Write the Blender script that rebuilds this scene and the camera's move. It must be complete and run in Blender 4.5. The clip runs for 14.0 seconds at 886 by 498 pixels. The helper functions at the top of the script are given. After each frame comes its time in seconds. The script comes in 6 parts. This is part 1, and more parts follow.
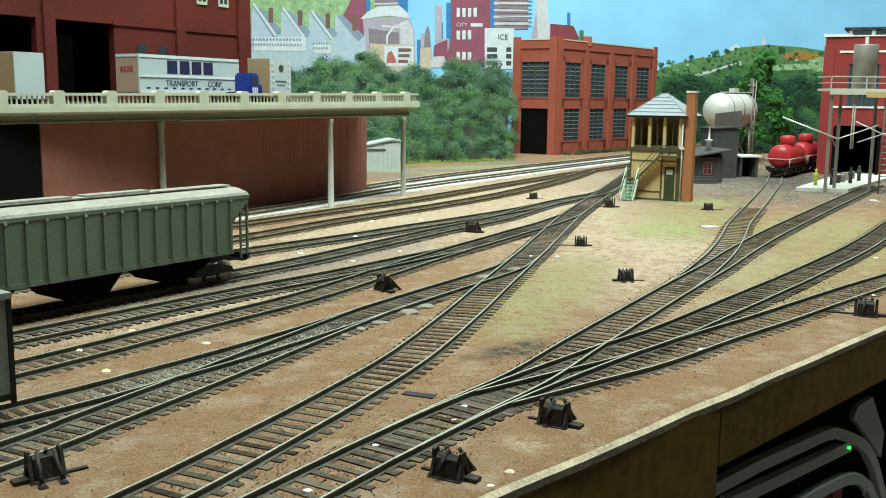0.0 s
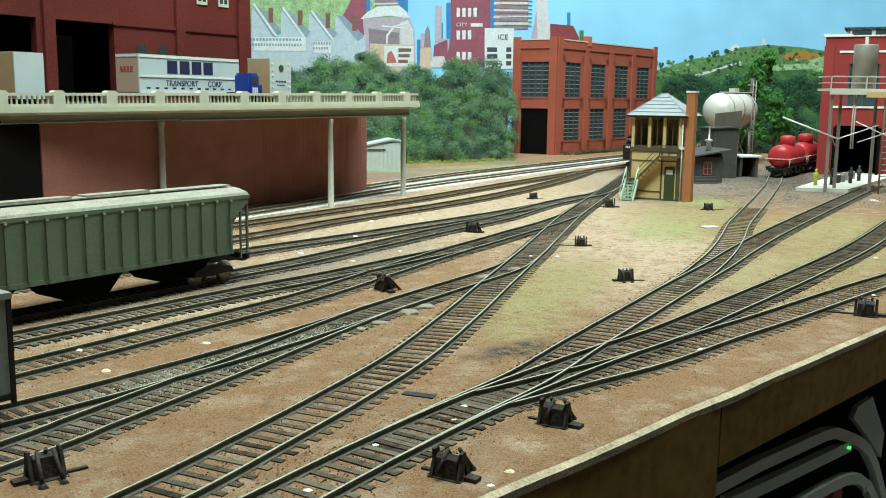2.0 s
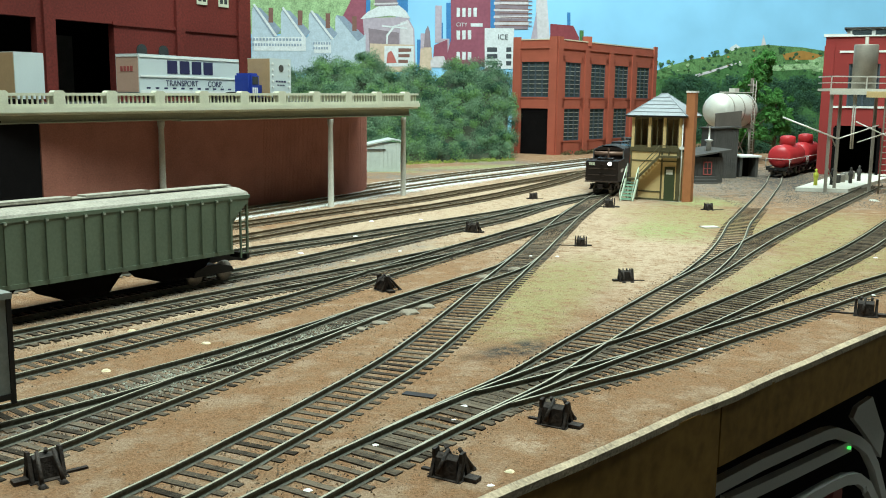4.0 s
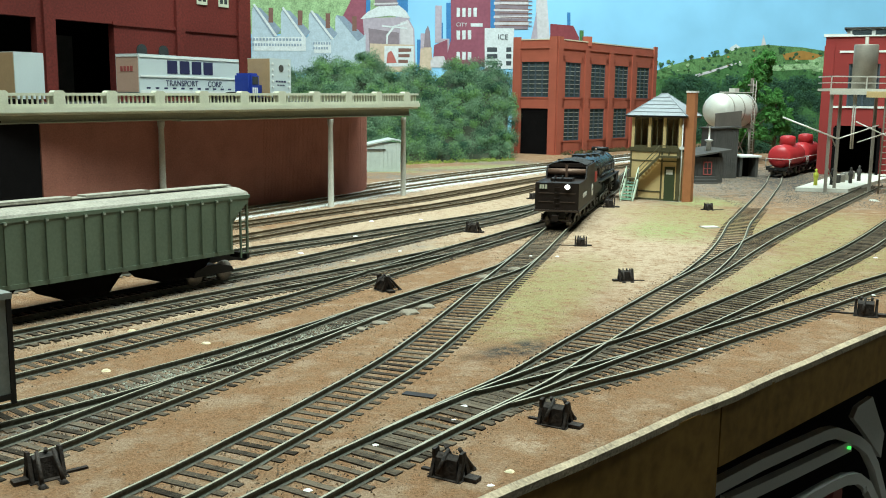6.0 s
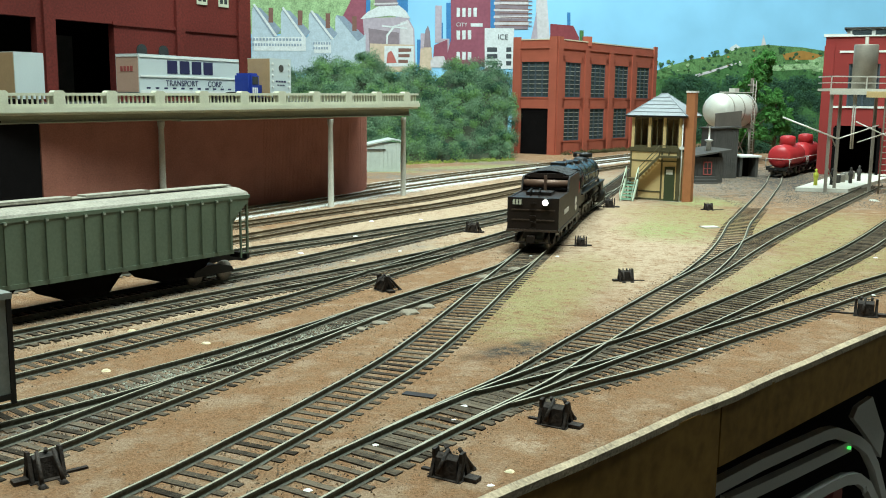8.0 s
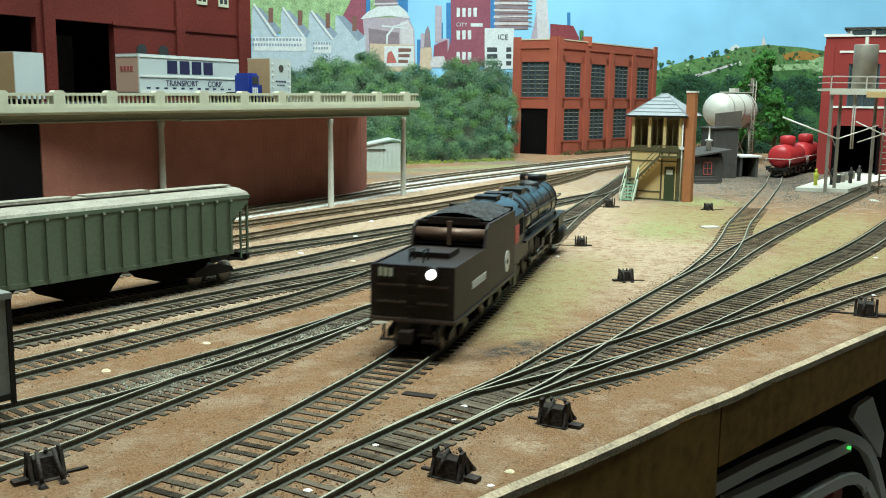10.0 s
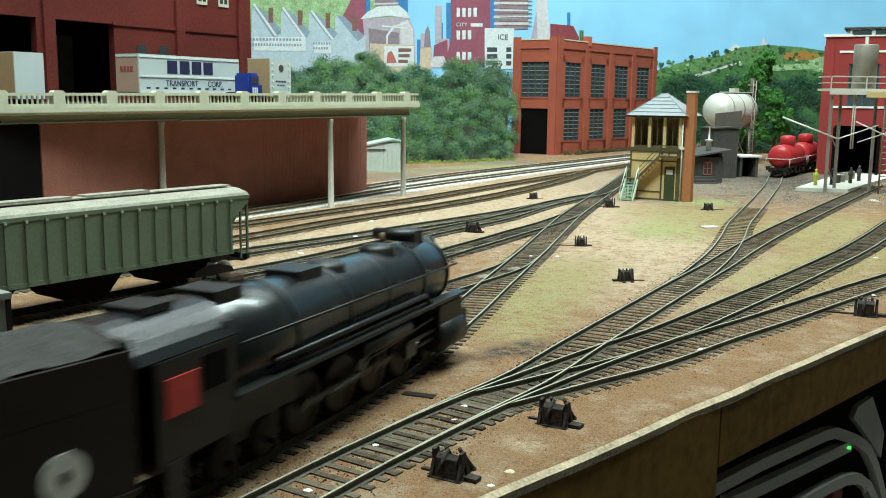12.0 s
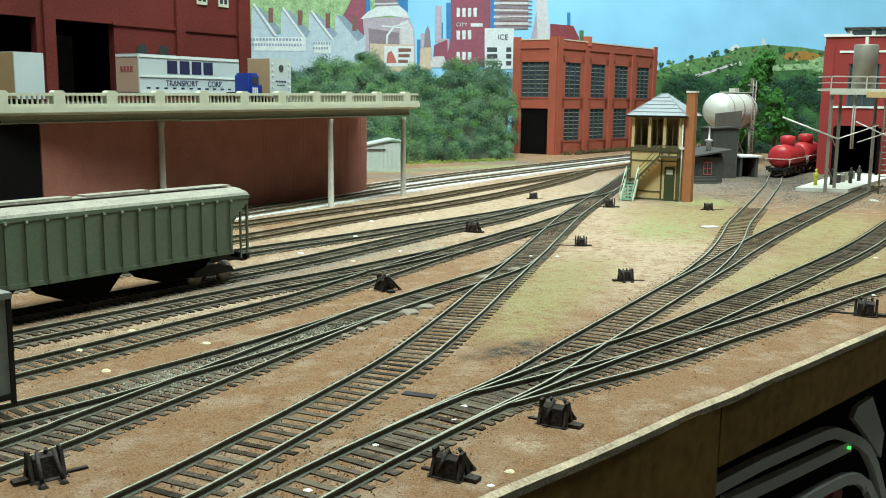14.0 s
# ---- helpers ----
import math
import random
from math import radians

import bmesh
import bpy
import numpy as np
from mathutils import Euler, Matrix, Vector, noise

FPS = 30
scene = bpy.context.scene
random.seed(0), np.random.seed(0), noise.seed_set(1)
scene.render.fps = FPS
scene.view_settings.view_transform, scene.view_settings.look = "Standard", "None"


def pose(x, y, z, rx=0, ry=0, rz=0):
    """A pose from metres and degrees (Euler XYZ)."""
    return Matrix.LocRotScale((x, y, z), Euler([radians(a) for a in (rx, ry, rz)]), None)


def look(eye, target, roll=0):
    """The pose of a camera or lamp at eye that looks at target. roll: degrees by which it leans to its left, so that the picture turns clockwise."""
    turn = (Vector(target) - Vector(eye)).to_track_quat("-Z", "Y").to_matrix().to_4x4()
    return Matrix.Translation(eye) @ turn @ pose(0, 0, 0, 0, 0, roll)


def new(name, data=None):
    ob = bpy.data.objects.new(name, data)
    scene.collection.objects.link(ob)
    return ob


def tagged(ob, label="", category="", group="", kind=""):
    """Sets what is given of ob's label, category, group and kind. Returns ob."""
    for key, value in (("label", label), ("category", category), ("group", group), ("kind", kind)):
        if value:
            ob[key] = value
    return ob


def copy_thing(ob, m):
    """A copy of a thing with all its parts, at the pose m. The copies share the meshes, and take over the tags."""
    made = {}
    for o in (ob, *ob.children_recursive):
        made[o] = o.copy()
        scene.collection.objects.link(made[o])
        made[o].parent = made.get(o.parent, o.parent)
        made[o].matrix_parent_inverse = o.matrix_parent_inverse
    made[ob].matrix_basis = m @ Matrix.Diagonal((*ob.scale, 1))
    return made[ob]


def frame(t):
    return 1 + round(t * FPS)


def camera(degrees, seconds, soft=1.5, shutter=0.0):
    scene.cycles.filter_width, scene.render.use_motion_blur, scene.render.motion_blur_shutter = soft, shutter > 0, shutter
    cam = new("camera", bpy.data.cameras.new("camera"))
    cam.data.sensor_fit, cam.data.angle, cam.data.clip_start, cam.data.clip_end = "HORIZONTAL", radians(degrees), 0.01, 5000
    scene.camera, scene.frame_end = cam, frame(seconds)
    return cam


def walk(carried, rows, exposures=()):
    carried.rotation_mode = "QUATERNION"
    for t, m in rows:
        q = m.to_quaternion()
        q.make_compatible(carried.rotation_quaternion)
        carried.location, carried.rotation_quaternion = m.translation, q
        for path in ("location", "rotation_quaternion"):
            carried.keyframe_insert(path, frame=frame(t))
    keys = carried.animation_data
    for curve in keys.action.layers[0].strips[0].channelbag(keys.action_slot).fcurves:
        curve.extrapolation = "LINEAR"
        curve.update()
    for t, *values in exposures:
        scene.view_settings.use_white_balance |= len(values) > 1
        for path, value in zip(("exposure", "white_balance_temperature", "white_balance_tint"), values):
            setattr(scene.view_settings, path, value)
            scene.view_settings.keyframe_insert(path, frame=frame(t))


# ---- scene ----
cam = camera(50.0, 14.0, 1.0, 0.8)
walk(cam, [(0.0, look((0, 0, 0.1035), (0, 0.98763, 0.1035 - 0.1568), 0.674)),
           (14.0, look((0, 0, 0.1035), (0, 0.98763, 0.1035 - 0.1568), 0.674))])

# ---- world and lamps: a closed layout room under ceiling tubes ----
world = bpy.data.worlds.new("room_air")
world.use_nodes = True
world.node_tree.nodes["Background"].inputs[0].default_value = (0.9, 0.95, 1.0, 1)
world.node_tree.nodes["Background"].inputs[1].default_value = 0.12
scene.world = world
scene.view_settings.exposure = 0.0

MM = 0.001


def area_lamp(name, eye, target, sx, sy, power, color):
    data = bpy.data.lights.new(name, "AREA")
    data.shape, data.size, data.size_y, data.energy, data.color = "RECTANGLE", sx, sy, power, color
    ob = new(name, data)
    ob.matrix_world = look(eye, target)
    return ob


area_lamp("ceiling_tube_light", (-0.2, 0.25, 1.55), (-0.03, 0.7, 0), 1.2, 0.12, 37, (0.80, 1.0, 0.95))
area_lamp("ceiling_tube_light", (0.45, 0.8, 1.55), (0.3, 1.0, 0), 1.2, 0.12, 36, (0.80, 1.0, 0.95))
# unseen fill lamp, added to brighten the sky board
area_lamp("backdrop_tube_light", (0.1, 1.75, 1.35), (0.1, 2.1, 0.2), 1.6, 0.1, 17, (0.86, 1.0, 1.0))


# ---- materials ----
def mat(name, base, rough=0.7, metal=0.0, var=0.25, scale=120.0, fine=900.0, bump=0.3, tint=None, piece=0.0, spec=0.4):
    """Procedural surface: two noises vary the colour, the finer one gives relief; piece varies it from piece to piece."""
    m = bpy.data.materials.new(name)
    m.use_nodes = True
    n, l = m.node_tree.nodes, m.node_tree.links
    b = n["Principled BSDF"]
    b.inputs["Roughness"].default_value, b.inputs["Metallic"].default_value = rough, metal
    b.inputs["Specular IOR Level"].default_value = spec
    tc = n.new("ShaderNodeTexCoord")
    big, small = n.new("ShaderNodeTexNoise"), n.new("ShaderNodeTexNoise")
    big.inputs["Scale"].default_value, small.inputs["Scale"].default_value = scale, fine
    big.inputs["Detail"].default_value, small.inputs["Detail"].default_value = 4, 5
    l.new(tc.outputs["Object"], big.inputs["Vector"]), l.new(tc.outputs["Object"], small.inputs["Vector"])
    add = n.new("ShaderNodeMath")
    add.operation = "MULTIPLY_ADD"
    add.inputs[1].default_value = 0.55
    l.new(small.outputs["Fac"], add.inputs[0])
    half = n.new("ShaderNodeMath")
    half.operation = "MULTIPLY"
    half.inputs[1].default_value = 0.45
    l.new(big.outputs["Fac"], half.inputs[0]), l.new(half.outputs[0], add.inputs[2])
    last = add.outputs[0]
    if piece:
        info = n.new("ShaderNodeObjectInfo")
        pa = n.new("ShaderNodeMath")
        pa.operation = "MULTIPLY_ADD"
        pa.inputs[1].default_value = piece
        l.new(info.outputs["Random"], pa.inputs[0]), l.new(last, pa.inputs[2])
        off = n.new("ShaderNodeMath")
        off.operation = "SUBTRACT"
        off.inputs[1].default_value = piece / 2
        l.new(pa.outputs[0], off.inputs[0])
        last = off.outputs[0]
    ramp = n.new("ShaderNodeValToRGB")
    lo = [max(0, c * (1 - var)) for c in base]
    hi = [min(1, c * (1 + var)) for c in (tint or base)]
    ramp.color_ramp.elements[0].position, ramp.color_ramp.elements[1].position = 0.32, 0.68
    ramp.color_ramp.elements[0].color, ramp.color_ramp.elements[1].color = (*lo, 1), (*hi, 1)
    l.new(last, ramp.inputs[0]), l.new(ramp.outputs[0], b.inputs["Base Color"])
    if bump:
        bp = n.new("ShaderNodeBump")
        bp.inputs["Strength"].default_value, bp.inputs["Distance"].default_value = bump, 0.0008
        l.new(small.outputs["Fac"], bp.inputs["Height"]), l.new(bp.outputs[0], b.inputs["Normal"])
    return m


def glow(name, color, strength):
    m = bpy.data.materials.new(name)
    m.use_nodes = True
    b = m.node_tree.nodes["Principled BSDF"]
    b.inputs["Base Color"].default_value = (*color, 1)
    b.inputs["Emission Color"].default_value, b.inputs["Emission Strength"].default_value = (*color, 1), strength
    return m


def ground_material():
    """Brown ground cover with patches of sand, green turf, grey ballast dust and dark oil."""
    m = bpy.data.materials.new("ground_cover")
    m.use_nodes = True
    n, l = m.node_tree.nodes, m.node_tree.links
    b = n["Principled BSDF"]
    b.inputs["Roughness"].default_value, b.inputs["Specular IOR Level"].default_value = 0.95, 0.1
    tc = n.new("ShaderNodeTexCoord")

    def noise_node(scale, detail=4, rough=0.6):
        t = n.new("ShaderNodeTexNoise")
        t.inputs["Scale"].default_value, t.inputs["Detail"].default_value, t.inputs["Roughness"].default_value = scale, detail, rough
        l.new(tc.outputs["Object"], t.inputs["Vector"])
        return t.outputs["Fac"]

    def mix(fac, a, c):
        x = n.new("ShaderNodeMix")
        x.data_type = "RGBA"
        l.new(fac, x.inputs[0])
        for s, v in ((6, a), (7, c)):
            if isinstance(v, tuple):
                x.inputs[s].default_value = (*v, 1)
            else:
                l.new(v, x.inputs[s])
        return x.outputs[2]

    def ramp(fac, p0, p1):
        r = n.new("ShaderNodeMapRange")
        r.inputs[1].default_value, r.inputs[2].default_value = p0, p1
        l.new(fac, r.inputs[0])
        return r.outputs[0]

    def patch(x, y, rx, ry, rz=0.0):
        """1 inside an ellipse of that place and size (mm), ragged by noise."""
        mp = n.new("ShaderNodeMapping")
        mp.vector_type = "TEXTURE"
        mp.inputs["Location"].default_value = (x * MM, y * MM, 0)
        mp.inputs["Rotation"].default_value = (0, 0, radians(rz))
        mp.inputs["Scale"].default_value = (rx * MM, ry * MM, 1)
        l.new(tc.outputs["Object"], mp.inputs[0])
        d = n.new("ShaderNodeVectorMath")
        d.operation = "LENGTH"
        l.new(mp.outputs[0], d.inputs[0])
        rag = n.new("ShaderNodeMath")
        rag.operation = "MULTIPLY_ADD"
        rag.inputs[1].default_value = 1.6
        l.new(rags, rag.inputs[0]), l.new(d.outputs["Value"], rag.inputs[2])
        r = n.new("ShaderNodeMapRange")
        r.inputs[1].default_value, r.inputs[2].default_value = 2.15, 1.25
        l.new(rag.outputs[0], r.inputs[0])
        speck = n.new("ShaderNodeMath")
        speck.operation = "MULTIPLY"
        l.new(r.outputs[0], speck.inputs[0]), l.new(specks, speck.inputs[1])
        return speck.outputs[0]

    rags = noise_node(35, 6, 0.7)
    grain, mid = noise_node(1100, 6, 0.75), noise_node(180, 5, 0.65)
    specks = ramp(noise_node(190, 7, 0.75), 0.38, 0.56)
    c = mix(ramp(grain, 0.3, 0.72), (0.15, 0.075, 0.036), (0.47, 0.262, 0.140))
    c = mix(ramp(mid, 0.45, 0.75), c, (0.33, 0.215, 0.13))
    c = mix(ramp(noise_node(420, 5, 0.7), 0.60, 0.72), c, (0.13, 0.085, 0.05))
    c = mix(ramp(noise_node(55, 5, 0.7), 0.5, 0.62), c, mix(ramp(grain, 0.3, 0.7), (0.24, 0.15, 0.09), (0.52, 0.36, 0.24)))
    c = mix(ramp(noise_node(75, 6, 0.75), 0.60, 0.74), c, mix(ramp(grain, 0.3, 0.7), (0.07, 0.042, 0.024), (0.22, 0.135, 0.075)))
    sand = mix(ramp(grain, 0.3, 0.7), (0.40, 0.28, 0.18), (0.66, 0.50, 0.36))
    turf = mix(ramp(grain, 0.3, 0.7), (0.26, 0.215, 0.09), (0.44, 0.38, 0.19))
    green = mix(ramp(grain, 0.3, 0.7), (0.23, 0.25, 0.09), (0.42, 0.44, 0.19))
    grey = mix(ramp(grain, 0.3, 0.7), (0.10, 0.095, 0.085), (0.32, 0.29, 0.25))
    for colour, spots in ((sand, SAND), (grey, DUST), (turf, TURF), (green, GREEN), ((0.06, 0.055, 0.05), OIL)):
        for s in spots:
            c = mix(patch(*s), c, colour)
    l.new(c, b.inputs["Base Color"])
    bp = n.new("ShaderNodeBump")
    bp.inputs["Strength"].default_value, bp.inputs["Distance"].default_value = 0.9, 0.002
    l.new(grain, bp.inputs["Height"]), l.new(bp.outputs[0], b.inputs["Normal"])
    return m


# patches of the ground cover: place, half sizes (mm), turn
SAND = [(-60, 650, 40, 150, -35), (20, 900, 50, 200, -33), (-125, 470, 26, 110, -36), (-90, 760, 40, 160, -35), (150, 600, 60, 130, -25), (120, 860, 80, 120, -20), (180, 1300, 190, 130, -30), (-20, 760, 70, 160, -30), (130, 720, 80, 150, -25), (60, 930, 110, 200, -30), (-20, 1040, 100, 180, -35), (110, 1120, 190, 120, -30), (156, 700, 34, 40, 0), (28, 283, 7, 8, 20)]
DUST = [(0, 1440, 160, 40, 40), (-60, 1290, 60, 40, 40), (-88, 365, 13, 55, -38), (-45, 440, 12, 60, -32), (-130, 290, 14, 60, -38), (420, 1300, 200, 330, -20), (40, 1650, 250, 70, -40), (-110, 560, 20, 160, -35)]
TURF = [(70, 560, 30, 85, -22), (250, 620, 40, 150, -40), (230, 880, 60, 90, 0), (320, 800, 60, 120, -35), (45, 470, 22, 70, -20)]
GREEN = [(-80, 1385, 50, 30, 0), (60, 1500, 120, 30, 35), (185, 780, 36, 60, -10), (275, 1010, 40, 50, 0), (300, 570, 26, 50, -40), (45, 1660, 60, 60, 0)]
OIL = [(30, 395, 10, 22, -50), (470, 1300, 60, 150, -20)]

M_GROUND = ground_material()
M_SLEEPER_OLD = mat("weathered_brown_sleeper", (0.085, 0.058, 0.034), 0.85, var=0.4, scale=200, fine=1500, spec=0.12)
M_RAILSIDE_OLD = mat("brown_rail_side", (0.12, 0.085, 0.05), 0.8, var=0.5, scale=90, bump=0.1, spec=0.2)
M_RAILSIDE = mat("dull_rail_side", (0.10, 0.094, 0.072), 0.7, var=0.45, scale=90, bump=0.1, spec=0.2)
M_SLEEPER = mat("sleeper_dark_plastic", (0.042, 0.030, 0.020), 0.85, var=0.5, scale=200, fine=1500, tint=(0.085, 0.066, 0.047), piece=0.35, spec=0.12)
M_RAIL = mat("nickel_silver_rail", (0.31, 0.285, 0.215), 0.5, 0.2, var=0.4, scale=90, bump=0.05)
M_RAIL_OLD = mat("weathered_brown_rail", (0.34, 0.27, 0.17), 0.55, 0.15, var=0.35, scale=90, bump=0.1)
M_BALLAST = mat("white_ballast", (0.68, 0.66, 0.6), 0.95, var=0.6, scale=400, fine=1400, bump=0.9)
M_BLACK = mat("black_painted_metal", (0.008, 0.0075, 0.007), 0.45, var=0.4, scale=60, bump=0.1)
M_SOOT = mat("sooty_dark_brown_paint", (0.016, 0.0095, 0.007), 0.5, var=0.5, scale=60, bump=0.12, spec=0.3)
M_CAST = mat("rusty_dark_cast_metal", (0.012, 0.008, 0.006), 0.7, var=0.6, scale=250, fine=900, bump=0.5, tint=(0.03, 0.021, 0.016), spec=0.25)
M_BRICK = mat("dark_red_brick", (0.31, 0.115, 0.08), 0.85, var=0.25, scale=40, fine=800, bump=0.25)
M_BRICKDARK = mat("sooty_dark_red_brick", (0.125, 0.019, 0.014), 0.75, var=0.4, scale=14, fine=500, bump=0.2, spec=0.25)
M_BRICK2 = mat("orange_red_brick", (0.36, 0.084, 0.048), 0.8, var=0.18, scale=40, fine=900, bump=0.2)
M_RED = mat("scarlet_brick_paint", (0.27, 0.027, 0.023), 0.7, var=0.15, scale=30, bump=0.1)
M_ROAD = mat("shaded_road_surface", (0.05, 0.048, 0.045), 0.9, var=0.3, scale=60, bump=0.2)
M_CREAM = mat("cream_concrete_paint", (0.56, 0.56, 0.43), 0.6, var=0.12, scale=80, bump=0.12)
M_DECKSIDE = mat("olive_girder_paint", (0.26, 0.25, 0.17), 0.6, var=0.15, scale=60, bump=0.1)
# near-black that stands in for shade inside openings and under things
M_DARK = mat("black_shade_fill", (0.006, 0.005, 0.005), 0.95, var=0.3, bump=0, spec=0.05)
M_HOPPER = mat("grey_green_car_paint", (0.13, 0.162, 0.108), 0.5, var=0.14, scale=60, fine=700, bump=0.08)
M_ROOFDUST = mat("dusty_car_roof", (0.29, 0.265, 0.215), 0.8, var=0.3, scale=150, bump=0.2)
M_GREYCAR = mat("grey_car_paint", (0.22, 0.23, 0.21), 0.5, var=0.18, scale=70, bump=0.1)
M_YELLOW = mat("buff_timber_paint", (0.60, 0.44, 0.21), 0.6, var=0.15, scale=80, bump=0.1)
M_OLIVE = mat("dark_olive_trim_paint", (0.09, 0.075, 0.035), 0.6, var=0.2, scale=90, bump=0.1)
M_SLATE = mat("pale_grey_slate_roof", (0.27, 0.29, 0.31), 0.65, var=0.18, scale=120, bump=0.2)
M_GLASS = mat("dark_window_glazing", (0.045, 0.05, 0.05), 0.15, var=0.4, scale=30, bump=0)
M_WHITE = mat("white_paint", (0.72, 0.72, 0.68), 0.5, var=0.08, scale=60, bump=0.05)
M_STAIR = mat("green_tread_paint", (0.22, 0.36, 0.26), 0.6, var=0.2, bump=0.08)
M_PALEGREEN = mat("pale_green_stair_paint", (0.5, 0.58, 0.45), 0.6, var=0.12, bump=0.08)
M_CHIMNEY = mat("orange_brick_chimney", (0.4, 0.15, 0.06), 0.8, var=0.15, fine=1200, bump=0.2)
M_SILVER = mat("silver_tank_paint", (0.62, 0.60, 0.54), 0.4, 0.2, var=0.15, scale=40, bump=0.05)
M_TANKRED = mat("bright_red_tank_paint", (0.42, 0.028, 0.032), 0.35, var=0.15, scale=40, bump=0.05)
M_BOARD = mat("brown_grey_sheet", (0.10, 0.082, 0.07), 0.7, var=0.25, scale=60, bump=0.1)
M_GREY = mat("weathered_grey_boards", (0.062, 0.056, 0.05), 0.8, var=0.3, scale=90, bump=0.2)
M_STEEL = mat("grey_brown_steelwork", (0.28, 0.25, 0.21), 0.5, 0.3, var=0.25, scale=80, bump=0.1)
M_CONCRETE = mat("pale_concrete", (0.55, 0.53, 0.46), 0.85, var=0.15, scale=60, bump=0.2)
M_POST = mat("grey_cream_post_paint", (0.36, 0.33, 0.27), 0.7, var=0.2, scale=80, bump=0.15)
M_FASCIA = mat("brown_stained_fascia_board", (0.26, 0.14, 0.036), 0.6, var=0.35, scale=14, fine=160, bump=0.15, spec=0.12)
M_PLASTER = mat("cream_plaster_edge", (0.36, 0.275, 0.185), 0.9, var=0.5, scale=110, bump=0.5)
M_TRAILER = mat("pale_blue_grey_trailer_paint", (0.55, 0.60, 0.60), 0.4, var=0.06, scale=40, bump=0.03)
M_TRAILEREND = mat("peach_trailer_front_paint", (0.48, 0.31, 0.23), 0.5, var=0.08, scale=40, bump=0.03)
M_NAVY = mat("navy_lettering_paint", (0.02, 0.02, 0.07), 0.6, var=0.1, bump=0)
M_BLUE = mat("bright_blue_cab_paint", (0.02, 0.05, 0.32), 0.35, var=0.15, bump=0)
M_TAN = mat("tan_trailer_paint", (0.45, 0.30, 0.16), 0.5, var=0.1, bump=0.03)
M_ROOM = mat("dull_grey_room_wall", (0.22, 0.22, 0.2), 0.9, var=0.05, scale=3, fine=60, bump=0.05)
M_FLOOR = mat("brown_room_floor", (0.12, 0.09, 0.07), 0.8, var=0.2, scale=6, fine=80)
M_SKY = mat("painted_blue_sky", (0.26, 0.56, 0.80), 0.9, var=0.12, scale=2, fine=8, bump=0)
M_LAMP = glow("headlamp_glow", (1.0, 0.97, 0.9), 6.0)


# ---- mesh helpers: all in millimetres ----
def box(bm, x0, x1, y0, y1, z0, z1, m=None):
    v = [bm.verts.new((x, y, z)) for z in (z0, z1) for y in (y0, y1) for x in (x0, x1)]
    if m is not None:
        for q in v:
            q.co = m @ q.co
    for a in ((0, 2, 3, 1), (4, 5, 7, 6), (0, 1, 5, 4), (2, 6, 7, 3), (0, 4, 6, 2), (1, 3, 7, 5)):
        bm.faces.new([v[i] for i in a])


def tube(bm, p0, p1, r0, r1=None, seg=12, caps=True):
    """A round bar or cone between two points."""
    p0, p1 = Vector(p0), Vector(p1)
    r1 = r0 if r1 is None else r1
    d = (p1 - p0).normalized()
    a = d.orthogonal().normalized()
    b = d.cross(a)
    rings = []
    for p, r in ((p0, r0), (p1, r1)):
        rings.append([bm.verts.new(p + r * (math.cos(k * math.tau / seg) * a + math.sin(k * math.tau / seg) * b)) for k in range(seg)])
    for k in range(seg):
        f = bm.faces.new((rings[0][k], rings[0][(k + 1) % seg], rings[1][(k + 1) % seg], rings[1][k]))
        f.smooth = True
    if caps:
        bm.faces.new(rings[0][::-1]), bm.faces.new(rings[1])


def lathe(bm, origin, axis, profile, seg=24):
    """A round body about an axis: profile of (distance along the axis, radius)."""
    origin, d = Vector(origin), Vector(axis).normalized()
    a = d.orthogonal().normalized()
    b = d.cross(a)
    rings = [[bm.verts.new(origin + d * h + max(r, 0.01) * (math.cos(k * math.tau / seg) * a + math.sin(k * math.tau / seg) * b)) for k in range(seg)] for h, r in profile]
    for r0, r1 in zip(rings, rings[1:]):
        for k in range(seg):
            f = bm.faces.new((r0[k], r0[(k + 1) % seg], r1[(k + 1) % seg], r1[k]))
            f.smooth = True
    bm.faces.new(rings[0][::-1]), bm.faces.new(rings[-1])


def prism(bm, pts, lift, m=None):
    """A flat outline pushed along the vector lift."""
    lift = Vector(lift)
    lo = [bm.verts.new(Vector(p)) for p in pts]
    hi = [bm.verts.new(Vector(p) + lift) for p in pts]
    if m is not None:
        for q in lo + hi:
            q.co = m @ q.co
    k = len(pts)
    bm.faces.new(lo[::-1]), bm.faces.new(hi)
    for i in range(k):
        bm.faces.new((lo[i], lo[(i + 1) % k], hi[(i + 1) % k], hi[i]))


def finish(bm, name, material, bevel=0.0):
    if bevel:
        bmesh.ops.bevel(bm, geom=[e for e in bm.edges if len(e.link_faces) == 2 and e.calc_face_angle(0) > 0.5], offset=bevel, segments=1, affect="EDGES", clamp_overlap=True)
    bmesh.ops.recalc_face_normals(bm, faces=bm.faces)
    bmesh.ops.scale(bm, vec=(MM, MM, MM), verts=bm.verts)
    me = bpy.data.meshes.new(name)
    bm.to_mesh(me)
    bm.free()
    me.materials.append(material)
    return me


def part(name, bm, material, parent=None, label="", bevel=0.0):
    ob = new(name, finish(bm, name, material, bevel))
    ob.parent = parent
    return tagged(ob, label)


def thing(name, label, category, at=(0, 0, 0), rz=0.0, group="", kind=""):
    """An Empty at the thing's base (mm, degrees)."""
    ob = new(name)
    ob.empty_display_size = 0.01
    ob.matrix_world = pose(at[0] * MM, at[1] * MM, at[2] * MM, 0, 0, rz)
    return tagged(ob, label, category, group, kind)


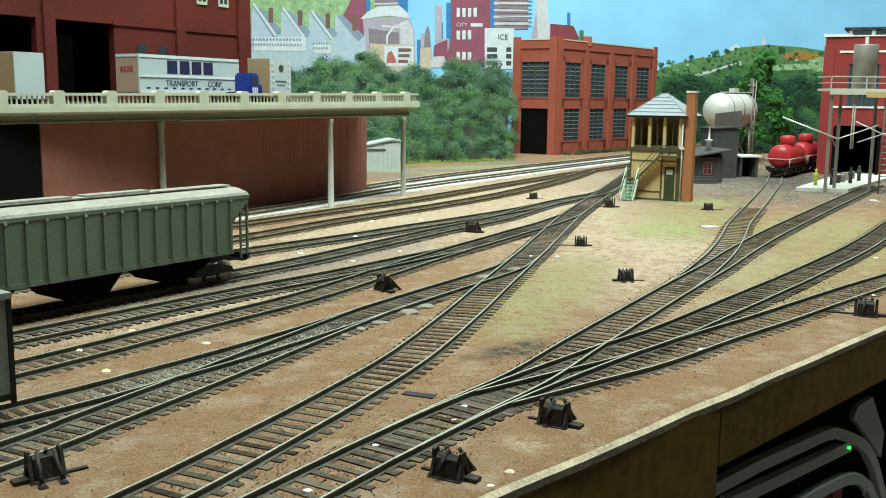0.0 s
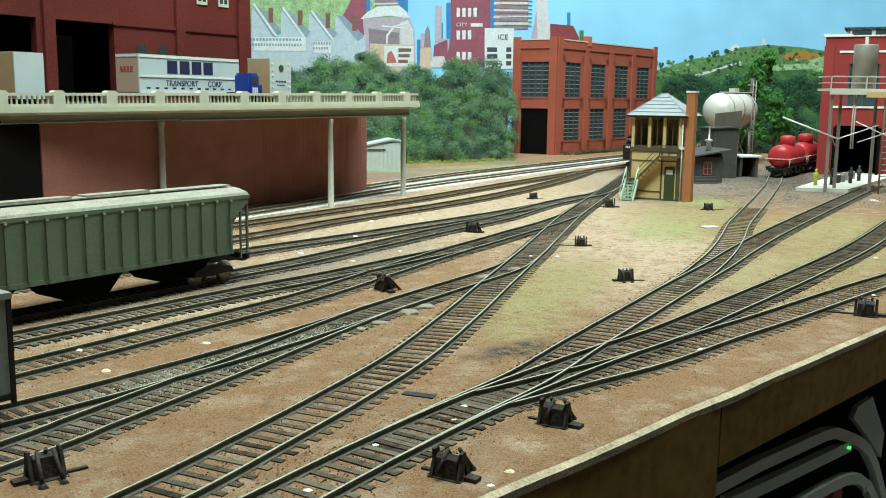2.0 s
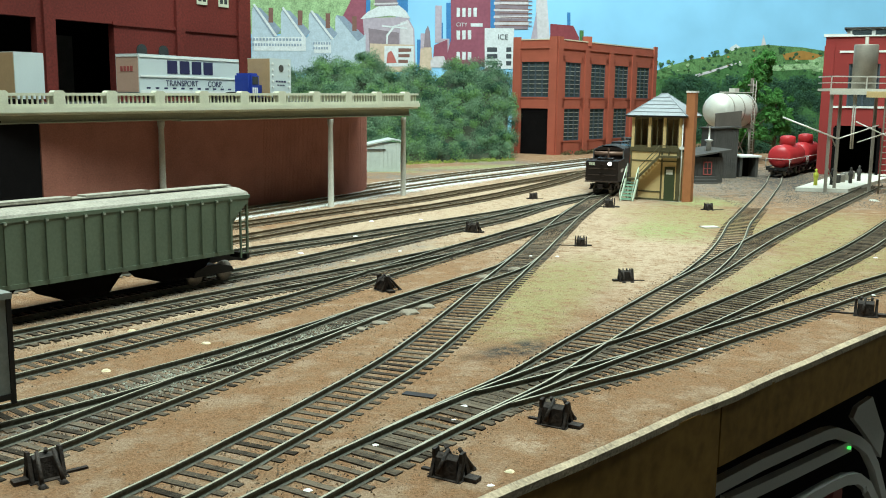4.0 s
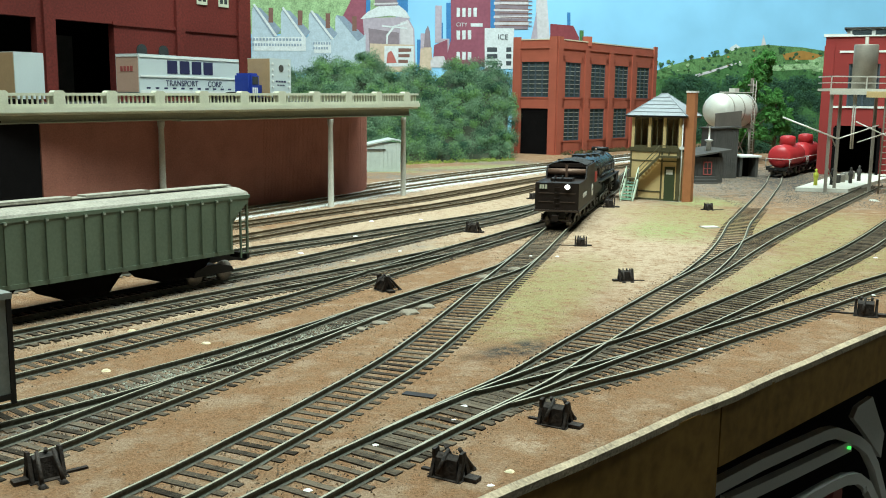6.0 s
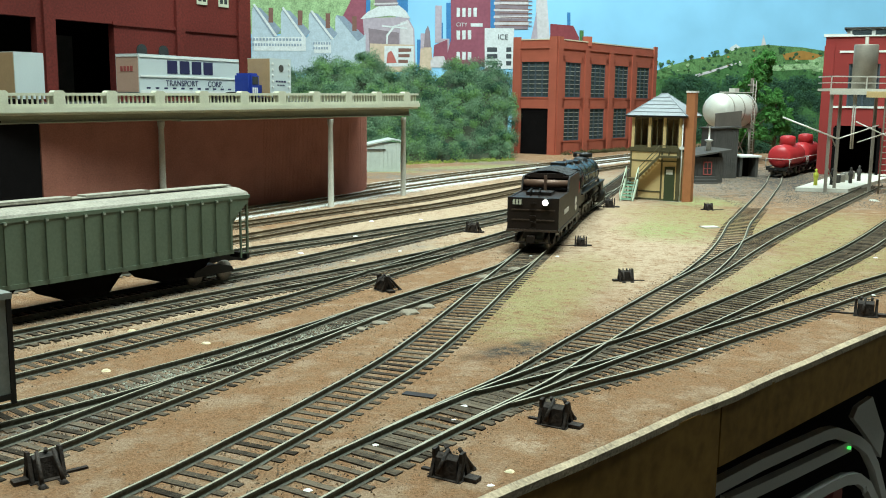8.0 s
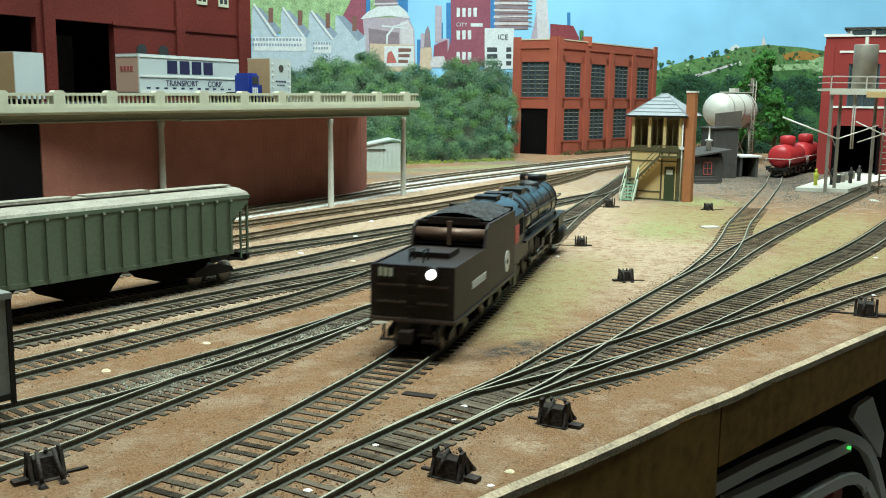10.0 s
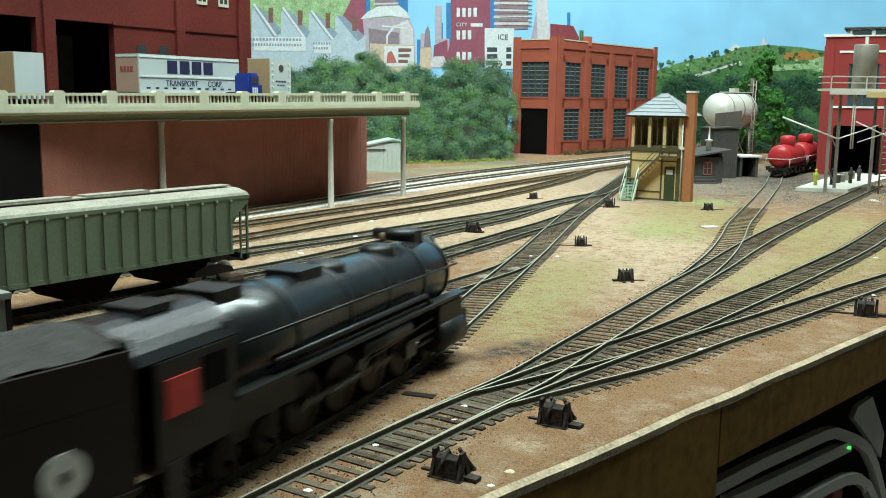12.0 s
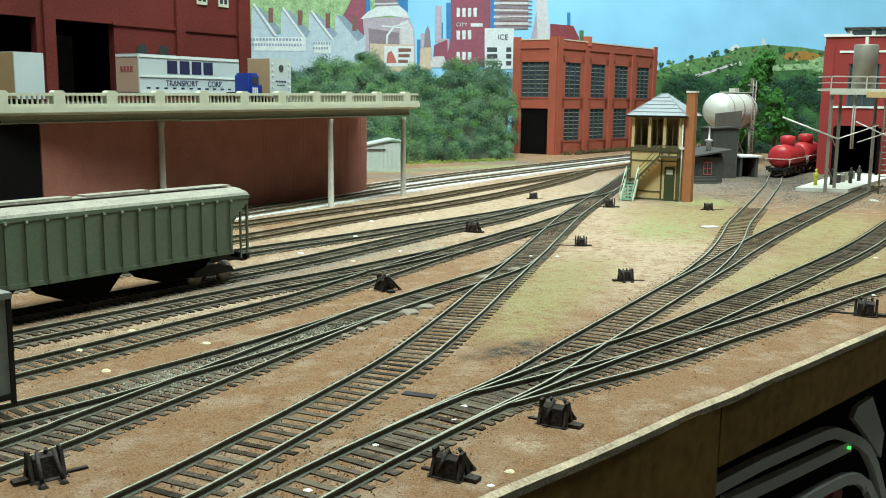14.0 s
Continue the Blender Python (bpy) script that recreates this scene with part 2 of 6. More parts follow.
def boxes(*sizes, m=None):
    bm = bmesh.new()
    for s in sizes:
        box(bm, *s, m=m)
    return bm


def curve_points(points, step=2.0):
    """A smooth line through plan points, in even steps: places and directions."""
    p = [Vector((*q, 0)) for q in points]
    p = [2 * p[0] - p[1], *p, 2 * p[-1] - p[-2]]
    raw = []
    for i in range(1, len(p) - 2):
        a, b, c, d = p[i - 1:i + 3]
        for k in range(40):
            t = k / 40
            raw.append(0.5 * (2 * b + (c - a) * t + (2 * a - 5 * b + 4 * c - d) * t * t + (3 * b - a - 3 * c + d) * t ** 3))
    raw.append(p[-2])
    xy = np.array([(v.x, v.y) for v in raw])
    s = np.concatenate([[0], np.cumsum(np.hypot(*np.diff(xy, axis=0).T))])
    grid = np.arange(0, s[-1], step)
    return np.stack([np.interp(grid, s, xy[:, 0]), np.interp(grid, s, xy[:, 1])], 1), s[-1]


GROUND_Z = -2.5

# ---- the setting ----
def build_setting():
    bm = bmesh.new()
    edge = [(-700, -140), (-330, -60), (-140, 90), (0, 228)]
    n = 60
    front = edge + [(0 + 1300 * k / n, 228 + 1317 * k / n + 2.0 * noise.noise((k * 0.9, 0, 0))) for k in range(1, n + 1)]
    cols = []
    for x, y in front:
        col = []
        for k in range(61):
            yy = y + (2420 - y) * (k / 60) ** 1.6
            z = GROUND_Z + 0.3 * noise.noise((x / 22, yy / 22, 0)) + 0.2 * noise.noise((x / 7, yy / 7, 3))
            if k == 0:
                z = GROUND_Z - 2.4 + 0.5 * noise.noise((x / 6, 0, 9))
            col.append(bm.verts.new((x, yy, z)))
        cols.append(col)
    for a, b in zip(cols, cols[1:]):
        for k in range(60):
            bm.faces.new((a[k], b[k], b[k + 1], a[k + 1])).smooth = True
    tagged(part("ground", bm, M_GROUND), "brown ground cover of a model railway yard with sand and turf patches", "ground", kind="structure")
    bm = bmesh.new()
    prism(bm, [(-690, -125, -12), (-325, -48, -12), (-140, 104, -12), (-4, 242, -12), (1286, 1552, -12), (1286, 2410, -12), (-690, 2410, -12)], (0, 0, -10))
    tagged(part("table_board", bm, M_FASCIA), "brown table board that carries the layout", "table", kind="structure")
    for x, y in ((-600, 100), (-600, 2300), (1200, 1600), (1200, 2300), (120, 620)):
        tagged(part("table_leg", boxes((x - 30, x + 30, y - 30, y + 30, -980, -22)), M_FASCIA), "square brown timber table leg", "table", kind="structure")
    bm = bmesh.new()
    for (xa, ya), (xb, yb) in zip(front, front[1:]):
        d = Vector((xb - xa, yb - ya, 0)).normalized()
        o = Vector((d.y, -d.x, 0)) * 3.0
        wa, wb = (0.62 + 0.3 * noise.noise((q[0] / 5, 0, 4)) for q in ((xa, ya), (xb, yb)))
        prism(bm, [(xa - o.x * wa, ya - o.y * wa, -2.2), (xb - o.x * wb, yb - o.y * wb, -2.2), (xb + o.x * 0.05, yb + o.y * 0.05, -3.3), (xa + o.x * 0.05, ya + o.y * 0.05, -3.3)], (0, 0, -2.4))
    tagged(part("trim", bm, M_PLASTER), "rough cream plaster lip along the table edge", "trim", kind="structure")
    for a, b, deep in (((0, 228), (101.5, 330.5), 150), ((102.3, 331.3), (1300, 1545), 24)):
        bm = bmesh.new()
        d = Vector((b[0] - a[0], b[1] - a[1], 0)).normalized()
        o = Vector((d.y, -d.x, 0)) * 2.0
        prism(bm, [(a[0] - 0.2 * o.x, a[1] - 0.2 * o.y, -5.0), (b[0] - 0.2 * o.x, b[1] - 0.2 * o.y, -5.0), (b[0] - 4 * o.x, b[1] - 4 * o.y, -5.0), (a[0] - 4 * o.x, a[1] - 4 * o.y, -5.0)], (0, 0, -deep))
        tagged(part("fascia_board", bm, M_FASCIA, bevel=0.6), "brown stained board along the table's front edge", "fascia", kind="structure")
    tagged(part("floor", boxes((-2500, 2500, -2500, 2700, -1000, -980)), M_FLOOR), "brown floor of the layout room", "floor", kind="structure")
    tagged(part("ceiling", boxes((-2500, 2500, -2500, 2700, 1620, 1640)), M_ROOM), "plain dull grey ceiling of the layout room", "ceiling", kind="structure")
    for nm, b in (("wall_south", (-2500, 2500, -2520, -2500, -980, 1620)), ("wall_north", (-2500, 2500, 2680, 2700, -980, 1620)),
                  ("wall_west", (-2520, -2500, -2500, 2700, -980, 1620)), ("wall_east", (2500, 2520, -2500, 2700, -980, 1620))):
        tagged(part(nm, boxes(b), M_ROOM), "plain dull grey wall of the layout room", "wall", kind="structure")
    tagged(part("backdrop", boxes((-1500, 1700, 2420, 2428, -300, 900)), M_SKY), "painted blue sky board behind the layout", "backdrop", kind="structure")


build_setting()

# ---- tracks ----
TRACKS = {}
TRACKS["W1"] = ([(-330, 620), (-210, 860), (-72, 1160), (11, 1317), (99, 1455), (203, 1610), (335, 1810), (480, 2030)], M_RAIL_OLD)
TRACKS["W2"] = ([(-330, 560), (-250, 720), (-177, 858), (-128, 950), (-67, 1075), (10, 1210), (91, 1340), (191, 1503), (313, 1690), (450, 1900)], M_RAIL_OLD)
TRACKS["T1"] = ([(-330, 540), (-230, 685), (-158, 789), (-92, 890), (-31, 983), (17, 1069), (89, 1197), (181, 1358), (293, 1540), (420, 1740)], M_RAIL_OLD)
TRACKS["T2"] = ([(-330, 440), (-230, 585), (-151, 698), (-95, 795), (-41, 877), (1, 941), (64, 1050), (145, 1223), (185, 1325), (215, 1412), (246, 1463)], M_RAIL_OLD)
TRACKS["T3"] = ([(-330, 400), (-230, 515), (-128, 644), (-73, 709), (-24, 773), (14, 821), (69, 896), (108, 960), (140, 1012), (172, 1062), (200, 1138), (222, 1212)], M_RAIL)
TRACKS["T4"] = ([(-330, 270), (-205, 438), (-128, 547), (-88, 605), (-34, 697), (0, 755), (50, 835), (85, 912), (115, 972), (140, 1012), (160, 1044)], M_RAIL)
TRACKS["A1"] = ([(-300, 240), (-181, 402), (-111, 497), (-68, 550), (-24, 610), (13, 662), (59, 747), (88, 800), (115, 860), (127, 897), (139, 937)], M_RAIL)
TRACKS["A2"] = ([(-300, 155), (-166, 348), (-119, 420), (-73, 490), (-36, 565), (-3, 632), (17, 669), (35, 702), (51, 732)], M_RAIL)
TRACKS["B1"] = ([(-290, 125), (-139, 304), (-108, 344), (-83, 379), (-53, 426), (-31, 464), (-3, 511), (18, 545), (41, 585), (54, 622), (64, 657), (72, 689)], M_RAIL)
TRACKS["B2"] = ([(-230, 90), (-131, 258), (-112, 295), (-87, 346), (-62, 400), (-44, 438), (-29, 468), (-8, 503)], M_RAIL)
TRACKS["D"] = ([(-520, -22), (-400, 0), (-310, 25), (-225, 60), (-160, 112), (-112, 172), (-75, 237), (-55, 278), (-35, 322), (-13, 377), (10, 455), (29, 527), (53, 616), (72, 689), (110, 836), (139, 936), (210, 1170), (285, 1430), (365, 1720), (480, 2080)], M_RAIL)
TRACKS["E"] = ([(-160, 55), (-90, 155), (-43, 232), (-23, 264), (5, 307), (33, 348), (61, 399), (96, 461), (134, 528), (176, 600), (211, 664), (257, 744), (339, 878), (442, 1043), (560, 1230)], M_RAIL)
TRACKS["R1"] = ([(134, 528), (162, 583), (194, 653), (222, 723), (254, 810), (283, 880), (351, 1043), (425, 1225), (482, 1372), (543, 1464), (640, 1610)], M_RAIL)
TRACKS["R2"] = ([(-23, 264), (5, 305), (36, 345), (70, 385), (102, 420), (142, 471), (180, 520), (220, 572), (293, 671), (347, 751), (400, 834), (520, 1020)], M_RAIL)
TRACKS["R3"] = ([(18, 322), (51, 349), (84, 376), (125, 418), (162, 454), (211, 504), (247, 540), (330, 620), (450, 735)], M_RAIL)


def sleeper_mesh():
    bm = boxes((-1.25, 1.25, -13.4, 13.4, -0.9, 0.9))
    return finish(bm, "sleeper", M_SLEEPER, 0.25)


def build_track(points, material, lift, near, mesh, gap=5.2, buried=0):
    line, length = curve_points(points, gap / 4)
    t = tagged(new("railway_track"), "model railway track with metal rails on dark sleepers", "railway track", "tracks of the yard")
    head = np.gradient(line, axis=0)
    head /= np.linalg.norm(head, axis=1)[:, None]
    side = np.stack([head[:, 1], -head[:, 0]], 1)
    for off in (-8.75, 8.75):
        bm = bmesh.new()
        rings = []
        for p, n in zip(line, side):
            c = p + off * n
            ring = []
            for w, z in ((-0.4, 0), (0.4, 0), (0.42, -0.6), (0.2, -0.85), (0.2, -1.9), (0.9, -2.3), (-0.9, -2.3), (-0.2, -1.9), (-0.2, -0.85), (-0.42, -0.6)):
                ring.append(bm.verts.new((c[0] + w * n[0], c[1] + w * n[1], z + lift)))
            rings.append(ring)
        for a, b in zip(rings, rings[1:]):
            for k in range(10):
                bm.faces.new((a[k], b[k], b[(k + 1) % 10], a[(k + 1) % 10])).material_index = 0 if k == 0 else 1
        part("rail", bm, material, t).data.materials.append(M_RAILSIDE_OLD if material is M_RAIL_OLD else M_RAILSIDE)
    far = bmesh.new()
    count = 0
    for i in range(0, len(line), 4):
        p, d = line[i], head[i]
        rz = math.degrees(math.atan2(d[1], d[0])) + random.uniform(-1.5, 1.5)
        m = pose(p[0] * MM, p[1] * MM, (-3.15 + lift) * MM, 0, 0, rz)
        if buried and p[1] > buried:
            continue
        if p[1] < near and count < 260:
            ob = new("sleeper", mesh)
            ob.parent, ob.matrix_basis = t, m
            count += 1
        else:
            box(far, -1.2, 1.2, -13.4, 13.4, -0.9, 0.9, pose(p[0], p[1], -3.15 + lift, 0, 0, rz))
    if far.verts:
        tagged(part("sleeper_row", far, M_SLEEPER_OLD if material is M_RAIL_OLD else M_SLEEPER, t), kind="stuff")
    else:
        far.free()
    return t


# ---- painted backdrop ----
def paint_material(name, c):
    return mat(name, [q * 0.92 for q in c], 0.9, var=0.5 if c[1] > 1.4 * c[2] and c[1] > c[0] else 0.16, scale=60 if c[1] > c[0] else 18, fine=260 if c[1] > c[0] else 120, bump=0, spec=0.1)


P_LAWN, P_PALEBLUE, P_SLATEBLUE = paint_material("paint_light_green", (0.32, 0.48, 0.25)), paint_material("paint_pale_blue", (0.46, 0.56, 0.63)), paint_material("paint_slate_blue", (0.27, 0.34, 0.42))
P_BROWN, P_WHITE, P_LILAC = paint_material("paint_brown", (0.22, 0.12, 0.10)), paint_material("paint_white", (0.66, 0.71, 0.72)), paint_material("paint_lilac", (0.46, 0.40, 0.46))
P_ROSE, P_BLUE, P_SAND = paint_material("paint_rose", (0.5, 0.16, 0.14)), paint_material("paint_blue", (0.06, 0.22, 0.48)), paint_material("paint_sand", (0.6, 0.48, 0.36))
P_BRICK, P_GREYBROWN, P_PALE = paint_material("paint_plum_brick", (0.30, 0.10, 0.14)), paint_material("paint_grey_brown", (0.27, 0.22, 0.25)), paint_material("paint_pale_grey", (0.62, 0.60, 0.62))
P_DARK, P_MAROON, P_LEAF = paint_material("paint_dark_grey", (0.07, 0.08, 0.09)), paint_material("paint_maroon", (0.25, 0.06, 0.07)), paint_material("paint_dark_leaf_green", (0.07, 0.17, 0.06))
P_HILLDARK = paint_material("paint_deep_green", (0.04, 0.10, 0.05))
P_HILL, P_ORANGE = paint_material("paint_hill_green", (0.12, 0.24, 0.09)), paint_material("paint_autumn_orange", (0.42, 0.22, 0.06))


def paint(name, material, layer, pts):
    """One painted shape: a thin sheet on the sky board."""
    bm = bmesh.new()
    prism(bm, [(x, 2420 - layer * 0.5, z) for x, z in pts], (0, -0.45, 0))
    return part(name, bm, material, BOARD)


def lettering(text, size, m, material, parent, name="lettering"):
    """Raised letters in the built-in font, as a mesh; m places them (mm)."""
    cu = bpy.data.curves.new(name, "FONT")
    cu.body, cu.size, cu.extrude, cu.align_x, cu.align_y = text, size, 0.12, "CENTER", "CENTER"
    tmp = bpy.data.objects.new(name, cu)
    me = bpy.data.meshes.new_from_object(tmp)
    bpy.data.objects.remove(tmp)
    me.transform(Matrix.Scale(MM, 4) @ m)
    me.materials.clear()
    me.materials.append(material)
    ob = new(name, me)
    ob.parent = parent
    return ob


BOARD = bpy.data.objects["backdrop"]


def build_city():
    paint('painted_lawn', P_LAWN, 1, [(-488, 338), (-125, 356), (-124, 260), (-490, 256)])
    paint('factory_wall', P_PALEBLUE, 2, [(-481, 311), (-478, 322), (-427, 246), (-407, 257), (-408, 160), (-484, 159)])
    paint('sawtooth_roof', P_SLATEBLUE, 3.2, [(-478, 322), (-459, 319), (-409, 268), (-427, 246)])
    paint('roof_vent', P_BROWN, 4, [(-439, 320), (-428, 320), (-429, 284), (-440, 284)])
    paint('factory_wall', P_PALEBLUE, 2.2, [(-409, 306), (-406, 316), (-353, 244), (-334, 258), (-335, 161), (-411, 160)])
    paint('sawtooth_roof', P_SLATEBLUE, 3.3, [(-406, 316), (-386, 313), (-336, 263), (-353, 244)])
    paint('roof_vent', P_BROWN, 4, [(-367, 314), (-355, 314), (-356, 278), (-367, 278)])
    paint('factory_wall', P_PALEBLUE, 2.4, [(-340, 302), (-337, 310), (-285, 242), (-265, 259), (-265, 162), (-342, 161)])
    paint('sawtooth_roof', P_SLATEBLUE, 3.4, [(-337, 310), (-318, 307), (-268, 259), (-285, 242)])
    paint('roof_vent', P_BROWN, 4, [(-298, 308), (-287, 308), (-287, 272), (-298, 272)])
    paint('factory_wall', P_PALEBLUE, 2.6, [(-274, 297), (-271, 304), (-218, 240), (-199, 259), (-199, 163), (-275, 162)])
    paint('sawtooth_roof', P_SLATEBLUE, 3.5, [(-271, 304), (-252, 301), (-202, 254), (-218, 240)])
    paint('roof_vent', P_BROWN, 4, [(-232, 302), (-221, 302), (-221, 266), (-232, 266)])
    paint('sign_board', P_WHITE, 4, [(-477, 248), (-348, 250), (-348, 216), (-478, 215)])
    paint('sign_board', P_WHITE, 4, [(-328, 239), (-285, 239), (-285, 212), (-328, 211)])
    paint('maroon_gable', P_BRICK, 2.0, [(-269, 259), (-256, 300), (-231, 349), (-197, 350), (-200, 251)])
    paint('silo_drum', P_LILAC, 2.3, [(-206, 298), (-200, 218), (-192, 166), (-73, 167), (-78, 272), (-94, 301)])
    paint('silo_shade', P_GREYBROWN, 2.5, [(-192, 273), (-189, 216), (-152, 213), (-116, 217), (-116, 263)])
    paint('silo_glass', P_PALE, 2.6, [(-113, 288), (-112, 217), (-79, 214), (-81, 272), (-94, 294)])
    paint('silo_roof', P_WHITE, 3.0, [(-212, 295), (-195, 312), (-167, 326), (-116, 329), (-99, 316), (-88, 298), (-139, 304)])
    paint('roof_house', P_GREYBROWN, 2.8, [(-176, 326), (-176, 350), (-121, 351), (-120, 328)])
    paint('roof_band', P_PALE, 3.2, [(-179, 334), (-118, 336), (-118, 332), (-179, 330)])
    paint('roof_band', P_WHITE, 3.2, [(-158, 281), (-96, 276), (-96, 272), (-158, 277)])
    paint('hoist_arm', P_WHITE, 3.3, [(-148, 235), (-147, 258), (-129, 280), (-96, 290), (-96, 286), (-126, 276), (-143, 255), (-144, 236)])
    paint('low_shed', P_SAND, 2.9, [(-188, 236), (-78, 234), (-77, 167), (-188, 166)])
    paint('dark_lean_to', P_DARK, 3.1, [(-202, 216), (-175, 196), (-178, 194), (-202, 210)])
    paint('small_house', P_PALE, 3.0, [(-37, 195), (-28, 206), (-3, 207), (3, 190), (3, 179), (-36, 179)])
    paint('sand_block', P_SAND, 2.9, [(-62, 225), (-34, 229), (-34, 172), (-65, 171)])
    paint('dark_steeple', P_GREYBROWN, 3.0, [(-54, 228), (-50, 270), (-44, 282), (-39, 267), (-36, 228)])
    paint('billboard', P_WHITE, 4, [(-152, 230), (-79, 231), (-79, 181), (-152, 180)])
    paint('billboard_motif', P_ROSE, 4.6, [(-147, 188), (-144, 213), (-135, 219), (-127, 205), (-121, 189)])
    paint('billboard_bar', P_BROWN, 4.6, [(-117, 225), (-85, 225), (-85, 217), (-117, 216)])
    paint('billboard_bar', P_BROWN, 4.6, [(-117, 211), (-89, 211), (-89, 203), (-117, 203)])
    paint('billboard_bar', P_BROWN, 4.6, [(-117, 197), (-93, 197), (-93, 189), (-117, 189)])
    paint('blue_tower', P_BLUE, 1.4, [(-208, 348), (-187, 348), (-187, 260), (-209, 259)])
    paint('blue_tower', P_BLUE, 1.4, [(-125, 349), (-94, 349), (-94, 313), (-124, 312)])
    paint('church', P_SAND, 2.2, [(-56, 178), (-54, 234), (-46, 275), (-37, 234), (-28, 179)])
    paint('blue_tower', P_BLUE, 1.4, [(-71, 247), (-54, 247), (-53, 178), (-70, 178)])
    paint('blue_tower', P_BLUE, 1.4, [(-18, 289), (-7, 289), (-5, 193), (-17, 193)])
    paint('brick_house', P_BRICK, 2.6, [(-31, 190), (-28, 234), (5, 248), (6, 190)])
    paint('blue_tower', P_BLUE, 1.4, [(1, 337), (18, 337), (20, 193), (3, 193)])
    paint('city_building', P_BRICK, 2.8, [(-3, 182), (14, 248), (12, 344), (110, 352), (113, 183)])
    paint('painted_window', P_WHITE, 3.6, [(27, 325), (35, 325), (35, 303), (27, 303)])
    paint('painted_window', P_WHITE, 3.6, [(41, 325), (49, 325), (49, 303), (41, 303)])
    paint('painted_window', P_WHITE, 3.6, [(55, 325), (63, 325), (63, 304), (55, 303)])
    paint('painted_window', P_WHITE, 3.6, [(68, 325), (77, 326), (77, 304), (69, 304)])
    paint('painted_window', P_WHITE, 3.6, [(27, 270), (36, 270), (36, 248), (28, 248)])
    paint('painted_window', P_WHITE, 3.6, [(41, 270), (50, 271), (50, 249), (42, 248)])
    paint('painted_window', P_WHITE, 3.6, [(55, 271), (64, 271), (64, 249), (56, 249)])
    paint('painted_window', P_WHITE, 3.6, [(28, 218), (36, 218), (37, 199), (28, 199)])
    paint('painted_window', P_WHITE, 3.6, [(42, 218), (51, 218), (51, 199), (42, 199)])
    paint('painted_window', P_WHITE, 3.6, [(56, 218), (65, 218), (65, 199), (56, 199)])
    paint('ice_house', P_WHITE, 3, [(97, 277), (170, 277), (173, 178), (99, 177)])
    paint('silo_stack', P_GREYBROWN, 2.4, [(121, 359), (203, 360), (205, 275), (123, 274)])
    paint('roof_band', P_PALE, 3.1, [(119, 340), (205, 341), (205, 335), (119, 334)])
    paint('roof_band', P_PALE, 3.1, [(119, 323), (206, 324), (206, 319), (119, 318)])
    paint('roof_band', P_PALE, 3.1, [(119, 307), (206, 308), (206, 302), (119, 301)])
    paint('roof_band', P_PALE, 3.1, [(120, 291), (206, 292), (207, 286), (120, 285)])
    paint('shop_shutter', P_DARK, 3.6, [(104, 230), (129, 230), (129, 219), (104, 219)])
    paint('shop_shutter', P_DARK, 3.6, [(104, 213), (130, 214), (130, 203), (104, 202)])
    paint('shop_shutter', P_DARK, 3.6, [(104, 197), (130, 197), (130, 186), (105, 186)])
    paint('shop_shutter', P_DARK, 3.6, [(152, 230), (164, 231), (165, 220), (152, 219)])
    paint('shop_shutter', P_DARK, 3.6, [(152, 214), (165, 214), (165, 203), (152, 203)])
    paint('shop_shutter', P_DARK, 3.6, [(152, 197), (165, 197), (165, 186), (153, 186)])
    paint('blue_tower', P_BLUE, 1.4, [(104, 352), (127, 352), (128, 277), (106, 277)])
    paint('pale_chimney', P_PALE, 3.4, [(222, 237), (224, 360), (249, 360), (261, 237)])
    paint('chimney_shade', P_LILAC, 3.8, [(211, 242), (225, 319), (230, 242)])
    paint('maroon_roof', P_MAROON, 3, [(261, 248), (260, 289), (317, 285), (332, 257), (334, 241), (261, 243)])
    paint('green_spire', P_LEAF, 2.4, [(333, 274), (343, 274), (344, 233), (335, 233)])
    paint('blue_tower', P_BLUE, 1.4, [(301, 317), (309, 317), (310, 285), (302, 284)])
    paint('far_hill', P_HILL, 1.2, [(498, 164), (553, 188), (623, 208), (693, 217), (734, 237), (804, 244), (889, 239), (960, 229), (1284, 221), (1316, -103), (510, -112)])
    paint('near_hill', P_LEAF, 1.8, [(499, 143), (583, 172), (654, 164), (722, 198), (836, 186), (949, 179), (1290, 166), (1317, -117), (511, -127)])
    paint('autumn_field', P_ORANGE, 3.2, [(841, 222), (889, 231), (941, 220), (919, 209), (849, 208)])
    paint('meadow', P_LAWN, 2.2, [(814, 194), (920, 201), (921, 187), (819, 180)])
    paint('meadow', P_LAWN, 2.8, [(905, 212), (960, 220), (964, 176), (921, 181)])
    paint('white_dome', P_WHITE, 1, [(707, 223), (710, 237), (724, 245), (737, 237), (743, 224)])
    paint('far_spire', P_PALE, 1, [(785, 230), (791, 268), (805, 230)])
    paint('road', P_PALE, 2.6, [(618, 167), (667, 181), (736, 204), (739, 200), (670, 176), (623, 161)])
    for x0, x1, z, n in ((-488, -356, 246, 16), (-488, -356, 233, 19), (-330, -284, 238, 7), (-330, -290, 226, 6)):
        for k in range(n):
            w = (x1 - x0) / n
            paint("sign_bar", P_SLATEBLUE, 4.8, [(x0 + k * w, z), (x0 + (k + 0.65) * w, z), (x0 + (k + 0.65) * w, z - 6), (x0 + k * w, z - 6)])
    for row in range(7):
        paint("stack_joint", P_BROWN, 3.3, [(134, 345 - row * 10), (214, 344 - row * 10), (214, 342 - row * 10), (134, 343 - row * 10)])
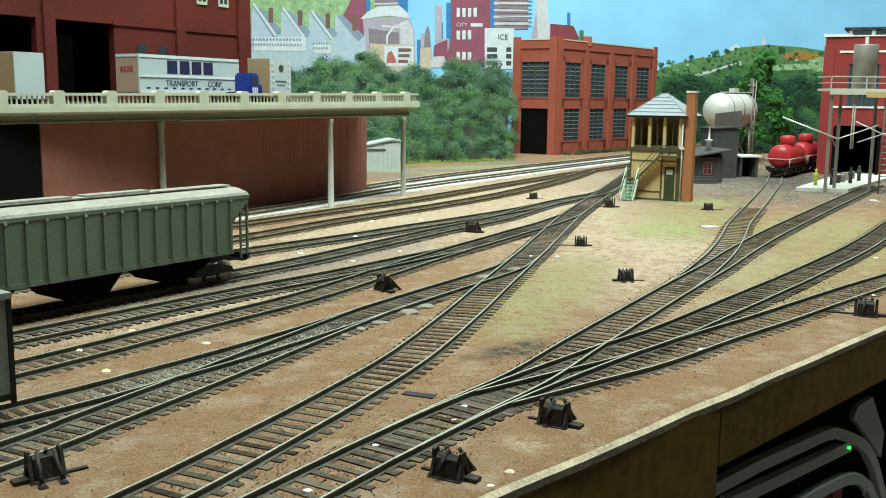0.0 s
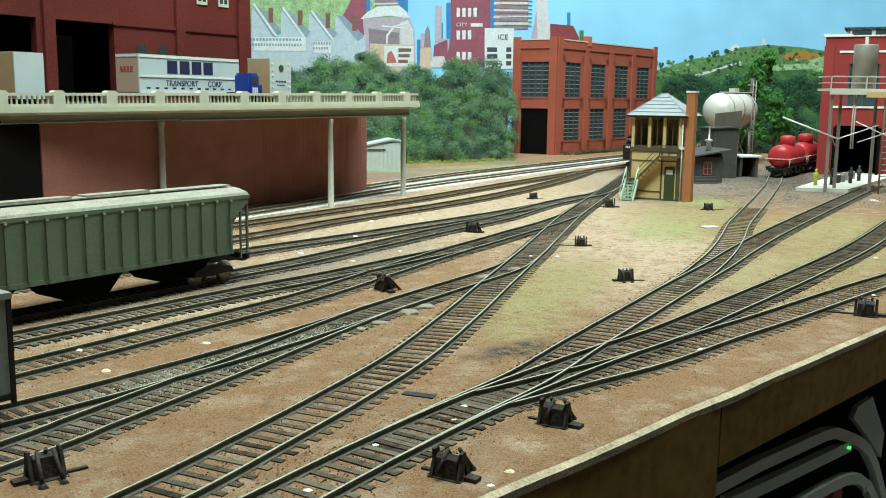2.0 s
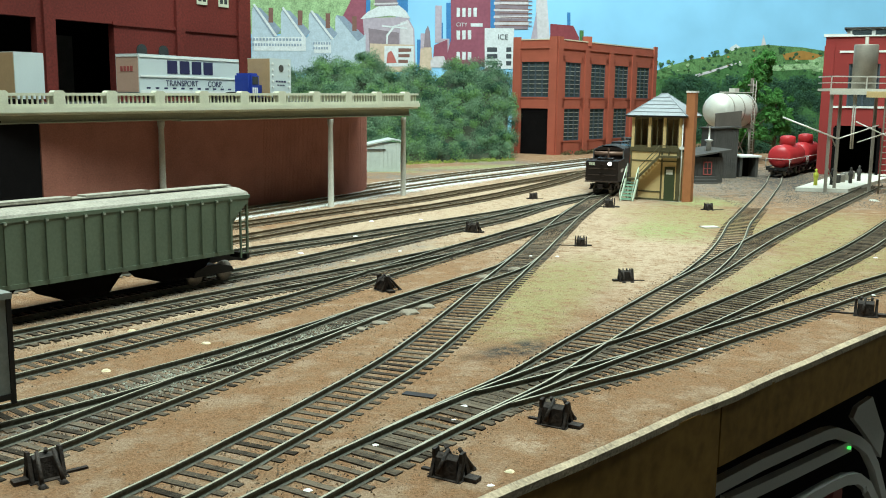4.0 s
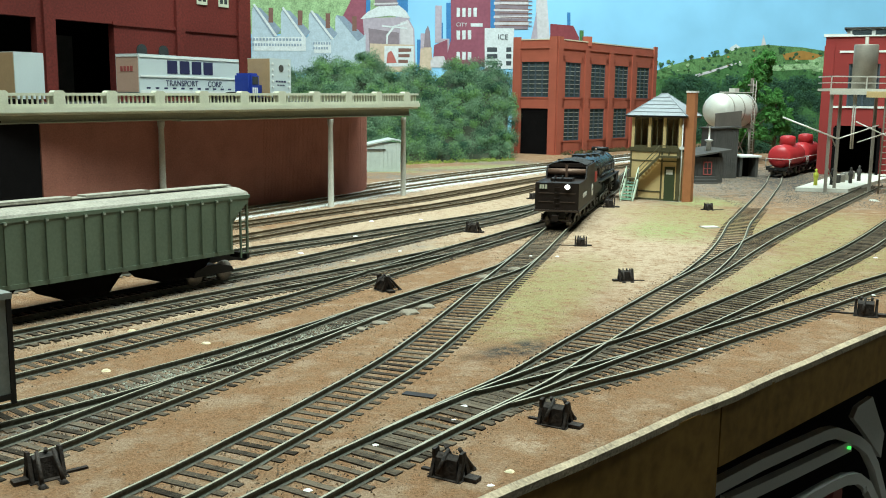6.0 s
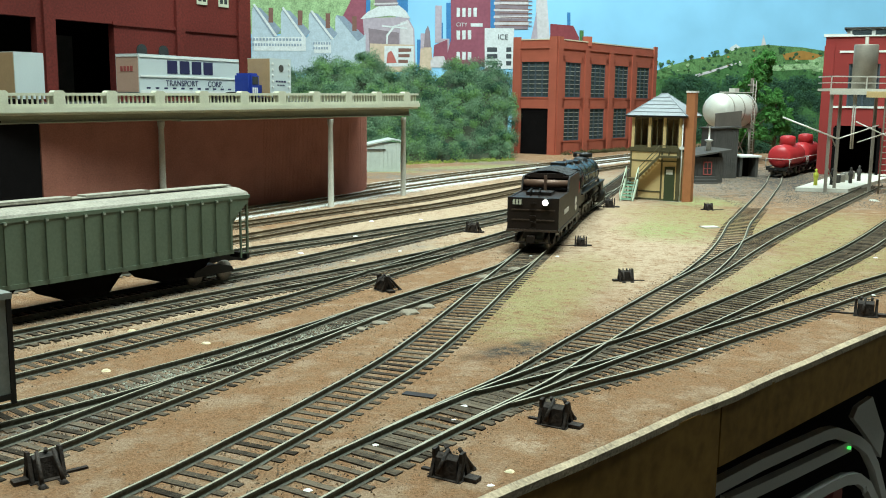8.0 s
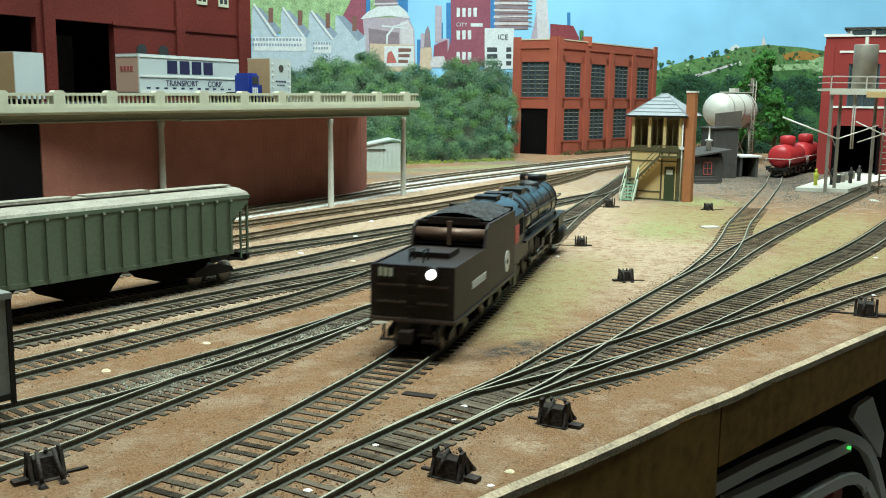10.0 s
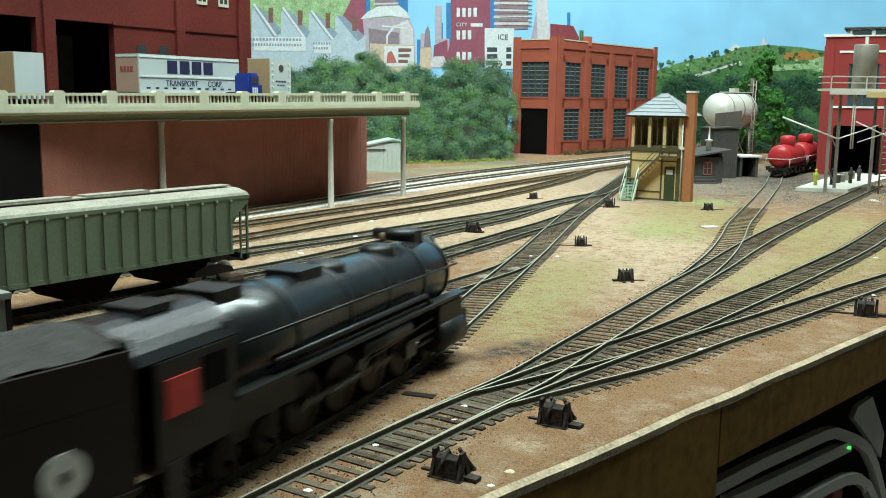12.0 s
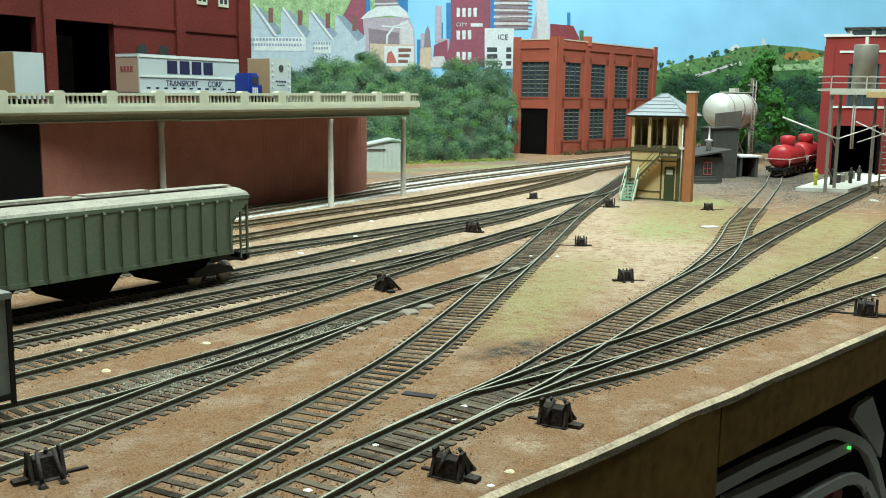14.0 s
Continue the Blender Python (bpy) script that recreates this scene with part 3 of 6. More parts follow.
    for k in range(3):
        paint("roof_edge", P_WHITE, 4.2, [(-478 + k * 71, 327 - k * 7), (-473 + k * 71, 329 - k * 7), (-418 + k * 70, 252 - k * 3), (-424 + k * 70, 250 - k * 3)])
    for x, z, w, h in ((-26, 330, 16, 90), (-62, 262, 13, 60), (-10, 250, 20, 50), (226, 330, 12, 120), (334, 270, 10, 40)):
        paint("far_tower", P_LILAC if w > 12 else P_SLATEBLUE, 1.9, [(x, z), (x + w, z), (x + w, z - h), (x, z - h)])
    rng = random.Random(31)
    for k in range(190):
        x = rng.uniform(520, 1010)
        z = rng.uniform(150, 200 + 46 * math.exp(-((x - 800) / 170) ** 2))
        q = rng.uniform(1.8, 5.5)
        paint("painted_tree", (P_LEAF, P_HILL, P_HILLDARK, P_ORANGE, P_LAWN)[rng.choices(range(5), (5, 4, 6, 0.6, 1))[0]], 3.4 + k * 0.02,
              [(x + q * rng.uniform(0.7, 1.3) * math.cos(a), z + q * 0.8 * rng.uniform(0.7, 1.3) * math.sin(a)) for a in [m * math.tau / 9 for m in range(9)]])
    upright = pose(0, 0, 0, 90, 0, 0)
    lettering("CITY", 13, Matrix.Translation((40, 2417, 284)) @ upright, P_WHITE, BOARD)
    paint("sign_bar", P_WHITE, 3.7, [(62, 288), (92, 288), (92, 280), (62, 280)])
    lettering("ICE", 18, Matrix.Translation((143, 2417, 255)) @ upright, P_DARK, BOARD)


build_city()


# ---- viaduct with its street deck ----
def build_viaduct():
    v = thing("viaduct", "cream concrete road viaduct with balustrade over the tracks", "viaduct")
    v.matrix_world = pose(-308.6 * MM, 670 * MM, 0, 0, -0.57, 51.29)
    L = 449
    part("deck_slab", boxes((-150, L, 0, 190, 87.6, 94.4)), M_CREAM, v, bevel=0.5)
    # road coloured dark so the baluster gaps show the trailers' shade
    part("road_surface", boxes((-150, L - 2, 6, 182, 94.3, 94.7)), M_ROAD, v, "road surface, dark grey to hold the trailers' shade")
    part("girder", boxes((-150, 150, 4, 12, 82.4, 88), (150, L - 10, 4, 12, 81.4, 88)), M_DECKSIDE, v, "olive painted edge girder")
    part("girder_flange", boxes((-150, 150, 2, 14, 81.6, 82.5), (150, L - 10, 1.5, 14, 80.6, 81.5)), M_DECKSIDE, v)
    part("cross_beam", boxes((L - 36, L - 28, 14, 165, 81.5, 88)), M_DECKSIDE, v)
    part("moulding", boxes((-150, L + 1, -2.2, 6, 89.6, 93.6), (-150, L + 0.5, -1.2, 5, 93.6, 95.6)), M_CREAM, v, bevel=0.4)
    xs = [43 * k for k in range(-3, 11)]
    for x in xs:
        bm = boxes((x - 4.6, x + 4.6, -1.4, 5.2, 94.2, 104.0))
        prism(bm, [(x - 4.6, -1.4, 104.0), (x + 4.6, -1.4, 104.0), (x + 3.0, -1.4, 105.4), (x - 3.0, -1.4, 105.4)], (0, 6.6, 0))
        part("pillar", bm, M_CREAM, v, bevel=0.3)
    ends = xs + [L + 5]
    slim = finish(boxes((-0.55, 0.55, 0.4, 1.8, 95.4, 101.8)), "baluster", M_CREAM, 0.2)
    for a, b in zip(ends, ends[1:]):
        part("handrail", boxes((a + 4.6, b - 4.6, -0.6, 4.2, 101.6, 103.6)), M_CREAM, v, bevel=0.4)
        n = int((b - a - 12) / 3.5)
        for k in range(n):
            ob = new("baluster", slim)
            ob.parent, ob.location = v, ((a + 6 + (k + 0.5) * (b - a - 12) / max(n, 1)) * MM, 0, 0)
    part("end_parapet", boxes((L - 4, L, 5.4, 165, 94.2, 102.5)), M_DECKSIDE, v, bevel=0.4)
    part("back_parapet", boxes((262, L - 4, 160, 165, 94.2, 103)), M_DECKSIDE, v, bevel=0.4)
    for x, y in ((-236, 797), (-110, 924), (-44.5, 1040)):
        p = thing("viaduct_post", "round tapered pale concrete post under the viaduct", "post", (x, y, 0), group="posts of the viaduct")
        bm = bmesh.new()
        lathe(bm, (0, 0, -5), (0, 0, 1), [(0, 3.6), (2, 3.6), (2.2, 3.0), (60, 2.6), (80, 2.2), (84, 3.0), (87.5, 3.0)], 20)
        part("shaft", bm, M_POST, p)
    w = thing("viaduct_wall", "dark red brick retaining wall under the viaduct", "brick wall", (-296, 700, 0), 61.2)
    bm = bmesh.new()
    outline = [(0, 0), (250, 0), (400, 2)] + [(400 + 80 * math.sin(a), 50 - 48 * math.cos(a)) for a in (0.3, 0.6, 0.9, 1.2, 1.5)] + [(480, 160), (0, 160)]
    prism(bm, [(x, y, -5) for x, y in outline], (0, 0, 89))
    part("wall_body", bm, M_BRICK, w)
    for r in range(44):
        bm = bmesh.new()
        z = -3 + r * 2.0
        for (xa, ya), (xb, yb) in zip(outline[:-2], outline[1:-1]):
            d = Vector((xb - xa, yb - ya, 0))
            m = Matrix.Translation((xa, ya, z)) @ Matrix.Rotation(math.atan2(d.y, d.x), 4, "Z")
            u = -(r % 2) * 2.2
            if xa < 200:
                box(bm, 0, d.length, -0.35, 0.1, 0, 1.55, m)
                continue
            while u < d.length:
                if u > 0:
                    q = random.uniform(0.25, 0.6)
                    box(bm, u, min(u + 4.0, d.length), -q, 0.1, 0, 1.55, m)
                u += 4.45
        tagged(part("brick_course", bm, M_BRICK, w), kind="stuff")
    # black sheets put the shade of the opening into colour
    part("dark_recess", boxes((-260, -0.5, 0.5, 6, -5, 84), (-260, -0.5, 120, 126, -5, 84), (-6, -0.5, 6, 120, -5, 84)), M_DARK, w, "black sheets standing in for shade under the deck")


build_viaduct()


def build_warehouse():
    w = thing("warehouse", "tall dark red brick warehouse with open loading doors", "building", (-310, 900, 0), 58.2)
    z0, z1 = 92, 340
    for b in ((-320, -172, 0, 8, z0, z1), (-172, -78, 0, 8, 168, z1), (-78, -58.5, 0, 8, z0, z1), (-58.5, 3.6, 0, 8, 168, z1), (3.6, 186, 0, 8, z0, z1)):
        part("front_wall", boxes(b), M_BRICKDARK, w)
    for b in ((178, 186, 8, 160, z0, z1), (-320, -312, 8, 160, z0, z1), (-312, 178, 152, 160, z0, z1)):
        part("side_wall", boxes(b), M_BRICKDARK, w)
    part("roof", boxes((-322, 188, -2, 162, z1, z1 + 5)), M_GREY, w)
    for x in (-68, 85, 172):
        part("pilaster", boxes((x - 7 if x > 0 else x - 4, x + 9 if x > 100 else x + 4, -3, 0.5, z0, z1)), M_BRICKDARK, w, bevel=0.3)
    part("ledge", boxes((2, 164, -1.5, 0.5, 167, 169.4), (2, 164, -0.9, 0.5, 169.4, 170.6)), M_BRICKDARK, w)
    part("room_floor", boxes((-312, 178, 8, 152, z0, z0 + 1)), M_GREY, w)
    # added black panel in place of the unlit depth behind the doors
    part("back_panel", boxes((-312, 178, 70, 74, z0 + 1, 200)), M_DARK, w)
    part("inner_door", boxes((-30, 0, 56, 69.5, z0 + 1, 158)), M_GREY, w)
    for x in (35, 62):
        f = bmesh.new()
        pts = [(x - 6, -0.8, 130), (x + 6, -0.8, 130), (x + 6, -0.8, 146.5)] + [(x + 6 * math.cos(a), -0.8, 146.5 + 5 * math.sin(a)) for a in (0.5, 1.0, 1.57, 2.1, 2.6)] + [(x - 6, -0.8, 146.5)]
        prism(f, pts, (0, 1.2, 0))
        part("arched_window", f, M_GLASS, w)
        part("window_sill", boxes((x - 7, x + 7, -1.8, 0.3, 128.6, 130)), M_BRICKDARK, w)
    for x in (114.8, 145.2):
        win = part("window_frame", boxes((x - 7, x + 7, -1.0, 0.4, 195, 198), (x - 7, x + 7, -1.0, 0.4, 226, 228), (x - 7, x - 5.5, -1, 0.4, 198, 226), (x + 5.5, x + 7, -1, 0.4, 198, 226), (x - 0.6, x + 0.6, -0.9, 0.4, 198, 226)), M_CREAM, w)
        part("pane", boxes((x - 5.5, x + 5.5, -0.5, 0.3, 198, 226)), M_GLASS, win)


build_warehouse()


# ---- road vehicles on the deck ----
def bars(bm, x0, x1, z0, z1, n, y=-0.25, fill=0.7):
    """Letter-sized blocks in a row."""
    w = (x1 - x0) / n
    for k in range(n):
        box(bm, x0 + k * w, x0 + (k + fill) * w, y, 0.05, z0, z1)


def wheel_mesh(r, w, name="tyre"):
    bm = bmesh.new()
    lathe(bm, (0, -w / 2, 0), (0, 1, 0), [(0, r * 0.55), (0, r * 0.93), (w * 0.15, r), (w * 0.85, r), (w, r * 0.93), (w, r * 0.55)], 20)
    return bm


def build_trailer():
    t = thing("semi_trailer", "pale blue-grey freight trailer with peach front and navy lettering", "trailer", (-263, 830, 96.3), 61.0)
    part("body", boxes((0, 128, 0, 28, 8.5, 42)), M_TRAILER, t, bevel=1.4)
    part("front_panel", boxes((-0.6, 0.4, 1, 27, 9.5, 41)), M_TRAILEREND, t, "peach painted front", bevel=0.2)
    part("roof_trim", boxes((0.5, 127.5, -0.5, 0.5, 39.2, 40.6), (-0.9, 0.2, 1, 27, 39.5, 41)), M_WHITE, t)
    part("belt_moulding", boxes((1, 127.5, -0.6, 0.4, 22.3, 23.8)), M_WHITE, t)
    part("side_skirt", boxes((1, 127.5, -0.7, 0.4, 8.3, 11.0)), M_WHITE, t)
    bm = bmesh.new()
    bars(bm, 33, 94, 26, 37.5, 4, fill=0.8)
    part("brand_block", bm, M_NAVY, t, "navy brand lettering as plain blocks")
    lettering("TRANSPORT", 7.2, Matrix.Translation((51, -0.2, 17.4)) @ pose(0, 0, 0, 90, 0, 0), M_NAVY, t)
    lettering("CORP.", 7.2, Matrix.Translation((94, -0.2, 17.4)) @ pose(0, 0, 0, 90, 0, 0), M_NAVY, t)
    bm = bmesh.new()
    bars(bm, 8, 122, 12.4, 13.8, 11, fill=0.4)
    part("small_print", bm, M_NAVY, t)
    bm = bmesh.new()
    for k in range(4):
        box(bm, -0.9, 0, 7 + k * 4, 9.8 + k * 4, 27, 31.5)
    part("brand_block", bm, M_ROSE, t, "dull red lettering as plain blocks")
    for x in (95, 108):
        for y in (2.5, 24):
            w = part("wheel", wheel_mesh(5.6, 4), M_BLACK, t)
            w.location = (x * MM, y * MM, 5.6 * MM)
    part("landing_leg", boxes((30, 32, 4, 6, 0, 9), (30, 32, 22, 24, 0, 9)), M_BLACK, t)
    part("chassis", boxes((6, 124, 8, 20, 5.5, 8.6)), M_BLACK, t)


M_ROSE = mat("dull_red_lettering", (0.35, 0.08, 0.07), 0.6, var=0.1, bump=0)
build_trailer()


def build_box_trucks():
    t = thing("box_truck", "tan and pale grey box trailer parked on the deck", "trailer", (-322, 722, 95.2), 61.0)
    part("body", boxes((0, 26, 0, 30, 4, 39)), M_TRAILER, t, bevel=1.0)
    part("front_panel", boxes((-0.5, 0.4, 0.6, 29.4, 5, 38.4)), M_TAN, t, "tan painted end")
    part("chassis", boxes((2, 24, 5, 25, 2, 4)), M_BLACK, t)
    part("tail_lamp", boxes((-1.2, 0, 20, 26, 6, 14)), M_TANKRED, t)
    for x in (6, 20):
        w = part("wheel", wheel_mesh(4, 26), M_BLACK, t)
        w.location = (x * MM, 15 * MM, 4 * MM)
    t = thing("box_truck", "tan box truck with a pale riveted side door", "truck", (-163, 900, 97.4), 61.0)
    part("body", boxes((0, 31, 0, 27, 5, 41)), M_TRAILER, t, bevel=0.8)
    part("front_panel", boxes((-0.6, 0.4, 0.5, 26.5, 5.5, 40.5)), M_TAN, t, "tan painted end")
    bm = bmesh.new()
    for k in range(6):
        for x in (3.5, 27.5):
            tube(bm, (x, -0.7, 9 + k * 5.4), (x, 0.1, 9 + k * 5.4), 1.1, seg=10)
    part("door_hinges", bm, M_WHITE, t)
    bm = bmesh.new()
    tube(bm, (16, -0.4, 32), (16, 0.2, 32), 3.4, seg=20)
    part("emblem", bm, M_GREY, t)
    bm = bmesh.new()
    bars(bm, 8, 24, 19, 20.6, 4), bars(bm, 10, 22, 16, 17, 3)
    part("small_print", bm, M_NAVY, t)
    for x in (6, 25):
        w = part("wheel", wheel_mesh(5, 24), M_BLACK, t)
        w.location = (x * MM, 14 * MM, 5 * MM)
    t = thing("truck_tractor", "bright blue truck tractor with pale door lettering", "truck", (-179, 886, 97.2), 61.0)
    bm = boxes((0, 14, 0, 20, 6, 27))
    bmesh.ops.bevel(bm, geom=list(bm.edges), offset=2, segments=2, affect="EDGES")
    part("cab", bm, M_BLUE, t)
    part("hood", boxes((14, 34, 2.5, 17.5, 5, 16.5)), M_BLUE, t, bevel=1.8)
    part("mudguard", boxes((20, 33, -1, 3.5, 5, 10), (20, 33, 16.5, 21, 5, 10)), M_BLUE, t, bevel=1.2)
    part("window", boxes((3, 11, -0.3, 0.4, 17, 24)), M_GLASS, t)
    bm = bmesh.new()
    bars(bm, 3, 11, 8, 14, 3, -0.4), bars(bm, 22, 31, 11.2, 15.4, 3, 2.2)
    part("door_lettering", bm, M_WHITE, t)
    part("chassis", boxes((-18, 32, 6, 14, 3.5, 6)), M_BLACK, t)
    for x in (27, -8):
        w = part("wheel", wheel_mesh(5, 21), M_BLACK, t)
        w.location = (x * MM, 10 * MM, 5 * MM)


build_box_trucks()


# ---- freight cars ----
def truck_parts(parent, x, r=5.2, base=21.0, name="bogie"):
    """A four-wheel bogie at x: side frames, bolster and two axles."""
    bm = bmesh.new()
    for y in (-12.5, 12.5):
        prism(bm, [(x - base / 2 - 4, y - 1, 4.5), (x + base / 2 + 4, y - 1, 4.5), (x + base / 2 + 3, y - 1, 7.5), (x + 4, y - 1, 10), (x - 4, y - 1, 10), (x - base / 2 - 3, y - 1, 7.5)], (0, 2, 0))
        for k in (-1, 0, 1):
            tube(bm, (x + k * 2.2, y - 1.6, 3.8), (x + k * 2.2, y - 1.6, 8), 0.9, seg=8)
    box(bm, x - 3, x + 3, -12, 12, 6, 10)
    b = part(name, bm, M_BLACK, parent)
    for dx in (-base / 2, base / 2):
        bm = bmesh.new()
        for y in (-8.6, 8.6):
            lathe(bm, (0, y - 1.2, 0), (0, 1, 0), [(0, r * 0.8), (0, r), (1.8, r), (2.4, r + 0.7), (2.4, r * 0.4)] if y > 0 else [(0, r * 0.4), (0, r + 0.7), (0.6, r), (2.4, r), (2.4, r * 0.8)], 20)
        tube(bm, (0, -13, 0), (0, 13, 0), 0.9, seg=8)
        a = part("axle", bm, M_STEEL, b)
        a.location = ((x + dx) * MM, 0, r * MM)
    return b


M_CAP = mat("pale_rivet_paint", (0.4, 0.41, 0.34), 0.6, var=0.1, bump=0)


def build_hopper():
    c = thing("covered_hopper_car", "grey-green ribbed covered hopper car with dusty roof", "freight car", (-124, 552, 0), 234.8)
    L, W = 212, 17
    bm = bmesh.new()
    for y in (-W, W):
        s = 1 if y > 0 else -1
        prism(bm, [(3, y - 0.6, 47.5), (L - 3, y - 0.6, 47.5), (L - 3, y - 0.6, 44), (L - 17, y - 0.6, 17.5), (17, y - 0.6, 17.5), (17, y - 0.6, 33), (3, y - 0.6, 44)], (0, 1.2, 0))
    prism(bm, [(4, -W, 46), (L - 4, -W, 46), (L - 22, -W, 22), (22, -W, 22)], (0, 2 * W, 0))
    part("body", bm, M_HOPPER, c)
    bm = bmesh.new()
    for s in (1, -1):
        prism(bm, [(2, s * W, 47.2), (2, s * W * 0.93, 49.2), (2, s * W * 0.5, 51.2), (2, 0, 51.6), (2, 0, 47.2)], (L - 4, 0, 0))
    part("roof", bm, M_ROOFDUST, c, "dusty tan arched roof")
    part("roof_walk", boxes((4, L - 4, -4.5, 4.5, 52.2, 52.8), *[(14 + k * 22, 15 + k * 22, -4, 4, 51, 52.3) for k in range(9)]), M_ROOFDUST, c)
    bm = bmesh.new()
    for k in range(3):
        box(bm, 60 + k * 46, 98 + k * 46, -3.8, 3.8, 52.8, 53.7)
    part("hatch_cover", bm, M_ROOFDUST, c, bevel=0.6)
    for y in (-W, W):
        s = 1 if y > 0 else -1
        part("top_rail", boxes((2, L - 2, y - 0.9, y + 0.9, 46, 48)), M_HOPPER, c, bevel=0.3)
        part("side_sill", boxes((15, L - 15, y - 1.0, y + 1.0, 15.5, 17.8)), M_HOPPER, c, bevel=0.3)
        for k in range(18):
            x = 17 + k * 10.2
            cap = (y + 0.3, y + 2.1) if s > 0 else (y - 2.1, y - 0.3)
            part("rivet_cap", boxes((x - 0.55, x + 0.55, *cap, 45.2, 46.2)), M_CAP, c)
            part("rib", boxes((x - 0.65, x + 0.65, y + s * 0.4, y + s * 1.7, 17.8, 45), (x - 0.9, x + 0.9, y + s * 0.3, y + s * 1.9, 45, 46.6)) if s > 0 else boxes((x - 0.65, x + 0.65, y - 1.7, y - 0.4, 17.8, 45), (x - 0.9, x + 0.9, y - 1.9, y - 0.3, 45, 46.6)), M_HOPPER, c)
    for x0 in (2.5, L - 3.5):
        for y in (-W + 0.5, W - 1.5):
            bm = bmesh.new()
            box(bm, x0, x0 + 1.2, y, y + 1.2, 12, 46)
            xi = x0 + 5 if x0 < 50 else x0 - 5
            box(bm, xi, xi + 1.0, y, y + 1.0, 12, 40)
            for k in range(6):
                box(bm, min(x0, xi), max(x0, xi) + 1, y + 0.2, y + 0.8, 14 + k * 4.6, 14.7 + k * 4.6)
            part("ladder", bm, M_HOPPER, c)
        part("end_platform", boxes((min(x0, x0), x0 + 2, -W, W, 11, 14), (4 if x0 < 50 else L - 20, 20 if x0 < 50 else L - 4, -3, 3, 9, 14)), M_BLACK, c)
    # bays coloured black to carry the shade under the car
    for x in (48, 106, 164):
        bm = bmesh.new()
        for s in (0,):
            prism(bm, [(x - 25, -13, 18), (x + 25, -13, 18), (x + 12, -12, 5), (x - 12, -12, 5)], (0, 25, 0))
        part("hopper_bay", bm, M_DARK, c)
    truck_parts(c, 26), truck_parts(c, L - 26)
    part("coupler", boxes((-6, 4, -1.5, 1.5, 8, 11), (-9, -5, -2.5, 2.5, 7, 12)), M_BLACK, c, bevel=0.4)


build_hopper()


def build_grey_car():
    c = thing("boxcar", "grey ribbed boxcar standing on the yard track", "freight car", (-148.5, 300.7, 0), 231.5)
    L, W = 150, 16
    part("body", boxes((0, L, -W, W, 9, 40)), M_GREYCAR, c, bevel=0.5)
    part("roof", boxes((-1, L + 1, -W - 0.8, W + 0.8, 40, 42)), M_GREYCAR, c, bevel=0.7)
    for k in range(6):
        part("end_rib", boxes((-1.1, 0.2, -W + 2, W - 2, 12 + k * 4.8, 13.6 + k * 4.8)), M_GREYCAR, c)
    for y in (-W, W):
        part("corner_post", boxes((-0.8, 0.8, y - 0.5, y + 0.5, 6, 41)), M_BLACK, c)
        for k in range(12):
            x = 6 + k * 12
            part("rib", boxes((x, x + 1, y - 0.9, y + 0.9, 10, 39.5)), M_GREYCAR, c)
    part("sill", boxes((0, L, -W - 0.5, W + 0.5, 7.5, 9.5)), M_BLACK, c)
    truck_parts(c, 24), truck_parts(c, L - 24)
    part("coupler", boxes((-6, 2, -1.5, 1.5, 7, 10)), M_BLACK, c)


build_grey_car()


# ---- the red brick factory ----
def sash(parent, x, z0, z1, w, y=0.0, cols=3, rows=8):
    """A steel factory window set into the wall at local x: frame, glazing bars and glass."""
    f = part("window_frame", boxes((x - w / 2, x + w / 2, y - 0.6, y + 1.2, z1 - 1.4, z1), (x - w / 2, x + w / 2, y - 0.6, y + 1.2, z0, z0 + 1.4),
                                   (x - w / 2, x - w / 2 + 1.3, y - 0.6, y + 1.2, z0, z1), (x + w / 2 - 1.3, x + w / 2, y - 0.6, y + 1.2, z0, z1)), M_IRON, parent)
    part("pane", boxes((x - w / 2, x + w / 2, y + 1.4, y + 2.0, z0, z1)), M_FACTORYGLASS, f)
    bm = bmesh.new()
    for k in range(1, cols):
        u = x - w / 2 + w * k / cols
        box(bm, u - 1.3, u + 1.3, y - 0.9, y + 1.0, z0, z1)
    part("mullion", bm, M_IRON, f)
    for k in range(1, rows):
        u = z0 + (z1 - z0) * k / rows
        part("glazing_bar", boxes((x - w / 2, x + w / 2, y - 0.3, y + 0.8, u - 0.45, u + 0.45)), M_BARS, f)
    part("window_sill", boxes((x - w / 2 - 2, x + w / 2 + 2, y - 3.5, y + 1, z0 - 3, z0)), M_BRICK2, parent)


M_BARS = mat("pale_glazing_bar", (0.36, 0.33, 0.28), 0.6, var=0.2, bump=0)
M_IRON = mat("blue_grey_window_iron", (0.05, 0.07, 0.09), 0.6, var=0.2, bump=0)
M_FACTORYGLASS = mat("grey_factory_glazing", (0.05, 0.065, 0.07), 0.2, var=0.5, scale=25, bump=0)


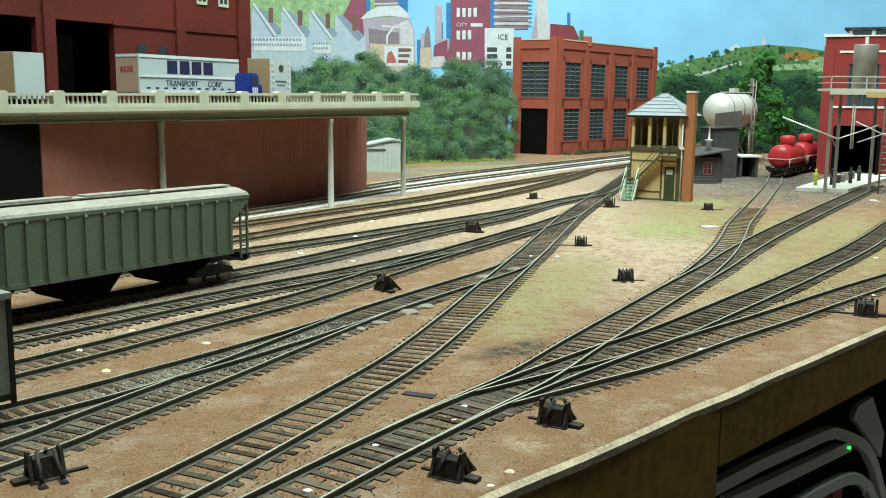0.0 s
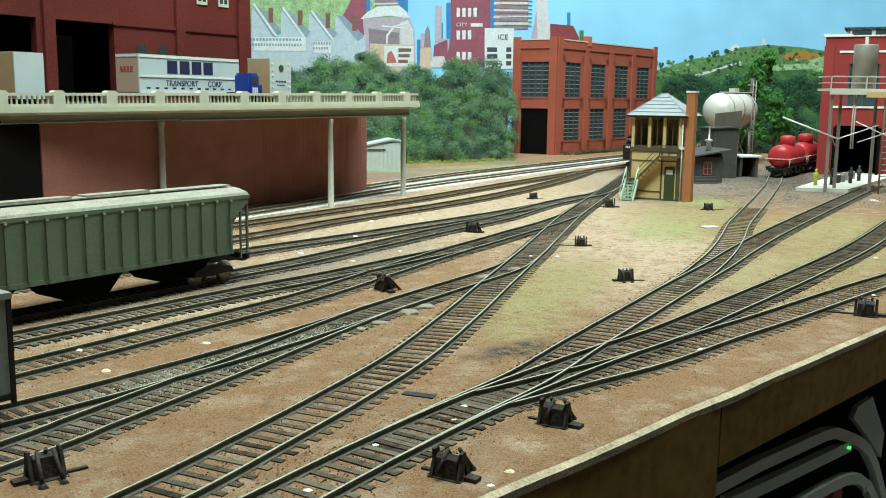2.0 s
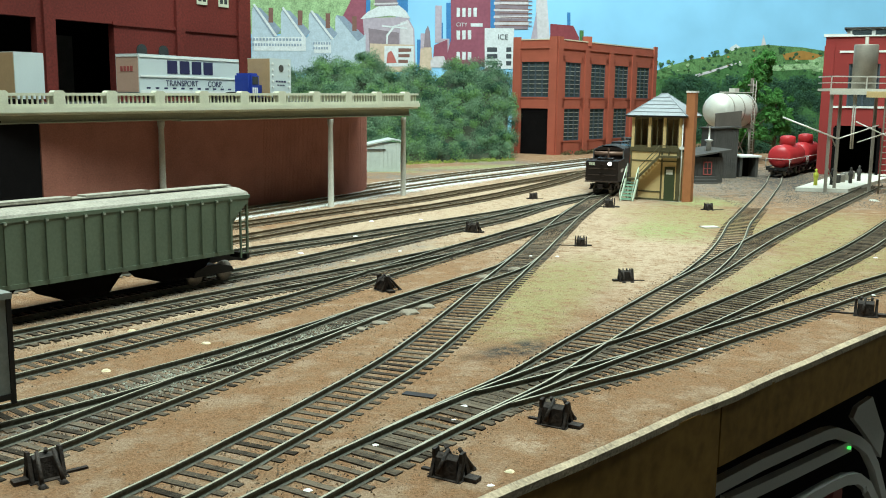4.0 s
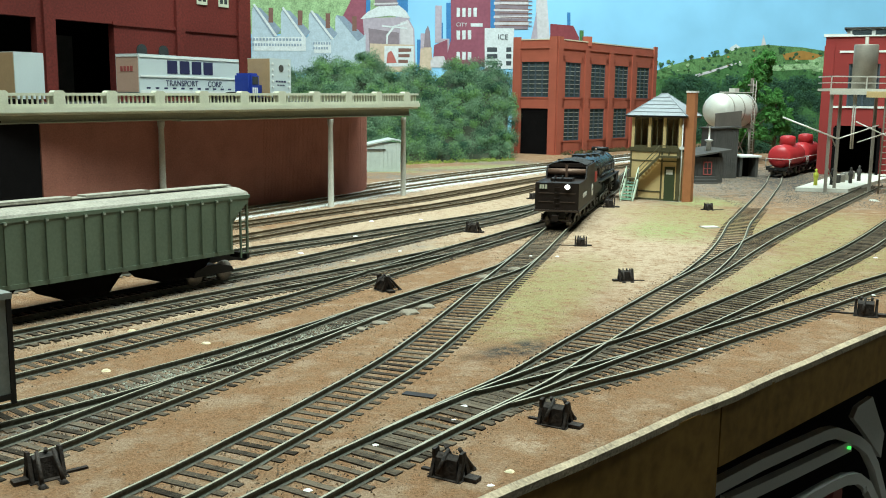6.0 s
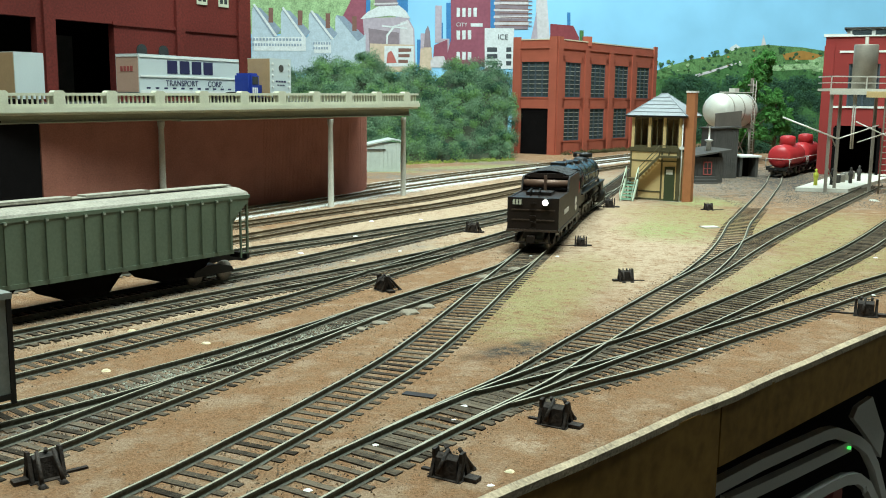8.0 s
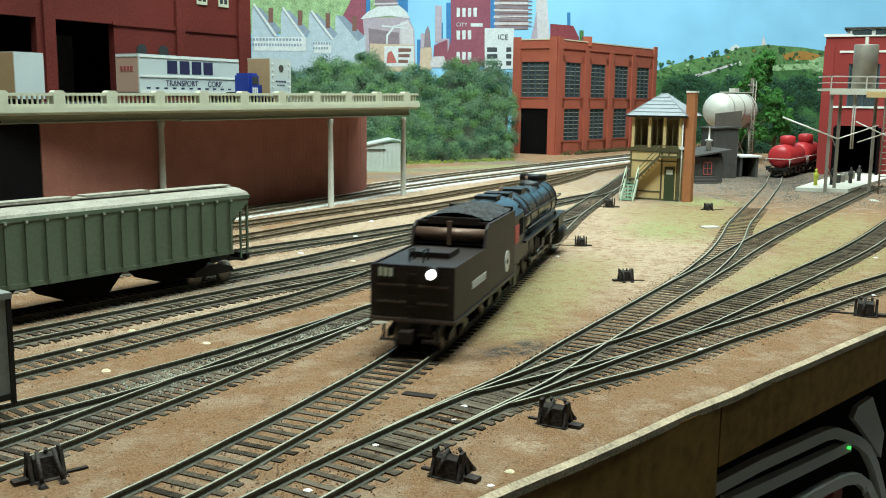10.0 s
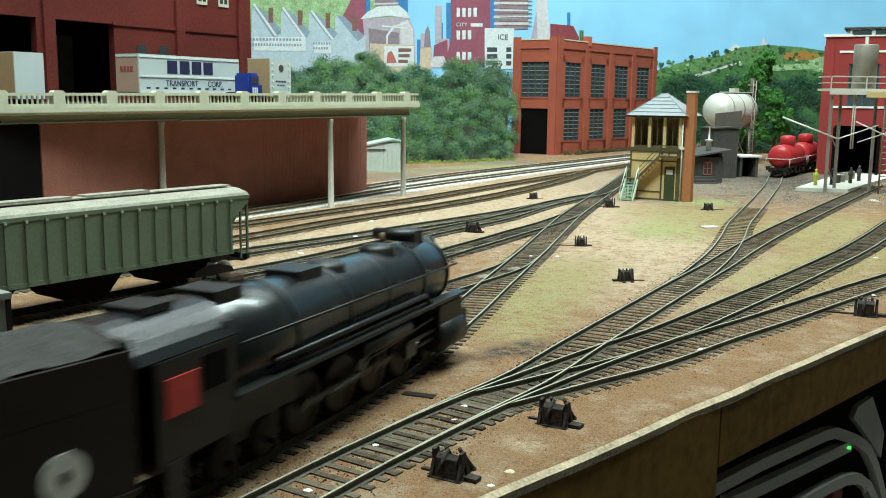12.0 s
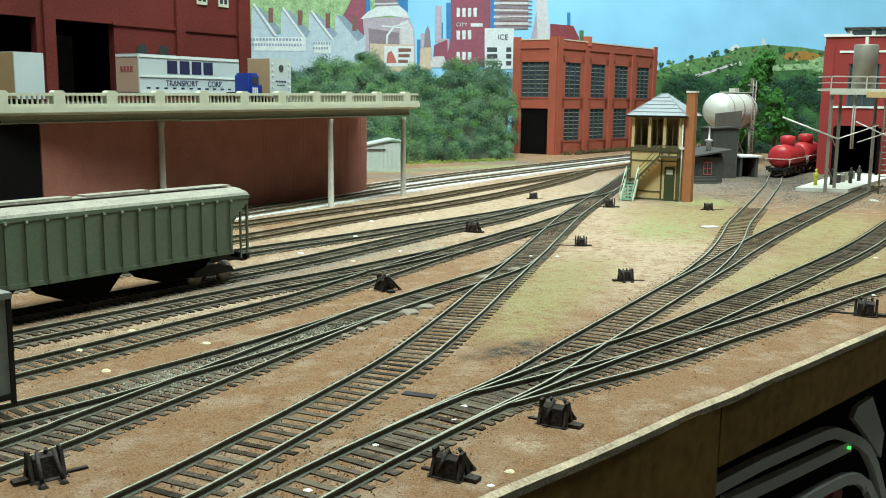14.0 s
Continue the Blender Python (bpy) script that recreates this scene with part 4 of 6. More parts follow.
def factory_wall(parent, length, n, top, door=False):
    """A storeyed brick wall along local x, with n bays of windows in two floors, and pilasters between them."""
    bay = (length - 20) / n
    pier, wide = (0.2, 0.6) if n > 1 else (0.1, 0.8)
    solid = [(0, length, 0, 6, top - 30, top)]
    z = [(0, 24), (86, 108), (175, top - 30)]
    solid += [(0, length, 0, 6, a, b) for a, b in z[1:]] + ([] if door else [(0, length, 0, 6, -5, 24)])
    for k in range(n + 1):
        x0 = 0 if k == 0 else 10 + k * bay - bay * pier
        x1 = length if k == n else 10 + k * bay + bay * pier
        solid.append((x0, x1, 0, 6, -5, top - 30))
    part("wall", boxes(*solid), M_BRICK2, parent)
    for k in range(n + 1):
        x = (3 if k == 0 else length - 13 if k == n else 10 + k * bay - 5)
        part("pilaster", boxes((x - 3, x + 13, -3, 0.3, -5, top + (6 if k in (0, n) else -12))), M_BRICK2, parent, bevel=0.5)
    part("cornice", boxes((0, length, -2.4, 0.3, top - 16, top - 11), (0, length, -1.4, 0.3, top - 11, top - 8)), M_BRICK2, parent)
    part("coping", boxes((10, length - 12, -1, 7, top, top + 2.2)), M_COPING, parent)
    for k in range(n):
        x = 10 + (k + 0.5) * bay
        sash(parent, x, 108, 175, bay * wide, 2.4, 3 if n > 1 else 4)
        if door:
            # the doorway's inner shade is a flat black sheet
            part("doorway", boxes((x - bay * wide / 2, x + bay * wide / 2, 3, 4, -5, 86)), M_DARK, parent, "black sheet standing in for the unlit doorway")
        else:
            sash(parent, x, 24, 86, bay * 0.6, 2.4, 3)


M_COPING = mat("cream_stone_coping", (0.62, 0.52, 0.38), 0.8, var=0.1, bump=0.1)


def build_factory():
    f = thing("factory", "two-storey orange-red brick factory with steel windows", "building", (214, 1843, 0), 0)
    long = new("long_side")
    long.parent, long.rotation_euler = f, (0, 0, math.atan2(337, 261))
    factory_wall(long, 426, 4, 216)
    short = new("gable_side")
    short.parent, short.matrix_basis = f, pose(-80 * MM, 50 * MM, 0, 0, 0, -32.0)
    factory_wall(short, 94, 1, 216, True)
    bm = bmesh.new()
    d, o = Vector((261, 337, 0)), Vector((-75, 47, 0))
    prism(bm, [Vector((4, 8, 205)), Vector((4, 8, 205)) + d * 0.97, Vector((0, 8, 205)) + d * 0.97 + o, Vector((0, 8, 205)) + o], (0, 0, 4))
    part("roof", bm, M_GREY, f)
    bm = bmesh.new()
    e = d + o
    prism(bm, [d, d + Vector((-4, -5, 0)), e + Vector((-4, -5, 0)), e], (0, 0, 216))
    prism(bm, [o * 0.97, o * 0.97 + d, o + d, o], (0, 0, 216))
    part("back_wall", bm, M_BRICK2, f)
    part("roof_vent", boxes((60, 78, 90, 106, 209, 228)), M_BRICK2, f)


build_factory()


# ---- signal box ----
def build_signal_box():
    s = thing("signal_box", "two-storey buff timber signal box with slate hipped roof", "signal box", (203, 1036, 0), -31.0)
    W, Dp = 55, 44
    part("base", boxes((-1.5, W + 2, -2, Dp + 1, -6, -2.5)), M_CONCRETE, s)
    part("lower_wall", boxes((0, W, 0, Dp, -3, 50)), M_YELLOW, s)
    part("trim_board", boxes((-0.6, W + 0.6, -0.7, 0.2, 49, 52.5), (-0.6, W + 0.6, -0.6, 0.2, -3, -0.5), (0, 34, -0.5, 0.2, 6, 7.5), (34, 35.8, -0.5, 0.2, -3, 50), (-0.6, 1.2, -0.6, 0.2, -3, 50), (W - 4, W + 0.6, -0.6, 0.2, -3, 50), (0, W, -0.5, 0.2, 39, 40.4)), M_OLIVE, s)
    part("door", boxes((38.5, 49.5, -0.9, 0.2, -3, 34)), M_DOOR, s, "dark green plank door")
    part("door_sign", boxes((40.5, 47.5, -1.2, -0.8, 26, 31)), M_WHITE, s)
    part("upper_floor", boxes((-1, W + 1, -1, Dp + 1, 50, 54)), M_OLIVE, s)
    part("inner_wall", boxes((1, W - 1, Dp - 2, Dp, 54, 86), (1, 2, 8, Dp - 2, 54, 86)), M_YELLOW, s)
    for x in (1.6, 20, 36.5, W - 1.6):
        part("post", boxes((x - 1.6, x + 1.6, -0.3, 2.6, 54, 86)), M_YELLOW, s, bevel=0.2)
    for y in (22, Dp - 1.5):
        part("post", boxes((W - 2.8, W + 0.2, y - 1.5, y + 1.5, 54, 86)), M_YELLOW, s)
        part("post", boxes((-0.2, 2.8, y - 1.5, y + 1.5, 54, 86)), M_YELLOW, s)
    for a, b in ((3, 18.6), (21.4, 35), (38, W - 3)):
        f = part("window_frame", boxes((a, b, 0.4, 1.6, 54, 56), (a, b, 0.4, 1.6, 84, 86), (a, a + 1, 0.4, 1.6, 56, 84), (b - 1, b, 0.4, 1.6, 56, 84), ((a + b) / 2 - 0.4, (a + b) / 2 + 0.4, 0.4, 1.6, 56, 84)), M_OLIVE, s)
        part("pane", boxes((a + 1, b - 1, 0.8, 1.2, 56, 84)), M_CLEAR, f)
    part("pane", boxes((W - 0.8, W - 0.4, 3, Dp - 3, 55, 86)), M_CLEAR, s)
    part("eaves", boxes((-4, W + 5, -4, Dp + 4, 85.6, 88)), M_OLIVE, s)
    bm = bmesh.new()
    c = [bm.verts.new(p) for p in ((-5.5, -5.5, 87.8), (W + 6.5, -5.5, 87.8), (W + 6.5, Dp + 5.5, 87.8), (-5.5, Dp + 5.5, 87.8), (W / 2 - 3, Dp / 2, 111), (W / 2 + 3, Dp / 2, 111))]
    for q in ((0, 1, 5, 4), (1, 2, 5), (2, 3, 4, 5), (3, 0, 4), (3, 2, 1, 0)):
        bm.faces.new([c[i] for i in q])
    roof = part("roof", bm, M_SLATE, s, "pale grey slate hipped roof")
    bm = bmesh.new()
    for a, b in ((0, 4), (1, 5), (2, 5), (3, 4), (4, 5)):
        P = ((-5.5, -5.5, 88), (W + 6.5, -5.5, 88), (W + 6.5, Dp + 5.5, 88), (-5.5, Dp + 5.5, 88), (W / 2 - 3, Dp / 2, 111.2), (W / 2 + 3, Dp / 2, 111.2))
        tube(bm, P[a], P[b], 0.5, seg=6)
    part("ridge_tile", bm, M_SLATE, roof)
    for k in range(1, 6):
        u = k / 6
        part("slate_course", boxes((-5.5 + (W / 2 + 2.5) * u, W + 6.5 - (W / 2 + 3.5) * u, -6.0 + (Dp / 2 + 5.5) * u, -5.2 + (Dp / 2 + 5.5) * u, 87.9 + 23.2 * u - 0.3, 88.25 + 23.2 * u)), M_SLATE, roof)
    part("gutter", boxes((-6, W + 7, -6.4, -5.2, 86.6, 88)), M_BLACK, s)
    ch = part("chimney", boxes((W + 3, W + 12, 1, 11, -5, 112)), M_CHIMNEY, s, "orange brick chimney stack", bevel=0.3)
    part("chimney_cap", boxes((W + 2.3, W + 12.7, 0.3, 11.7, 112, 114)), M_WHITE, ch)
    bm = bmesh.new()
    tube(bm, (W + 1.2, -1, -3), (W + 1.2, -1, 86), 0.7, seg=8)
    part("drainpipe", bm, M_WHITE, s)
    part("lamp_bracket", boxes((W - 1, W + 4, -3, -2, 53, 56)), M_WHITE, s)
    # landing and upper flight along the front
    landing = part("landing", boxes((35, W + 0.5, -11, 0, 44, 46)), M_OLIVE, s)
    bm = boxes((35, W, -11, -10.2, 56, 57), (35, W, -11, -10.2, 51, 51.7), (35, 36, -11, -10, 46, 57), (W - 1, W, -11, -10, 46, 57), (45, 46, -11, -10, 46, 57))
    part("railing", bm, M_OLIVE, landing)
    st = part("upper_stair", boxes(*[(13 + k * 3.2, 16.6 + k * 3.2, -10, -1, 21 + k * 3.5, 21.8 + k * 3.5) for k in range(7)], *[(13 + k * 3.2, 13.5 + k * 3.2, -10, -1, 18 + k * 3.5, 21 + k * 3.5) for k in range(7)]), M_YELLOW, s)
    bm = bmesh.new()
    tube(bm, (12, -10.4, 31), (35, -10.4, 56.5), 0.5, seg=6), tube(bm, (12, -10.4, 26), (35, -10.4, 51.5), 0.4, seg=6)
    prism(bm, [(11, -10.8, 18.5), (35, -10.8, 43.5), (35, -10.8, 47), (11, -10.8, 22)], (0, 0.8, 0))
    part("stringer", bm, M_OLIVE, st)
    part("half_landing", boxes((0, 13, -11, 0, 19, 21)), M_OLIVE, s)
    part("stair_post", boxes((0, 1, -11, -10, -3, 19), (12, 13, -11, -10, -3, 30), (0, 1, -1, 0, -3, 19)), M_OLIVE, s)
    low = part("lower_stair", boxes(*[(0.5, 12.5, -27 + k * 2.7, -24.2 + k * 2.7, -1.5 + k * 3.5, -0.8 + k * 3.5) for k in range(6)], *[(0.5, 12.5, -24.8 + k * 2.7, -24.3 + k * 2.7, -0.8 + k * 3.5, 0.6 + k * 3.5) for k in range(5)]), M_STAIR, s, "green painted stair with pale stringers")
    for x in (-1.2, 12.4):
        bm = bmesh.new()
        prism(bm, [(x, -29, -5), (x, -26, -5), (x, -10, 19), (x, -12.5, 20.5)], (1.6, 0, 0))
        tube(bm, (x + 0.8, -29, 7), (x + 0.8, -11, 33), 0.6, seg=6)
        tube(bm, (x + 0.8, -28.5, -4), (x + 0.8, -28.5, 8), 0.6, seg=6)
        tube(bm, (x + 0.8, -11, 19), (x + 0.8, -11, 33), 0.6, seg=6)
        part("stringer", bm, M_PALEGREEN, low)
    part("step_slab", boxes((-2, 15, -33, -25, -6, -3.2)), M_CONCRETE, s)


M_DOOR = mat("dark_green_door_paint", (0.045, 0.06, 0.025), 0.6, var=0.2, bump=0.1)
M_CLEAR = bpy.data.materials.new("window_glass")
M_CLEAR.use_nodes = True
_b = M_CLEAR.node_tree.nodes["Principled BSDF"]
_b.inputs["Roughness"].default_value, _b.inputs["Transmission Weight"].default_value, _b.inputs["IOR"].default_value = 0.05, 1.0, 1.1
build_signal_box()


# ---- yard buildings and tanks ----
def build_shanty():
    s = thing("yard_shanty", "weathered dark grey board shanty with lean-to roof", "hut", (326, 1246, 0), 10)
    part("wall", boxes((0, 42, 0, 4, -5, 31), (38, 42, 4, 72, -5, 36), (0, 4, 4, 72, -5, 31), (0, 42, 68, 72, -5, 33)), M_GREY, s)
    for k in range(13):
        part("board", boxes((0.2 + k * 3.22, 3.0 + k * 3.22, -0.7, 0.1, -5, 31)), M_GREY, s)
    bm = bmesh.new()
    prism(bm, [(-6, -8, 31), (50, -8, 40), (50, -8, 42), (-6, -8, 33)], (0, 84, 0))
    part("roof", bm, M_GREY, s, "grey sheet lean-to roof")
    w = part("window_frame", boxes((14, 26, -1.4, -0.6, 8, 9.4), (14, 26, -1.4, -0.6, 24, 25.4), (14, 15.2, -1.4, -0.6, 8, 25), (24.8, 26, -1.4, -0.6, 8, 25), (19.5, 20.5, -1.4, -0.6, 8, 25), (14, 26, -1.4, -0.6, 16, 17)), M_ROSE, s)
    part("pane", boxes((15, 25, -0.9, -0.7, 9, 24.5)), M_GLASS, w)
    for k in range(3):
        part("step", boxes((-2, 30, -14 + k * 4, -9 + k * 4, -5, -1 + k * 3.5)), M_GREY, s, bevel=0.3)
    # doorway and side window are black sheets instead of an unlit room
    part("doorway", boxes((42, 42.4, 36, 62, -4, 26)), M_DARK, s)
    part("side_window", boxes((42, 42.5, 14, 24, 6, 22)), M_DARK, s)
    bm = bmesh.new()
    lathe(bm, (30, 20, 36), (0, 0, 1), [(0, 4), (14, 3), (16, 5.5), (17, 5.5), (18, 1.2), (34, 1.0), (35, 2)], 14)
    part("stove_pipe", bm, M_SILVER, s)
    b = thing("store_shed", "grey board store with a standing roof board", "hut", (374, 1325, 0), 10)
    part("wall", boxes((0, 36, 0, 40, -5, 66)), M_GREY, b)
    for k in range(11):
        part("board", boxes((0.2 + k * 3.25, 3.0 + k * 3.25, -0.6, 0.1, -5, 66)), M_GREY, b)
    bm = bmesh.new()
    prism(bm, [(-3, -3, 66), (39, -3, 68), (39, -3, 69.2), (-3, -3, 67.2)], (0, 46, 0))
    part("roof", bm, M_GREY, b)
    bm = bmesh.new()
    prism(bm, [(2, 2, 69), (40, 2, 69.5), (40, 2, 91), (2, 2, 87)], (0, 3, 0))
    part("roof_board", bm, M_BOARD, b, "brown-grey board standing on the roof")
    h = thing("platform_hut", "low hut with a pale roof and open dark front", "hut", (418, 1345, 0), 10)
    part("wall", boxes((0, 4, 0, 34, -5, 26), (24, 28, 0, 34, -5, 26), (4, 24, 30, 34, -5, 26)), M_GREY, h)
    part("roof", boxes((-3, 31, -3, 37, 26, 28.5)), M_WHITE, h)
    # black block stands for the shade inside the hut
    part("interior", boxes((4.2, 23.8, 20, 29.8, -5, 26)), M_DARK, h)


build_shanty()


def build_oil_tank():
    t = thing("oil_tank", "silver horizontal oil tank on a steel trestle", "tank", (414, 1480, 0), 38)
    bm = bmesh.new()
    lathe(bm, (-6, 0, 90), (1, 0, 0), [(0, 0), (1.5, 9), (5, 17), (10, 23), (16, 26), (82, 26), (88, 23), (93, 17), (96.5, 9), (98, 0)], 36)
    part("shell", bm, M_SILVER, t)
    for x in (18, 44, 70):
        bm = bmesh.new()
        lathe(bm, (x, 0, 90), (1, 0, 0), [(-0.8, 25), (-0.8, 26.6), (0.8, 26.6), (0.8, 25)], 36)
        part("hoop", bm, M_STEEL, t)
    part("roof_walk", boxes((20, 92, -6, 6, 117, 118.5), (44, 56, -5, 5, 118.5, 124)), M_SILVER, t)
    for x in (14, 44, 74):
        bm = bmesh.new()
        for y in (-18, 18):
            tube(bm, (x, y, -5), (x, y * 0.8, 72), 1.6, seg=8)
        tube(bm, (x, -18, 0), (x, 16, 66), 0.8, seg=6), tube(bm, (x, 18, 0), (x, -16, 66), 0.8, seg=6)
        box(bm, x - 2, x + 2, -20, 20, 62, 68)
        part("trestle", bm, M_STEEL, t)
    bm = bmesh.new()
    for y in (-30, -25):
        tube(bm, (64, y, -5), (64, y, 136), 0.7, seg=6)
    for k in range(30):
        tube(bm, (64, -30, 0 + k * 4.4), (64, -25, 0 + k * 4.4), 0.5, seg=5)
    part("ladder", bm, M_STEEL, t)
    part("valve_mast", boxes((66, 70, -22, -18, 118, 140), (62, 74, -24, -16, 128, 131)), M_STEEL, t)


build_oil_tank()


def build_tank_car():
    c = thing("tank_car", "bright red tank car with a dome, on black underframe", "tank car", (471, 1346, 0), 56.5, "red tank cars")
    bm = bmesh.new()
    lathe(bm, (3, 0, 27), (1, 0, 0), [(0, 0), (0.6, 7.4), (2.2, 12.8), (5, 15.6), (8, 16.4), (88, 16.4), (91, 15.6), (93.8, 12.8), (95.4, 7.4), (96, 0)], 32)
    part("shell", bm, M_TANKRED, c)
    bm = bmesh.new()
    lathe(bm, (50, 0, 42), (0, 0, 1), [(0, 11), (11, 11), (13, 9.5), (14, 5), (14.3, 0)], 24)
    part("dome", bm, M_TANKRED, c)
    part("underframe", boxes((-1, 103, -9, 9, 8.5, 11), (-2, 1, -15, 15, 8, 12), (101, 104, -15, 15, 8, 12), (0, 102, -16, -11, 12, 13), (0, 102, 11, 16, 12, 13)), M_BLACK, c)
    bm = bmesh.new()
    for y in (-16.5, 16.5):
        tube(bm, (2, y, 24), (100, y, 24), 0.5, seg=6)
    for y in (-16.5, 16.5):
        tube(bm, (2, y, 12), (2, y, 24), 0.4, seg=6), tube(bm, (100, y, 12), (100, y, 24), 0.4, seg=6)
    tube(bm, (2, -16.5, 24), (2, 16.5, 24), 0.4, seg=6)
    part("handrail", bm, M_SILVER, c)
    truck_parts(c, 20), truck_parts(c, 82)
    part("coupler", boxes((-8, 2, -1.5, 1.5, 7, 10)), M_BLACK, c)
    d = copy_thing(c, pose(531 * MM, 1437 * MM, 0, 0, 0, 56.5))


build_tank_car()


def build_engine_house():
    e = thing("engine_house", "scarlet brick engine house with a dark open doorway", "building", (561, 1432, 0), -25)
    part("front_wall", boxes((0, 20, 0, 8, -5, 199), (20, 80, 0, 8, 70, 98), (20, 34, 0, 8, 98, 160), (76, 80, 0, 8, 98, 160), (20, 80, 0, 8, 160, 199), (80, 330, 0, 8, -5, 199)), M_RED, e, bevel=0.4)
    for b in ((0, 8, 8, 260, -5, 199), (322, 330, 8, 260, -5, 199), (8, 322, 252, 260, -5, 199)):
        part("side_wall", boxes(b), M_RED, e)
    part("coping", boxes((-3, 36, -3, 10, 199, 203), (36, 333, -2, 10, 199, 201)), M_WHITE, e)
    part("pilaster", boxes((-1, 13, -3.5, 0.3, -5, 186)), M_RED, e)
    part("string_course", boxes((16, 330, -2, 0.3, 96, 99), (20, 330, -1.5, 0.3, 176, 179)), M_WHITE, e)
    w = part("window_frame", boxes((34, 36, 1, 4, 98, 160), (74, 76, 1, 4, 98, 160), (54, 56, 1, 4, 98, 160), (34, 76, 1, 4, 118, 119.5), (34, 76, 1, 4, 138, 139.5)), M_IRON, e)
    part("pane", boxes((34, 76, 4, 5, 98, 160)), M_FACTORYGLASS, w)
    part("roof", boxes((2, 328, 4, 256, 194, 197)), M_GREY, e)
    # inner sheet, door leaves and floor are black for the unlit doorway
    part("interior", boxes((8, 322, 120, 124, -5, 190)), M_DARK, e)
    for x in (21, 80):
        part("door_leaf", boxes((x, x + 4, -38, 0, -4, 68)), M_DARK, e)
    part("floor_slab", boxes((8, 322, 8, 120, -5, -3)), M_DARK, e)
    r = part("roof_lantern", boxes((26, 330, 40, 44, 197, 213), (26, 30, 40, 120, 197, 213)), M_WHITE, e)
    for k in range(9):
        part("lantern_pane", boxes((33 + k * 32, 60 + k * 32, 39, 40.2, 200, 211)), M_FACTORYGLASS, r)
    part("lantern_roof", boxes((22, 334, 36, 124, 213, 215)), M_GREY, r)


build_engine_house()


M_HIVIS = mat("yellow_green_figure_paint", (0.42, 0.44, 0.05), 0.7, var=0.2, bump=0)


def build_sand_tower():
    t = thing("sand_tower", "grey steel service tower with a round sand bin", "tower", (449, 1122, 0), 0)
    for x, y in ((2, 0), (20, 18), (76, 0), (62, 18)):
        part("leg", boxes((x - 1.5, x + 1.5, y - 1.5, y + 1.5, -5, 118), (x - 4, x + 4, y - 4, y + 4, -6, -2)), M_STEEL, t, bevel=0.3)
    part("platform", boxes((-2, 130, -4, 34, 117, 120), (-2, 130, -5, -3, 113, 117)), M_CONCRETE, t)
    bm = boxes(*[(x - 0.6, x + 0.6, -4, -3, 120, 134) for x in (-1, 40, 84, 128)], (-2, 130, -4, -3.2, 133, 134.4), (-2, 130, -4, -3.2, 126, 127), (-2, -1, -4, 34, 133, 134.4), (-2, -1, -4, 34, 126, 127))
    part("railing", bm, M_SILVER, t)
    bm = bmesh.new()
    lathe(bm, (44, 14, 120), (0, 0, 1), [(0, 13.5), (50, 13.5), (51, 13), (51.5, 2), (60, 2)], 28)
    part("sand_bin", bm, M_STEEL, t)
    bm = bmesh.new()
    for x in (6, 14):
        tube(bm, (28 + x * 0.3, 4, 50), (28 + x * 0.3, 4, 118), 0.9, seg=8)
    tube(bm, (60, 2, 78), (10, -6, 62), 0.8, seg=6), tube(bm, (10, -6, 62), (-50, 10, 86), 1.0, seg=6), tube(bm, (30, -6, 82), (76, -6, 62), 0.7, seg=6), tube(bm, (34, -4, 58), (80, -4, 74), 0.7, seg=6)
    part("delivery_pipe", bm, M_SILVER, t)
    bm = bmesh.new()
    for k in range(24):
        tube(bm, (66, 2, 4 + k * 7), (90, 2, 4 + k * 7), 0.6, seg=5)
    tube(bm, (66, 2, -4), (66, 2, 172), 1.0, seg=6), tube(bm, (90, 2, -4), (90, 2, 172), 1.0, seg=6)
    part("ladder", bm, M_STEEL, t)
    for a, b in (((2, 0, 30), (20, 18, 8)), ((2, 0, 70), (20, 18, 48))):
        bm = bmesh.new()
        tube(bm, a, b, 0.7, seg=6)
        part("brace", bm, M_STEEL, t)
    part("notice", boxes((40, 70, -6, -5, 110, 117)), M_YELLOW, t)
    p = thing("service_platform", "pale concrete service platform between the tracks", "platform", (0, 0, 0))
    bm = bmesh.new()
    prism(bm, [(425, 1146, -5), (482, 1130, -5), (655, 1372, -5), (590, 1405, -5)], (0, 0, 7))
    part("slab", bm, M_CONCRETE, p, bevel=0.6)
    q = thing("crossing_slab", "pale concrete crossing laid across the track", "slab", (0, 0, 0))
    bm = bmesh.new()
    prism(bm, [(388, 1010, -5), (410, 985, -5), (560, 1085, -5), (590, 1130, -5), (470, 1085, -5)], (0, 0, 2.4))
    part("slab", bm, M_CONCRETE, q, bevel=0.4)
    for x, y, m, lab in ((462, 1180, M_HIVIS, "small yellow-green painted figure as a plain shape"), (486, 1190, M_BLACK, "small dark painted figure as a plain shape"), (520, 1215, M_GREY, "small grey painted figure as a plain shape"), (548, 1255, M_GREY, "small grey painted figure as a plain shape")):
        bm = bmesh.new()
        lathe(bm, (0, 0, 0), (0, 0, 1), [(0, 2.4), (8, 2.2), (11, 3.2), (15, 2.9), (16.5, 1.2), (17.6, 1.8), (19.4, 1.6), (20.5, 0.5)], 14)
        ob = part("figurine", bm, m)
        ob.location = (x * MM, y * MM, 2 * MM)
        tagged(ob, lab, "figurine")
    for k in range(6):
        b = thing("oil_drum", "grey-green oil drum standing on the service platform", "drum", (505 + k * 9 + (k % 2) * 3, 1218 + k * 14, 2), group="oil drums")
        bm = bmesh.new()
